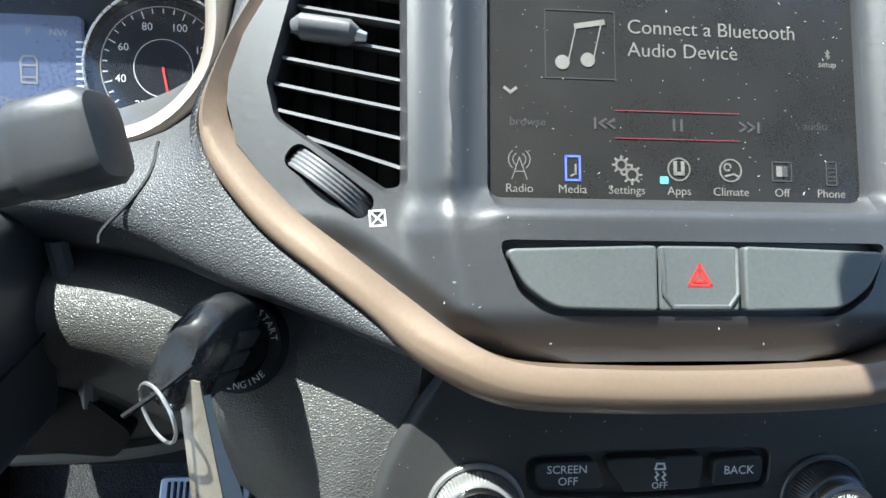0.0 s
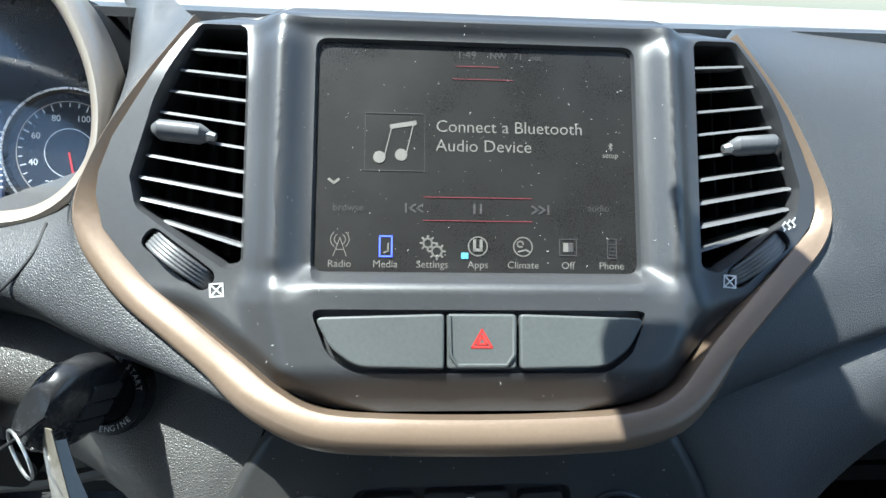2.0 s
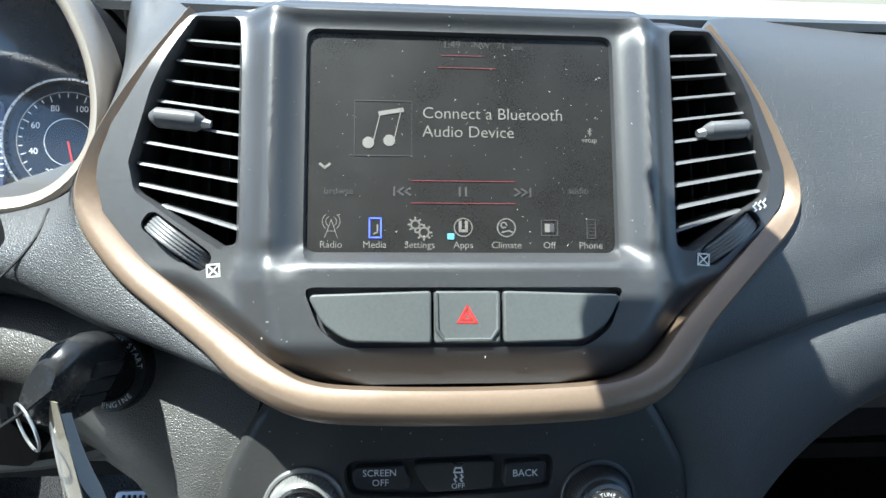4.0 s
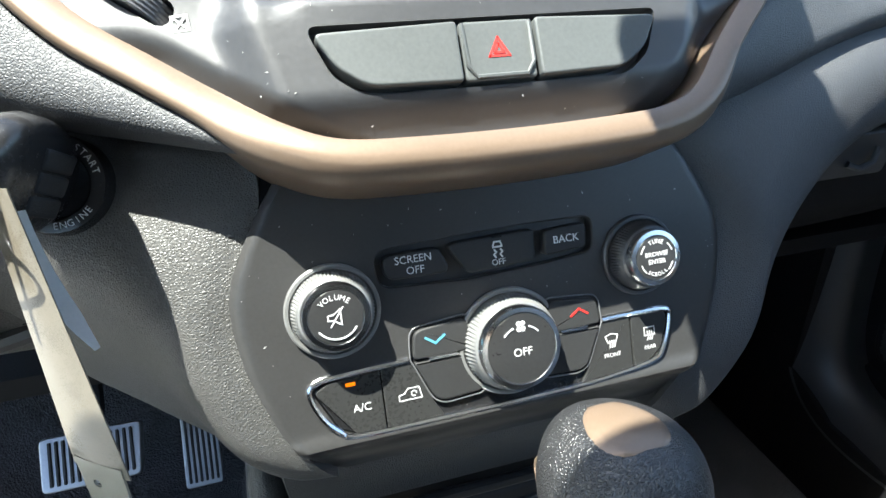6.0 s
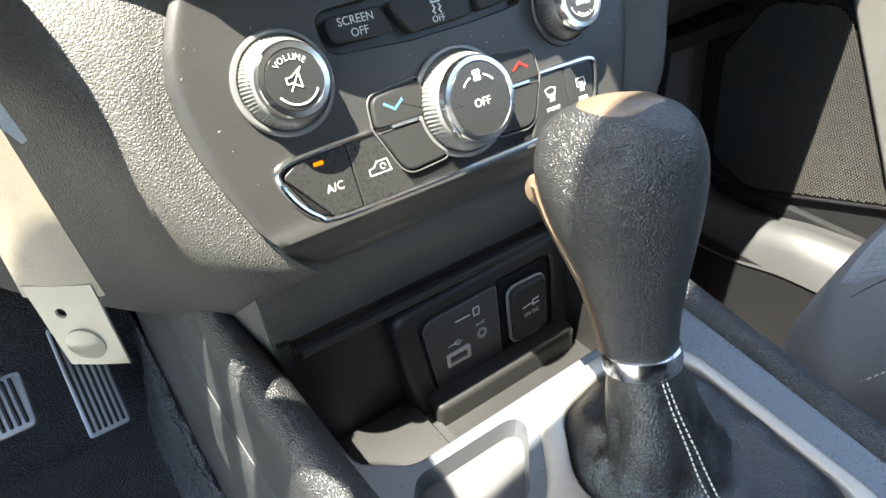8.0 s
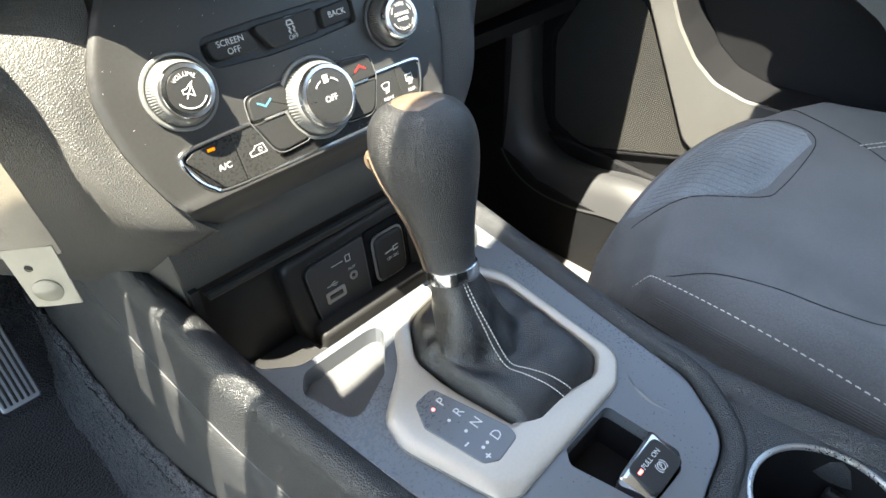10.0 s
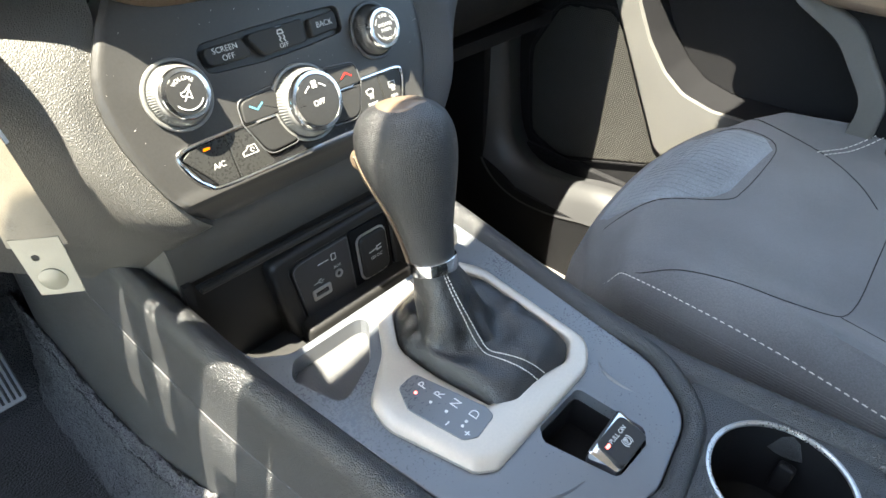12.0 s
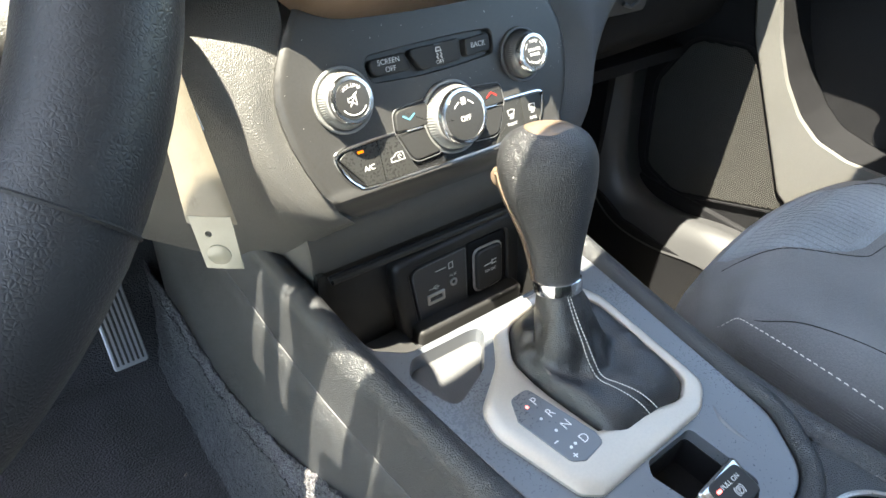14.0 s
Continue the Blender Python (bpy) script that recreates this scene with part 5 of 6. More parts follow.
def gate_outer():
    return rounded([(0.020, 0.147, 0.03), (-0.022, 0.143, 0.03), (-0.050, 0.105, 0.06), (-0.088, 0.078, 0.02), (-0.093, 0.055, 0.03), (-0.076, -0.008, 0.012), (-0.064, -0.0175, 0.012), (0.048, -0.014, 0.02), (0.071, 0.0, 0.02), (0.078, 0.115, 0.04), (0.062, 0.147, 0.03)], 0.01, 8)


def gate_inner():
    return rounded([(0.010, 0.136, 0.02), (-0.016, 0.130, 0.025), (-0.040, 0.097, 0.03), (-0.037, 0.060, 0.04), (-0.028, 0.009, 0.008), (-0.016, 0.0015, 0.008), (0.045, 0.0025, 0.012), (0.061, 0.012, 0.012), (0.067, 0.105, 0.03), (0.055, 0.135, 0.02)], 0.01, 8)


def match(inner, outer):
    """Points of the inner outline, one for each of the outer, by bearing from the middle."""
    m = Vector((0.012, 0.068))
    res = []
    for q in outer:
        d = (Vector(q) - m).normalized()
        best, far = None, None
        for i in range(len(inner)):
            a, b = Vector(inner[i - 1]) - m, Vector(inner[i]) - m
            den = d.x * (b - a).y - d.y * (b - a).x
            if abs(den) < 1e-12:
                continue
            t = (a.x * (b - a).y - a.y * (b - a).x) / den
            u = (a.x * d.y - a.y * d.x) / den
            if t > 0 and -1e-6 <= u <= 1 + 1e-6 and (best is None or t > best):
                best = t
        p = m + d * (best if best else 0.05)
        res.append((p.x, p.y))
    return res


def ports(c):
    P = tilted(0.020, 0.249, 0.585, 8)
    frame_o = rounded([(-0.060, -0.050), (0.098, -0.050), (0.100, 0.054), (-0.068, 0.046)], 0.013)
    wells = [loft([[(x, y, w) for x, y in inset(o, -g)] for w, g in ((-0.0045, 0.0), (-0.002, 0.0), (0.003, 0.004))]) for o in (rounded([(-0.041, -0.039), (0.0765, -0.039), (0.0765, 0.037), (-0.050, 0.034)], 0.009),)]
    pm = part("port_panel", carve(cap_slab(frame_o, -0.02, 0.0005, 0.006), wells), BIN, c, "port panel with card slot, USB, AUX and 12 V socket", at=P)
    part("port_plate", cap_slab(rounded([(-0.038, -0.036, 0.008), (0.020, -0.036, 0.002), (0.020, 0.032, 0.002), (-0.046, 0.030, 0.010)], 0.008), -0.006, -0.0005, 0.001), SOFT, pm, "dark port plate", at=P)
    # thin rim in paler plastic, so the edge's highlight is in its colour
    part("plate_edge_highlight", tube([(x, y, -0.0006) for x, y in rounded([(-0.0385, -0.0365, 0.008), (0.0205, -0.0365, 0.002), (0.0205, 0.0325, 0.002), (-0.0465, 0.0305, 0.010)], 0.008)], 0.0006, 6, closed=True), SLAT, pm, at=P)
    part("card_slot", carve(cap_slab(rect(-0.028, 0.0085, 0.014, 0.0135, 0.001), -0.003, 0.0005, 0.0005), [block(-0.026, 0.0097, -0.001, 0.012, 0.0123, 0.003)]), GLOSS, pm, at=P)
    usb = part("usb_socket", carve(cap_slab(rect(-0.0305, -0.0160, -0.0085, -0.0040, 0.0022), -0.004, 0.0010, 0.0006), [prism(rect(-0.0275, -0.0128, -0.0115, -0.0072, 0.0004), -0.003, 0.004)]), SATIN_CHROME, pm, "metal rimmed USB socket", at=P)
    part("usb_tongue", block(-0.0265, -0.0098, -0.0035, -0.0125, -0.0076, -0.0005), GLOSS, usb, at=P)
    part("aux_socket", lathe([(0.0046, -0.003), (0.0046, 0.0004), (0.0036, 0.0008), (0.0024, 0.0003), (0.0022, -0.003)], 0.0035, -0.001, 24), SATIN_CHROME, pm, at=P)
    letter("port_word", "AUX", 0.0042, P, 0.0030, 0.0080, 0.0001, WHITE, pm)
    part("usb_sign", strokes([[(-0.0270, 0.0020), (-0.0150, 0.0020)], [(-0.0230, 0.0020), (-0.0200, 0.0042), (-0.0175, 0.0042)], [(-0.0215, 0.0020), (-0.0190, 0.0000), (-0.0170, 0.0000)]], 0.0007, 0.0001), WHITE, pm, at=P)
    part("card_sign", strokes([[(-0.0020, 0.0170), (-0.0020, 0.0235), (0.0030, 0.0235), (0.0030, 0.0170), (-0.0020, 0.0170)], [(-0.018, 0.0200), (-0.006, 0.0200)]], 0.0010, 0.0001), WHITE, pm, at=P)
    part("socket_frame", cap_slab(rect(0.024, -0.036, 0.074, 0.034, 0.004), -0.006, -0.0015, 0.001), DARK, pm, at=P)
    part("socket_rim", tube([(x, y, 0.0015) for x, y in rect(0.0290, -0.0250, 0.0660, 0.0260, 0.009)], 0.0014, 6, closed=True), SATIN_CHROME, pm, at=P)
    cap = part("socket_cover", cap_slab(rect(0.0300, -0.0235, 0.0655, 0.0250, 0.008), -0.004, 0.0060, 0.003), BUTTON, pm, "square hinged 12 V socket cover", at=P)
    letter("port_word", "12V DC", 0.0048, P, 0.0478, -0.0020, 0.0062, WHITE, cap)
    part("plug_sign", strokes([[(0.040, 0.0055), (0.050, 0.0065)], [(0.050, 0.0085), (0.0555, 0.0090)], [(0.050, 0.0045), (0.0555, 0.0050)], [(0.0502, 0.0042), (0.0500, 0.0090)]], 0.0012, 0.0061), WHITE, cap, at=P)
    part("port_step", cap_slab(rounded([(-0.054, -0.034), (0.086, -0.034), (0.086, -0.010), (-0.050, -0.010)], 0.008), -0.04, 0.006, 0.005), BIN, c, "rounded bar below the ports", at=flat(0.020, 0.262, 0.550, 0))


console()
carpet_flap()


def brake_switch():
    b = thing("parking_brake_switch", (0.006, -0.06, 0.60), "chrome edged electric parking brake switch marked PULL ON", "switch")
    o = rounded([(0.030, -0.049), (0.0315, -0.073), (-0.010, -0.0755), (-0.0165, -0.052)], 0.004)
    part("lever", loft([[(x, y - 0.06, w + (0.006 if y > -0.06 else 0)) for x, y in inset(o, g)] for w, g in ((-0.030, 0.001), (-0.004, 0.0), (0.000, 0.001), (0.001, 0.003))]), CHROME, b, "polished chrome lever", at=TOP)
    face = tilted(0.0075, -0.0640, 0.6262, 80)
    f = part("face", cap_slab(rect(-0.0145, -0.0120, 0.0185, 0.0105, 0.005), -0.006, 0.0022, 0.001), BUTTON, b, "dark face plate", at=face)
    letter("switch_word", "PULL ON", 0.0046, face, 0.003, 0.0036, 0.0024, WHITE, f)
    part("lamp", prism(rect(-0.0115, 0.0025, -0.0075, 0.0045, 0.0003), 0.0022, 0.0025), RED_LAMP, f, at=face)
    part("brake_sign", strokes([arc(0.004, -0.0035, 0.0026, 0, 360, 14), arc(0.004, -0.0035, 0.0040, -50, 50, 6), arc(0.004, -0.0035, 0.0040, 130, 230, 6), [(0.0033, -0.0052), (0.0033, -0.0018), (0.0047, -0.0021), (0.0047, -0.0033), (0.0033, -0.0036)]], 0.0005, 0.0022), WHITE, f, at=face)


brake_switch()


def shifter():
    g = thing("gear_shifter", (0.005, 0.08, 0.628), "black leather gear shifter with stitched boot and bronze inlay", "gear shifter")
    ring, head = Vector((0.001, 0.101, 0.694)), Vector((0.007, 0.132, 0.785))
    axis = (head - ring).normalized()
    side = Vector((1, 0, 0)) - axis * axis.x
    side.normalize()
    ahead = axis.cross(side) * -1
    if ahead.y < 0:
        ahead = -ahead
    # boot: from the surround up to the ring, with slack folds
    seg = 72
    inner = [(x, y) for x, y in resample(inset(gate_inner(), 0.0005), seg)]
    loops = []
    rng = random.Random(3)
    start = min(range(seg), key=lambda i: (math.atan2(inner[i][1] - 0.068, inner[i][0] - 0.012)) ** 2)
    inner = inner[start:] + inner[:start]
    neck = Vector((0.004, 0.076, 0.649))
    for j in range(25):
        t = j / 24
        loop = []
        for i in range(seg):
            a = math.atan2(inner[i][1] - 0.068, inner[i][0] - 0.012)
            c = ring + (side * math.cos(a) + ahead * math.sin(a)) * 0.0165 - axis * 0.004
            m = neck + Vector((math.cos(a) * 0.0310, math.sin(a) * 0.0300, 0.004 * math.sin(a)))
            b = Vector((inner[i][0], inner[i][1], 0.6295 + 0.05 * (inner[i][1] - 0.06)))
            if t < 0.5:
                u = t / 0.5
                p = b.lerp(m, u)
                p.z += (0.0075 + 0.004 * math.sin(a + 2.4)) * math.sin(math.pi * min(1, u ** 0.75)) - 0.004 * u * u
            else:
                u = (t - 0.5) / 0.5
                p = (m - Vector((0, 0, 0.004))).lerp(c, u)
            out = Vector((math.cos(a), math.sin(a), 0.5))
            slack = smooth(0.03, 0.28, t) * smooth(1.0, 0.86, t)
            q = Vector((p.x * 48 + 3, p.y * 48, p.z * 75))
            big = noise.noise(q)
            small = noise.noise(q * 2.3 + Vector((5, 1, 8)))
            p += out * slack * (0.0085 * (0.20 - abs(big)) + 0.0018 * (0.2 - abs(small)))
            p.z = max(p.z, b.z + 0.0004)
            loop.append(p)
        loops.append(loop)
    for _ in range(2):
        loops = [loops[0]] + [[(a + b * 2 + c) / 4 for a, b, c in zip(loops[j - 1], loops[j], loops[j + 1])] for j in range(1, 24)] + [loops[24]]
    boot = part("boot", loft(loops, cap=False), BOOT, g, "soft black leather boot with white stitching", sharp=80)
    for off in (-0.8, 0.8):
        st = bmesh.new()
        for j in range(1, 24):
            for sub in (0.05, 0.55):
                def at(tt):
                    f = min(23.999, max(0, tt))
                    j0 = int(f)
                    goal = radians(254 + 20 * (1 - f / 24) ** 2 - 360)
                    turn = [math.atan2(q[1] - 0.068, q[0] - 0.012) for q in inner]
                    near = min(range(seg), key=lambda i: abs(turn[i] - goal))
                    base = near + (goal - turn[near]) / max(0.01, turn[(near + 1) % seg] - turn[near]) + off
                    i0 = int(base) % seg
                    q = loops[j0][i0].lerp(loops[j0 + 1][i0], f - j0)
                    q2 = loops[j0][(i0 + 1) % seg].lerp(loops[j0 + 1][(i0 + 1) % seg], f - j0)
                    q = q.lerp(q2, base - int(base))
                    c = Vector((0.012, 0.068, q.z))
                    return q + (q - c).normalized() * 0.0011 + Vector((0, -0.0004, 0.0004))
                tube([at(j + sub), at(j + sub + 0.15), at(j + sub + 0.30)], 0.00042, 5, bm=st)
        part("stitching", st, THREAD, boot, "white double stitching")
    part("chrome_ring", frame_lathe([(0.0165, -0.006), (0.0182, -0.005), (0.0186, 0.0), (0.0182, 0.004), (0.0165, 0.005)], ring, side, ahead, axis, 40), CHROME, g, "polished chrome ring")
    # knob: egg with a slim neck
    prof = [(0.003, 0.0168, 0.0168), (0.010, 0.0172, 0.0175), (0.022, 0.0185, 0.0195), (0.038, 0.0215, 0.0235), (0.054, 0.0262, 0.0290), (0.070, 0.0308, 0.0345), (0.084, 0.0332, 0.0378), (0.096, 0.0328, 0.0380), (0.107, 0.0290, 0.0345), (0.1145, 0.0225, 0.0270), (0.1185, 0.0135, 0.0160), (0.1200, 0.004, 0.005)]
    loops = []
    for h, rx, ry in [tuple(v) for v in spline(prof, 34)]:
        push = 0.004 * smooth(0.03, 0.09, h)
        loops.append([ring + axis * h + side * (rx * math.cos(a)) + ahead * (ry * math.sin(a) + push) for a in (2 * math.pi * i / 48 for i in range(48))])
    kn = part("knob", loft(loops), KNOB, g, "grained black leather knob", sharp=80)
    # bronze inlay on the crown and a strip down the driver's side
    def crown(sx, sy):
        """Height of the knob's top over a place beside its axis."""
        lo, hi = 0.090, 0.120
        for _ in range(24):
            h = (lo + hi) / 2
            rx, ry = [curve_at([(p[0], p[k]) for p in prof], h) for k in (1, 2)]
            if (sx / rx) ** 2 + ((sy - 0.004) / ry) ** 2 < 1:
                lo = h
            else:
                hi = h
        return lo
    inlay = []
    for i in range(15):
        t = i / 14
        sy = -0.021 + 0.038 * t
        wdt = 0.0195 * math.sqrt(max(0.01, 1 - (2 * t - 1) ** 2)) * (1.08 - 0.35 * t)
        inlay.append([ring + axis * (crown(u * wdt - 0.003, sy) + (0.0009 if abs(u) < 0.9 and 0 < i < 14 else -0.0008)) + side * (u * wdt - 0.003) + ahead * sy for u in (s / 5 - 1 for s in range(11))])
    b = loft(inlay, cap=False, closed=False)
    bmesh.ops.recalc_face_normals(b, faces=b.faces)
    bmesh.ops.solidify(b, geom=b.faces[:], thickness=0.002)
    part("crown_inlay", b, BRONZE, kn, "pale bronze inlay", sharp=80)
    strip = []
    for i in range(16):
        t = i / 15
        h = 0.004 + 0.082 * t
        rx, ry = [curve_at([(p[0], p[k]) for p in prof], h) for k in (1, 2)]
        row = []
        for s in range(5):
            a = radians(128 + (s - 2) * (11 - 5 * t))
            lift = 0.0008 if 0 < s < 4 else -0.0006
            row.append(ring + axis * h + side * ((rx + lift) * math.cos(a)) + ahead * ((ry + lift) * math.sin(a) + 0.004 * smooth(0.03, 0.09, h)))
        strip.append(row)
    b = loft(strip, cap=False, closed=False)
    bmesh.ops.recalc_face_normals(b, faces=b.faces)
    bmesh.ops.solidify(b, geom=b.faces[:], thickness=0.002)
    part("side_strip", b, BRONZE, kn, "bronze strip with the release button", sharp=80)
    c = ring + axis * 0.082 + side * (0.031 * math.cos(radians(128))) + ahead * (0.036 * math.sin(radians(128)) + 0.004)
    part("release_button", frame_lathe([(0.008, -0.008), (0.008, 0.002), (0.006, 0.0040), (0.002, 0.0046)], c, axis, side.cross(axis), (side * math.cos(radians(128)) + ahead * math.sin(radians(128))).normalized(), 20), BRONZE, kn)


def frame_lathe(profile, origin, x, y, z, seg):
    return loft([[origin + x * (r * math.cos(2 * math.pi * i / seg)) + y * (r * math.sin(2 * math.pi * i / seg)) + z * w for i in range(seg)] for r, w in profile])


def resample(outline, n):
    pts = [Vector(p) for p in outline]
    cum = [0]
    for i in range(len(pts)):
        cum.append(cum[-1] + (pts[(i + 1) % len(pts)] - pts[i]).length)
    out = []
    for k in range(n):
        d = cum[-1] * k / n
        i = max(j for j in range(len(pts)) if cum[j] <= d)
        f = (d - cum[i]) / max(1e-9, cum[i + 1] - cum[i])
        q = pts[i].lerp(pts[(i + 1) % len(pts)], f)
        out.append((q.x, q.y))
    return out


shifter()


# ---- driver's side ----
def ignition():
    F = IGN
    g = thing("ignition_switch", (-0.205, 0.29, 0.84), "round black ignition switch with white lettering", "switch")
    b = part("collar", lathe([(0.0235, -0.012), (0.0235, 0.002), (0.0225, 0.005), (0.0170, 0.006), (0.0165, 0.004)], 0, 0, 48), KEYFOB, g, at=F)
    part("barrel", lathe([(0.0165, -0.010), (0.0165, 0.003), (0.0155, 0.0045), (0.004, 0.0045)], 0, 0, 40), KEYFOB, g, at=F)
    curved(b, "ACC  RUN START", 0.0046, 0, 0, 0.0195, 75, 0.0058, F, step=0.0034, name="ring_word")
    curved(b, "ENGINE", 0.0046, 0, 0, 0.0195, 290, 0.0058, F, step=0.0034, name="ring_word")
    k = thing("car_key", F @ Vector((0, 0, 0.03)), "black plastic remote car key in the ignition", "key")
    head = part("key_head", loft([[(x, y, z) for x, y in [(0.0115 * sx ** 0.6 * math.copysign(abs(math.cos(a)) ** 0.6, math.cos(a)), 0.0265 * sx * math.sin(a)) for a in (2 * math.pi * i / 40 for i in range(40))]] for z, sx in ((0.004, 0.66), (0.010, 0.76), (0.019, 0.93), (0.030, 1.0), (0.042, 0.97), (0.052, 0.85), (0.058, 0.66), (0.061, 0.4))]), KEYFOB, k, at=F @ pose(0, 0, 0, 0, 0, -28))
    for i in range(3):
        part("key_button", cap_slab(rect(0.0085, -0.014 + 0.010 * i, 0.0123, -0.0050 + 0.010 * i, 0.002), 0.018, 0.040, 0.0010), RUBBER, head, at=F @ pose(0, 0, 0, 0, 0, -28))
    eye = F @ Vector((-0.006, -0.012, 0.055))
    r = thing("key_ring", eye, "thin steel split ring on the key", "ring")
    rc = eye + Vector((-0.004, -0.004, -0.010))
    part("ring", tube([rc + Vector((0.012 * math.cos(a) * 0.75, 0.012 * math.cos(a) * -0.66, 0.0135 * math.sin(a))) for a in (2 * math.pi * i / 40 for i in range(40))], 0.0008, 6, closed=True), SATIN_CHROME, r)
    # hanging tag on a strap
    t = thing("key_tag", TAG_TOP, "long tan laminated tag hanging from the key ring", "tag")
    x = TAG_SIDE
    top = Vector(TAG_TOP)

    def sheet(w0, w1, z0, z1, bow=0.0, n=10, thick=0.0007):
        rows = []
        y = Vector((0, 0, 1)).cross(x)
        for i in range(n + 1):
            f = i / n
            w = w0 + (w1 - w0) * f
            z = z0 + (z1 - z0) * f
            c = TAG_MID(z)
            rows.append([c - x * w / 2 + y * bow, c - x * w / 4 + y * bow * 0.3, c, c + x * w / 4 + y * bow * 0.3, c + x * w / 2 + y * bow])
        b = loft(rows, cap=False, closed=False)
        bmesh.ops.recalc_face_normals(b, faces=b.faces)
        bmesh.ops.solidify(b, geom=b.faces[:], thickness=thick)
        return b
    part("card", sheet(0.014, 0.033, 0.0, -0.136, 0.0015), TAG, t, "tan card sleeve")
    hole = frame_lathe([(0.0023, -0.01), (0.0023, 0.01)], TAG_MID(-0.143) + x * -0.004, x, Vector((0, 0, 1)), Vector((0, 0, 1)).cross(x), 16)
    part("sleeve_end", carve(sheet(0.0275, 0.025, -0.130, -0.170, 0.0005, 4, 0.0012), [hole]), TAG_CLEAR, t, "clear plastic end with a hole")
    # seal dot drawn large and pale, sun glare put into its colour
    part("seal_glare_dot", frame_lathe([(0.0080, -0.0018), (0.0080, 0.0004), (0.006, 0.0012), (0.001, 0.0015)], TAG_MID(-0.159) - x * 0.001, x, Vector((0, 0, 1)), Vector((0, 0, 1)).cross(x) * -1, 20), TAG_CLEAR, t)
    part("tag_tie", tube([top + Vector((0.004, 0, 0.006)), top + Vector((-0.008, -0.004, -0.003)), top + Vector((-0.022, -0.008, -0.012))], 0.0011, 6), KEYFOB, t, "black plastic tie")
    s2 = thing("paper_slip", (TAG_MID(-0.03) + Vector((0.006, 0.010, 0))), "narrow white paper slip behind the tag", "paper")
    rows = []
    for i in range(8):
        f = i / 7
        c = TAG_MID(-0.012 - 0.066 * f) + Vector((0.003 + 0.011 * f * f, 0.005 + 0.003 * f, 0))
        w = 0.008 * (1 - 0.75 * max(0, f - 0.75) / 0.25)
        rows.append([c - Vector((w / 2, 0.001, 0)), c, c + Vector((w / 2, 0.001, 0))])
    b = loft(rows, cap=False, closed=False)
    bmesh.ops.recalc_face_normals(b, faces=b.faces)
    bmesh.ops.solidify(b, geom=b.faces[:], thickness=0.0005)
    part("slip", b, WHITE, s2)


IGN = tilted(-0.205, 0.295, 0.871, 30) @ pose(0, 0, 0, 0, -9, 0)
TAG_SIDE = Vector((0.80, -0.60, 0.0)).normalized()
TAG_TOP = (-0.212, 0.241, 0.893)


def TAG_MID(z):
    """Middle line of the tag, z metres below its top; it hangs nearly plumb."""
    return Vector(TAG_TOP) + Vector((-0.045 * z, 0.125 * z, z))


ignition()


def steering_wheel():
    S = tilted(-0.435, 0.100, 0.998, 33)
    w = thing("steering_wheel", S @ Vector((0, 0, 0)), "black leather steering wheel with stitched seams", "steering wheel")
    R = 0.187
    part("rim", tube([(R * math.cos(a), R * math.sin(a), 0) for a in (2 * math.pi * i / 96 for i in range(96))], 0.0203, 18, closed=True), WHEEL, w, "leather covered rim", at=S)
    for a in (-39, 219, 152, 28):
        c = Vector((R * math.cos(radians(a)), R * math.sin(radians(a)), 0))
        d = Vector((-math.sin(radians(a)), math.cos(radians(a)), 0))
        n = c.normalized()
        part("rim_seam", tube([c + (n * math.cos(b) + Vector((0, 0, 1)) * math.sin(b)) * 0.0204 for b in (2 * math.pi * i / 24 for i in range(24))], 0.0007, 5, closed=True), RUBBER, w, at=S)
    part("hub", cap_slab(rounded([(-0.085, -0.06), (0.085, -0.06), (0.085, 0.085), (-0.085, 0.085)], 0.03), -0.03, 0.018, 0.012), SOFT, w, at=S)
    for s in (-1, 1):
        part("spoke", tube([(s * 0.06, 0.020, -0.012), (s * 0.12, 0.018, -0.012), (s * 0.175, 0.012, -0.003)], [0.042, 0.040, 0.030], 12, squash=0.45), SOFT, w, at=S)
    part("lower_spoke", tube([(0, -0.05, -0.012), (0, -0.12, -0.010), (0, -0.175, -0.003)], [0.03, 0.022, 0.015], 10, squash=0.5), SILVER, w, at=S)
    part("column_shroud", loft([[(x * f, y * f - 0.015, z) for x, y in rect(-0.055, -0.05, 0.055, 0.04, 0.02)] for z, f in ((-0.04, 0.9), (-0.09, 1.0), (-0.22, 1.05))]), SOFT, w, at=S)


steering_wheel()


def column_cover():
    c = thing("column_cover", (-0.43, 0.27, 0.80), "black plastic steering column cover with a pale edge trim", "column cover")
    loops = []
    for y, g in ((0.200, 0.012), (0.210, 0.002), (0.26, 0.0), (0.335, -0.004), (0.40, -0.006)):
        loops.append([(x, y, z) for x, z in rounded([(-0.555 + g, 0.800 + g), (-0.322 - g, 0.800 + g), (-0.308 - g, 0.860), (-0.314 - g, 0.925 - g), (-0.545 + g, 0.930 - g)], 0.018, 4)])
    part("cover", loft(loops), SOFT, c)
    part("joint", tube([(-0.3075, 0.215, 0.866), (-0.3045, 0.26, 0.866), (-0.3010, 0.34, 0.866)], 0.0008, 5), DARK, c)
    part("edge_trim", tube(spline([(-0.302, 0.332, 0.805), (-0.296, 0.330, 0.840), (-0.297, 0.331, 0.875), (-0.300, 0.336, 0.905)], 16), [0.0055] * 16, 8), SLAT, c, "pale plastic edge trim")
    return c


column_cover()


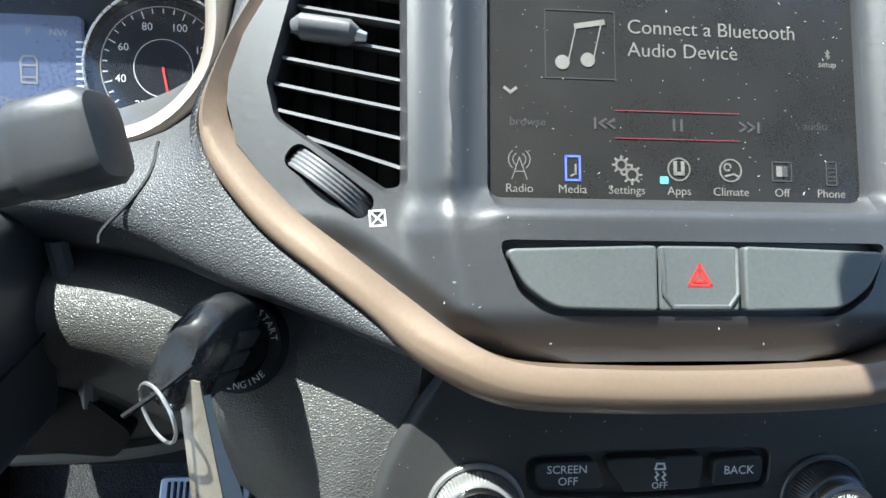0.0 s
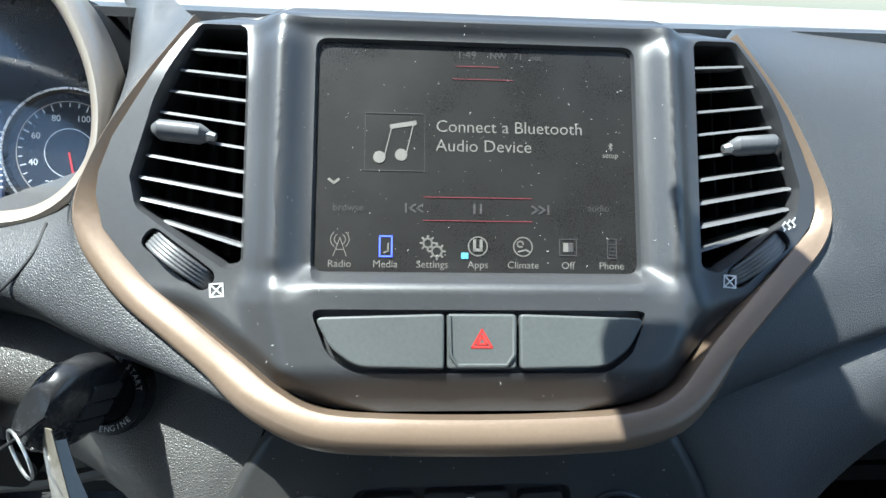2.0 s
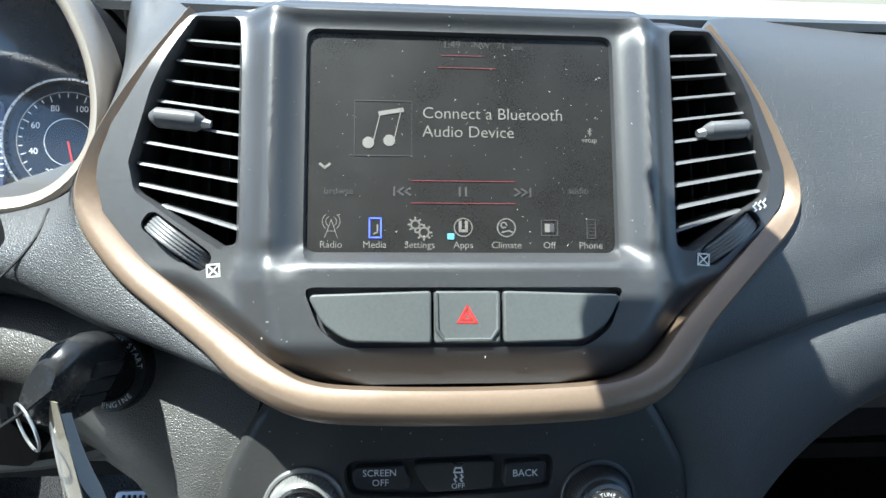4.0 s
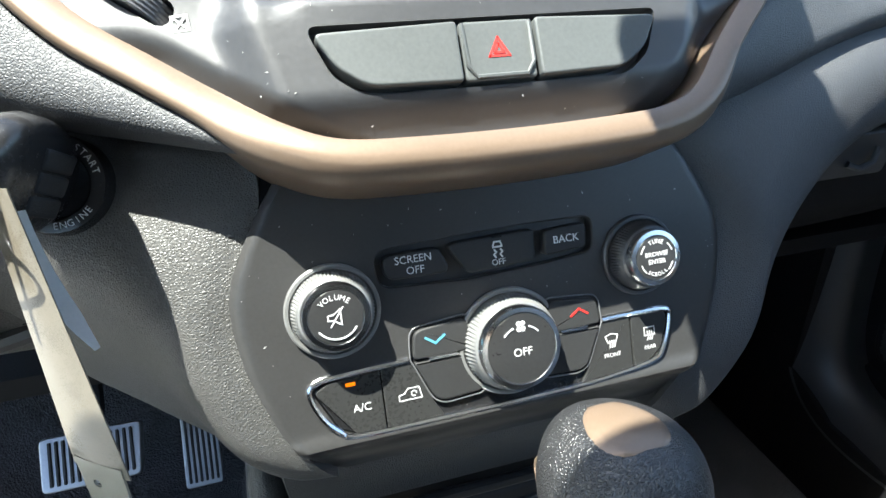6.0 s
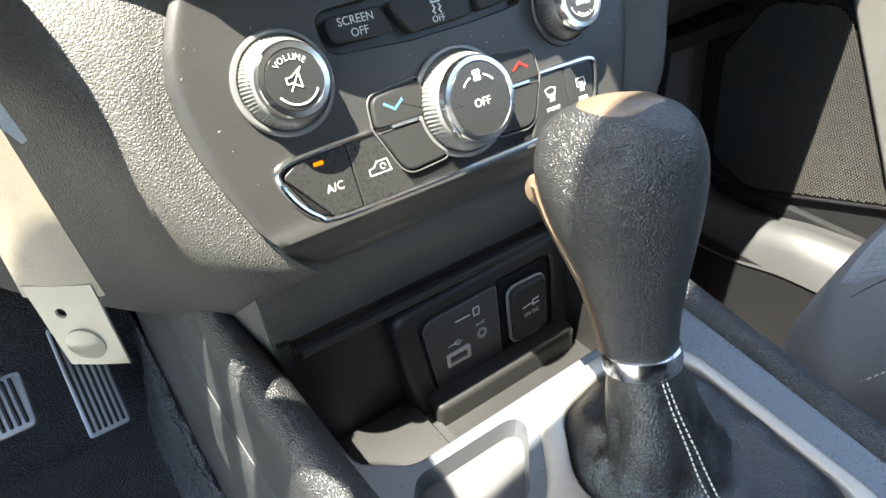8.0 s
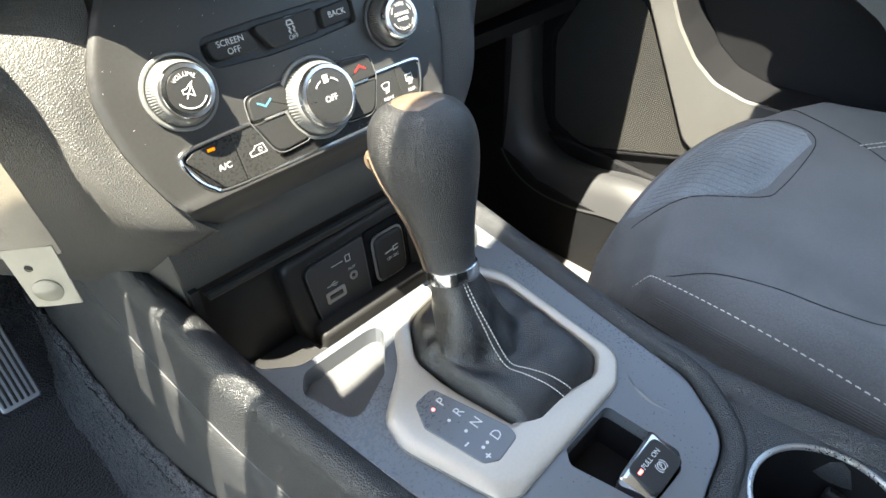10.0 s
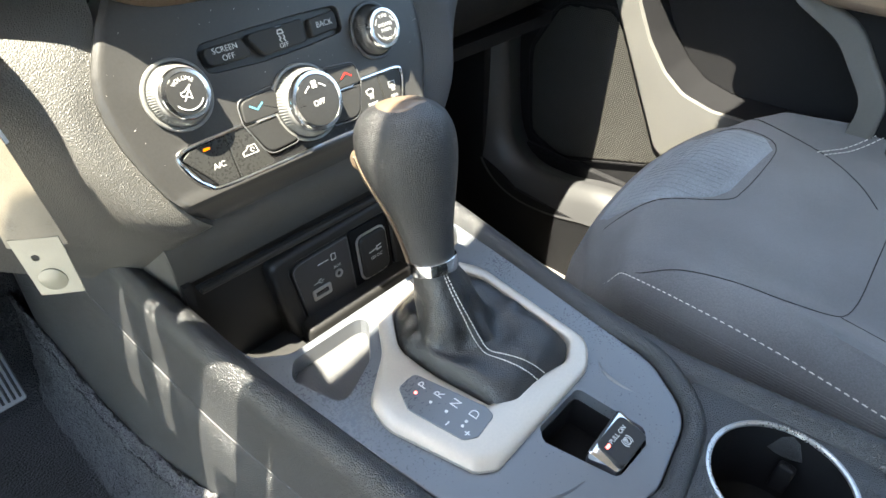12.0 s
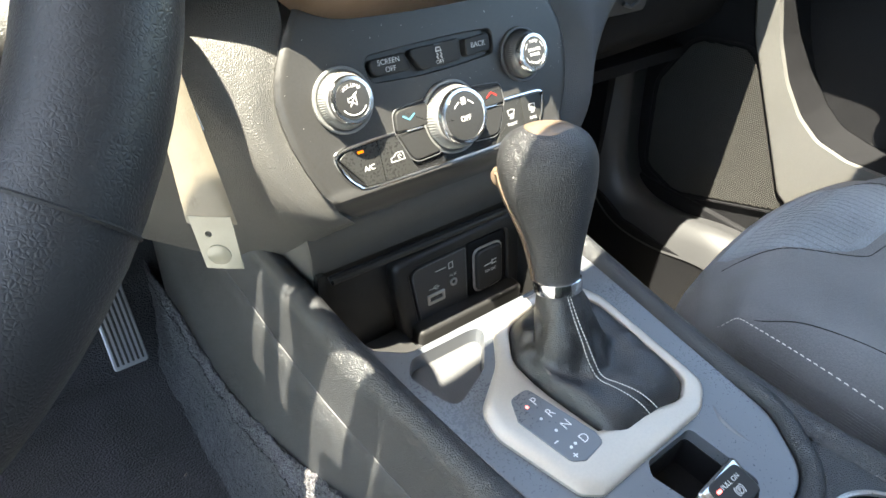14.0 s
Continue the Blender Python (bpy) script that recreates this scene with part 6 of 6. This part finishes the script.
def stalk():
    k = thing("wiper_stalk", (-0.25, 0.26, 0.97), "black wiper stalk with a chunky twist end", "stalk")
    a, b = Vector((-0.305, 0.262, 0.962)), Vector((-0.231, 0.262, 0.983))
    d = (b - a).normalized()
    up = Vector((0, 0.35, 0.93))
    up = (up - d * up.dot(d)).normalized()
    s = d.cross(up)

    def ring(p, h, t, r=0.5):
        o = rounded([(-t, -h), (t, -h), (t, h), (-t, h)], min(h, t) * r, 4)
        return [p + s * x + up * y for x, y in o]
    part("arm", loft([ring(a - d * 0.06, 0.015, 0.014), ring(a, 0.012, 0.012), ring(a + d * 0.012, 0.012, 0.010)]), KEYFOB, k)
    part("collar", loft([ring(a + d * 0.006, 0.0100, 0.009), ring(a + d * 0.014, 0.0145, 0.0115), ring(a + d * 0.046, 0.0150, 0.0125), ring(a + d * 0.048, 0.0145, 0.012)]), SOFT, k, "grey ribbed collar")
    part("twist_end", loft([ring(a + d * 0.047, 0.0160, 0.0132, 0.7), ring(a + d * 0.050, 0.0172, 0.0140, 0.7), ring(a + d * 0.073, 0.0172, 0.0140, 0.7), ring(a + d * 0.0765, 0.0150, 0.0120, 0.7), ring(a + d * 0.0775, 0.009, 0.007, 0.7)]), SOFT, k, "chunky twist knob")


stalk()


def cluster():
    G = tilted(-0.37, 0.365, 1.005, 22)
    c = thing("instrument_cluster", (-0.37, 0.38, 0.93), "instrument cluster with round dial in a pale bronze ring", "instrument cluster")
    o = [(-0.0, -0.055), (0.080, -0.055), (0.12, -0.048), (0.146, -0.022), (0.152, 0.012), (0.144, 0.05), (0.122, 0.085), (0.08, 0.10), (0.0, 0.105)]
    path = spline([(x, y, 0) for x, y in o + [(-x, y) for x, y in reversed(o[1:-1])]], 96, closed=True)
    loops = []
    for i, p in enumerate(path):
        d = (path[(i + 1) % 96] - path[i - 1]).normalized()
        out = Vector((d.y, -d.x, 0))
        loops.append([p + out * a + Vector((0, 0, b)) for a, b in ((-0.007, -0.040), (-0.006, -0.004), (-0.003, 0.001), (0.001, 0.003), (0.004, 0.001), (0.006, -0.006), (0.006, -0.03))])
    part("bezel_ring", loft(loops + [loops[0]], cap=False), RING, c, "pale bronze bezel ring", at=G, sharp=60)
    flat_o = [(p.x, p.y) for p in path]
    part("dial_board", prism(inset(flat_o, 0.004), -0.068, -0.055), GAUGE, c, at=G)
    part("hood", loft([[(p[0] * f, p[1] * f, w) for p in inset(flat_o, -0.004)] for w, f in ((-0.03, 1.0), (-0.070, 1.0), (-0.075, 1.02), (-0.10, 0.9))], cap=False), DARK, c, at=G)
    gx, gy, r = 0.110, -0.009, 0.042
    dial = part("speed_dial", lathe([(r, -0.058), (r, -0.049), (r - 0.0015, -0.048), (r - 0.003, -0.0505), (0.006, -0.0505)], gx, gy, 64), GAUGE, c, "round speedometer dial", at=G)
    part("dial_ring", tube([(gx + r * math.cos(a), gy + r * math.sin(a), -0.048) for a in (2 * math.pi * i / 64 for i in range(64))], 0.0008, 6, closed=True), SATIN_CHROME, dial, at=G)
    ticks = []
    for i in range(29):
        a = radians(280 - 10.6 * i)
        r0 = 0.0290 if i % 4 == 0 else 0.0305
        ticks.append([(gx + r0 * math.cos(a), gy + r0 * math.sin(a)), (gx + 0.0325 * math.cos(a), gy + 0.0325 * math.sin(a))])
    part("tick_marks", strokes(ticks, 0.0006, -0.0503), WHITE, dial, at=G)
    part("scale_arc", strokes([arc(gx, gy, 0.0338, 280, -20, 40)], 0.0005, -0.0503), RING, dial, at=G)
    part("scale_arc", strokes([arc(gx, gy, 0.0160, 280, -20, 40)], 0.0004, -0.0503), WHITE, dial, at=G)
    for i, n in enumerate(("0", "20", "40", "60", "80", "100", "120")):
        a = radians(280 - 42.4 * i)
        letter("speed_number", n, 0.0060, G, gx + 0.0240 * math.cos(a), gy + 0.0240 * math.sin(a), -0.0502, WHITE, dial)
    part("needle", strokes([[(gx, gy), (gx + 0.028 * math.cos(radians(280)), gy + 0.028 * math.sin(radians(280)))]], 0.0012, -0.0495), RED, dial, at=G)
    part("display", prism(rect(-0.030, -0.046, 0.066, 0.018, 0.003), -0.060, -0.0515), DISPLAY, c, "small blue information display showing a car", at=G)
    letter("display_word", "Door Open", 0.0056, G, 0.036, -0.029, -0.0512, LIT, c)
    letter("display_word", "71°F", 0.0052, G, 0.019, 0.0085, -0.0512, LIT, c)
    letter("display_word", "P", 0.0056, G, 0.038, 0.0085, -0.0512, LIT, c)
    letter("display_word", "NW", 0.0056, G, 0.054, 0.0085, -0.0512, LIT, c)
    part("car_picture", strokes([[(0.0340, -0.019), (0.0336, -0.007), (0.0352, -0.0045), (0.0408, -0.0045), (0.0424, -0.007), (0.0420, -0.019), (0.0340, -0.019)], [(0.0345, -0.0095), (0.0415, -0.0095)], [(0.0348, -0.0160), (0.0412, -0.0160)]], 0.0010, -0.0512), LIT, c, at=G)
    part("scale_bars", strokes([[(0.0635, 0.004 - 0.004 * i), (0.0665, 0.004 - 0.004 * i)] for i in range(10)], 0.0010, -0.0512), WHITE, c, at=G)
    lens = part("lens", prism(inset(flat_o, 0.005), -0.012, -0.0105), LENS_PANE, c, "clear curved lens over the dials", at=G)
    lens.visible_shadow = False


cluster()
part("pad_seam", tube(spline([(-0.2425, 0.3355, 0.9578), (-0.2405, 0.3170, 0.9505), (-0.2468, 0.3070, 0.9406), (-0.2586, 0.2992, 0.9288), (-0.2600, 0.2960, 0.9235)], 24), 0.0009, 6), RUBBER, DASH)


def pedals():
    P = tilted(-0.352, 0.600, 0.425, 42)
    b = thing("brake_pedal", (-0.375, 0.62, 0.38), "metal faced brake pedal with black rubber ribs", "pedal")
    part("pad", cap_slab(rounded([(-0.055, -0.032), (0.050, -0.032), (0.055, 0.030), (-0.055, 0.030)], 0.008), -0.012, 0, 0.002), PEDAL, b, at=P)
    for i in range(13):
        x = -0.044 + 0.0072 * i
        part("rubber_rib", cap_slab(rect(x - 0.0017, -0.026, x + 0.0017, 0.024, 0.0015), -0.001, 0.0025, 0.0008), RUBBER, b, at=P)
    part("arm", tube([(0, 0, -0.01), (0.0, 0.06, -0.03), (0.0, 0.24, -0.02)], 0.010, 8), RUBBER, b, at=P)
    A = tilted(-0.255, 0.700, 0.335, 34)
    a = thing("accelerator_pedal", (-0.255, 0.70, 0.24), "long ribbed metal accelerator pedal", "pedal")
    part("pad", cap_slab(rounded([(-0.026, -0.075), (0.024, -0.075), (0.028, 0.075), (-0.020, 0.075)], 0.006), -0.012, 0, 0.002), PEDAL, a, at=A)
    for i in range(6):
        x = -0.0185 + 0.0072 * i
        part("rubber_rib", cap_slab(rounded([(x - 0.0020, -0.068), (x + 0.0015, -0.068), (x + 0.0055, 0.068), (x + 0.0020, 0.068)], 0.0012), -0.001, 0.0025, 0.0008), RUBBER, a, at=A)
    part("arm", tube([(0, 0.02, -0.01), (0.0, 0.09, -0.04), (0.0, 0.28, -0.02)], 0.010, 8), RUBBER, a, at=A)


pedals()


# ---- passenger's side ----
def seat():
    s = thing("passenger_seat", (0.45, -0.2, 0.20), "dark grey cloth passenger seat with white stitching", "car seat")
    x0, x1 = 0.224, 0.735

    def top(x, y):
        u = (x - x0) / (x1 - x0)
        bol = 0.030 * (smooth(0.20, 0.03, u) * smooth(-0.02, 0.05, u) + smooth(0.80, 0.97, u) * smooth(1.02, 0.95, u)) * smooth(0.08, -0.15, y)
        crown = 0.012 * math.sin(math.pi * min(1, max(0, u)))
        return 0.588 + bol + crown - 0.04 * smooth(0.05, -0.40, y)
    rows = []
    nx, ny = 44, 40
    for j in range(ny + 1):
        y = 0.145 - 0.62 * j / ny
        row = []
        for i in range(nx + 1):
            u = i / nx
            x = x0 + (x1 - x0) * u
            z = top(x, y)
            e = min(u, 1 - u) * (x1 - x0)
            z -= 0.012 * (1 - smooth(0.0, 0.030, e)) ** 1.5
            z -= 0.038 * (1 - smooth(0.0, 0.080, 0.145 - y)) ** 1.6
            yy = y - 0.028 * (1 - smooth(0.0, 0.09, e)) * smooth(0.05, 0.14, y) - 0.035 * (2 * u - 1) ** 2 * smooth(-0.05, 0.145, y)
            row.append((x, yy, z))
        rows.append(row)
    # skirt down all sides
    bm = bmesh.new()
    g = [[bm.verts.new(p) for p in r] for r in rows]
    for j in range(ny):
        for i in range(nx):
            bm.faces.new((g[j][i], g[j + 1][i], g[j + 1][i + 1], g[j][i + 1]))
    edge = [g[0][i] for i in range(nx + 1)] + [g[j][nx] for j in range(1, ny + 1)] + [g[ny][i] for i in range(nx - 1, -1, -1)] + [g[j][0] for j in range(ny - 1, 0, -1)]
    for dx, dz in ((-0.006, -0.022), (-0.010, -0.050), (-0.004, -0.085), (0.010, -0.11)):
        low = []
        mid = Vector((0.47, -0.15, 0))
        for v in edge:
            base = v.co
            d = Vector((base.x - mid.x, base.y - mid.y, 0)).normalized()
            low.append(bm.verts.new((base.x - d.x * dx, base.y - d.y * dx, 0.555 + dz if dz < -0.03 else base.z + dz * 0.8)))
        for i in range(len(edge)):
            bm.faces.new((edge[i], edge[(i + 1) % len(edge)], low[(i + 1) % len(edge)], low[i]))
        edge = low
    bm.faces.new(edge)
    cu = part("cushion", bm, CLOTH, s, "dark cloth cushion with a raised bolster", sharp=60)

    def on(x, y, lift):
        u = (x - x0) / (x1 - x0)
        e = min(u, 1 - u) * (x1 - x0)
        z = top(x, y) - 0.012 * (1 - smooth(0.0, 0.030, e)) ** 1.5 - 0.038 * (1 - smooth(0.0, 0.080, 0.145 - y)) ** 1.6
        yy = y - 0.028 * (1 - smooth(0.0, 0.09, e)) * smooth(0.05, 0.14, y) - 0.035 * (2 * u - 1) ** 2 * smooth(-0.05, 0.145, y)
        return Vector((x, yy, z + lift))
    # woven insert over the front of the cushion
    rows = []
    for j in range(19):
        f = j / 18
        y = 0.140 - 0.122 * f
        lo = 0.305 + 0.095 * f + 0.025 * max(0, f - 0.88) / 0.12
        hi = 0.590 - 0.035 * max(0, f - 0.8) / 0.2
        rows.append([on(lo + (hi - lo) * i / 24, y, 0.0012 if 0 < i < 24 and j < 18 else -0.0012) for i in range(25)])
    part("insert", shell_of(rows, 0.003, (0, 0, 1)), INSERT, s, "lighter blue-grey woven insert", sharp=60)
    weave = bmesh.new()
    for j in range(12):
        line = [on(0.32 + 0.26 * i / 20 + 0.08 * (j / 12) * (1 - i / 20), 0.132 - 0.0088 * j, 0.0016) for i in range(21)]
        tube(line, 0.00022, 4, bm=weave)
    for i in range(24):
        line = [on(0.325 + 0.0110 * i, 0.132 - 0.009 * k, 0.0016) for k in range(min(12, 3 + 2 * i))]
        tube(line, 0.00022, 4, bm=weave)
    part("weave", weave, INSERT, s, kind="stuff")
    for path in ([(0.226, 0.088), (0.233, 0.050), (0.248, 0.005), (0.260, -0.050), (0.266, -0.095), (0.288, -0.128), (0.33, -0.143), (0.42, -0.140), (0.60, -0.130)], [(0.300, 0.128), (0.350, 0.082), (0.398, 0.020), (0.430, 0.010), (0.50, 0.011), (0.565, 0.020), (0.592, 0.05), (0.590, 0.12)], [(0.660, 0.115), (0.642, 0.075), (0.622, 0.020), (0.597, -0.040), (0.56, -0.085), (0.52, -0.115)], [(0.300, -0.137), (0.306, -0.22), (0.32, -0.40)]):
        part("seam", tube([on(p.x, p.y, 0.0002) for p in spline([(x, y, 0) for x, y in path], 40)], 0.0006, 6), RUBBER, s)
    rows = []
    for j in range(13):
        y = -0.158 - 0.30 * j / 12
        rows.append([on(0.33 + 0.28 * i / 16, y, 0.0012 if 0 < i < 16 and 0 < j else -0.0015) for i in range(17)])
    part("rear_insert", shell_of(rows, 0.003, (0, 0, 1)), INSERT, s, sharp=60)
    ribs = bmesh.new()
    for k in range(19):
        tube([(x0 - 0.0072 - 0.0003 * k, 0.035 - 0.025 * i, 0.563 - 0.0030 * k) for i in range(19)], 0.0004, 4, bm=ribs)
    part("side_ribs", ribs, CLOTH, cu, kind="stuff")
    part("side_seam", tube([(x0 - 0.0088, 0.060 - 0.03 * i, 0.532 - 0.004 * math.sin(i * 0.35)) for i in range(18)], 0.0011, 6), RUBBER, cu)
    st = bmesh.new()
    for k in range(76):
        y = 0.122 - 0.0074 * k
        tube([on(x0 + 0.003, y, 0.0004), on(x0 + 0.003, y - 0.0022, 0.0007), on(x0 + 0.003, y - 0.0045, 0.0004)], 0.0008, 5, bm=st)
    part("stitching", st, THREAD, cu, "white stitching along the edge")
    for off in (0.0, 0.009):
        st = bmesh.new()
        for k in range(18):
            x = 0.600 + 0.0074 * k
            q = [on(x + d, -0.022 - 0.5 * (x + d - 0.60) - off, 0.0010) for d in (0, 0.0022, 0.0046)]
            tube(q, 0.0008, 5, bm=st)
        part("stitching", st, THREAD, cu)
    part("base", loft([[(0.235, -0.46, z), (0.70, -0.46, z), (0.70, 0.075, z), (0.235, 0.075, z)] for z in (0.40, 0.46)]), RUBBER, s, "black plastic base")
    for x in (0.26, 0.66):
        part("rail", block(x - 0.02, -0.5, 0.20, x + 0.02, 0.14, 0.24), PEDAL, s)
        for y in (-0.40, 0.05):
            part("foot", block(x - 0.012, y - 0.03, 0.24, x + 0.012, y + 0.03, 0.405), RUBBER, s)
    part("backrest", loft([[(x, y, z) for u in (0, 0.25, 0.5, 0.75, 1) for x, y in ((0.22 + 0.5 * u, yy),)] + [(0.72 - 0.5 * u, yy - 0.12, z) for u in (0, 0.25, 0.5, 0.75, 1)] for z, yy in ((0.54, -0.44), (0.75, -0.50), (0.95, -0.56), (1.12, -0.60))]), CLOTH, s, bevel=0.03)


seat()


def door():
    X = 0.69
    d = thing("passenger_door", (X, 0.1, 0.33), "closed passenger door with grey trim and a speaker grille", "car door")
    # door card as a shaped sheet, with the pocket recess above the sill
    main = [(-0.75, 0.335), (0.555, 0.335), (0.585, 0.42), (0.575, 0.80), (0.56, 0.955), (-0.75, 0.955)]
    D = Matrix(((0, 0, -1, X), (-1, 0, 0, 0), (0, 1, 0, 0), (0, 0, 0, 1)))       # second axis up, first axis to the rear, third into the cabin

    def flip(pts):
        return [(-p[0], *p[1:]) for p in pts]
    card = cap_slab(rounded(flip(main), 0.01), -0.095, 0.0, 0.004)
    pocket = rounded(flip([(0.335, 0.84), (0.323, 0.760, 0.1), (0.302, 0.702, 0.1), (0.272, 0.648, 0.1), (0.237, 0.606, 0.06), (0.200, 0.580, 0.05), (0.150, 0.568, 0.04), (-0.03, 0.570, 0.04), (-0.035, 0.640, 0.05), (0.020, 0.710, 0.08), (0.086, 0.745, 0.05), (0.15, 0.84)]), 0.04, 6)
    part("card", carve(card, [prism(pocket, -0.085, 0.02)]), DOOR, d, "dark grained door card", at=D)
    part("pocket_back", prism(inset(pocket, 0.001), -0.084, -0.078), DOOR, d, at=D)
    band = rounded(flip([(0.385, 0.83), (0.345, 0.700, 0.06), (0.225, 0.475, 0.03), (0.15, 0.430, 0.05), (-0.30, 0.43, 0.05), (-0.32, 0.545, 0.03), (-0.065, 0.560, 0.04), (-0.065, 0.650, 0.05), (0.0, 0.735, 0.08), (0.075, 0.765, 0.05), (0.12, 0.83)]), 0.03, 6)
    part("grey_band", carve(cap_slab(band, -0.004, 0.010, 0.005), [prism(pocket, -0.03, 0.03, 0.002)]), DOOR_GREY, d, "grey trim band round the pocket", at=D)
    part("armrest", cap_slab(rounded(flip([(0.10, 0.775), (0.04, 0.755), (-0.50, 0.755), (-0.50, 0.87), (0.06, 0.88)]), 0.02), 0.0, 0.045, 0.012), BRONZE, d, "bronze topped arm rest", at=D)
    part("pull_pad", cap_slab(rounded(flip([(-0.085, 0.57), (-0.5, 0.57), (-0.5, 0.748), (-0.03, 0.748), (-0.085, 0.66)]), 0.02), 0.0, 0.03, 0.01), LEATHER, d, at=D)
    o = rounded(flip([(0.478, 0.415, 0.04), (0.497, 0.58, 0.06), (0.444, 0.672, 0.05), (0.345, 0.682, 0.03), (0.318, 0.655, 0.03), (0.201, 0.478, 0.02), (0.201, 0.445, 0.01), (0.40, 0.385, 0.04)]), 0.03, 6)
    gr = part("speaker_grille", cap_slab(o, -0.003, 0.004, 0.002), MESH, d, "dark perforated speaker grille", at=D)
    dots = bmesh.new()
    inner = inset(o, 0.006)
    xs, ys = [p[0] for p in inner], [p[1] for p in inner]
    step = 0.0038
    j = 0
    y = min(ys)
    while y < max(ys):
        x = min(xs) + (j % 2) * step / 2
        while x < max(xs):
            if inside(x, y, inner):
                r = 0.0014
                q = [dots.verts.new((x + r * math.cos(a), y + r * math.sin(a), 0.0052)) for a in (0.52 + 1.047 * k for k in range(6))]
                dots.faces.new(q)
                low = [dots.verts.new((v.co.x * 1.0 + 0.0004 * math.cos(0.52 + 1.047 * k), v.co.y + 0.0004 * math.sin(0.52 + 1.047 * k), 0.0035)) for k, v in enumerate(q)]
                for k in range(6):
                    dots.faces.new((q[k], q[(k + 1) % 6], low[(k + 1) % 6], low[k]))
            x += step
        y += step * 0.866
        j += 1
    part("grille_pattern", dots, GRILLE, gr, "fine pattern of the grille", at=D, kind="stuff")
    part("grille_rim", tube([(x, y, 0.003) for x, y in o], 0.003, 6, closed=True), DOOR, gr, at=D)
    part("foot_trim", cap_slab(rounded(flip([(0.20, 0.345), (0.56, 0.345), (0.56, 0.395), (0.19, 0.385)]), 0.01), 0.0, 0.010, 0.004), DOOR, d, at=D)
    part("belt_cap", block(X - 0.02, -0.75, 0.945, X + 0.05, 0.56, 0.965), DOOR, d)
    ridge = spline([(-0.90, 0.388, 0), (-0.30, 0.390, 0), (0.10, 0.394, 0), (0.27, 0.392, 0), (0.37, 0.374, 0), (0.445, 0.380, 0), (0.487, 0.425, 0), (0.507, 0.53, 0), (0.517, 0.68, 0), (0.522, 0.92, 0)], 60)
    loops = []
    for i, p in enumerate(ridge):
        way = (ridge[min(i + 1, 59)] - ridge[max(i - 1, 0)]).normalized()
        up = Vector((-way.y, way.x))
        loops.append([(x, p.x + up.x * n, p.y + up.y * n) for x, n in ((0.590, -0.055), (0.604, -0.026), (0.618, -0.007), (0.634, 0.0), (0.650, -0.002), (0.662, -0.010), (0.700, -0.012), (0.700, -0.055))])
    single("sill", loft(loops), SOFT, "dark plastic door sill rising into the kick panel", "sill", "structure", sharp=60)
    single("kick_panel", loft([[(0.588, y, 0.19), (0.592, y, top), (0.70, y, top), (0.70, y, 0.19)] for y, top in ((-0.90, 0.345), (0.36, 0.335), (0.44, 0.34), (0.52, 0.38), (0.545, 0.90), (0.95, 0.92))]), DOOR, "dark kick panel beside the footwell", "panel", "structure")


def inside(x, y, poly):
    hit = False
    for i in range(len(poly)):
        (xa, ya), (xb, yb) = poly[i - 1], poly[i]
        if (ya > y) != (yb > y) and x < (xb - xa) * (y - ya) / (yb - ya) + xa:
            hit = not hit
    return hit


door()
single("floor_mat", cap_slab(rounded([(0.20, 0.10), (0.62, 0.10), (0.60, 0.68), (0.22, 0.68)], 0.05), 0.197, 0.206, 0.003), GREY_CARPET, "worn grey-brown carpet in the passenger footwell", "floor mat")
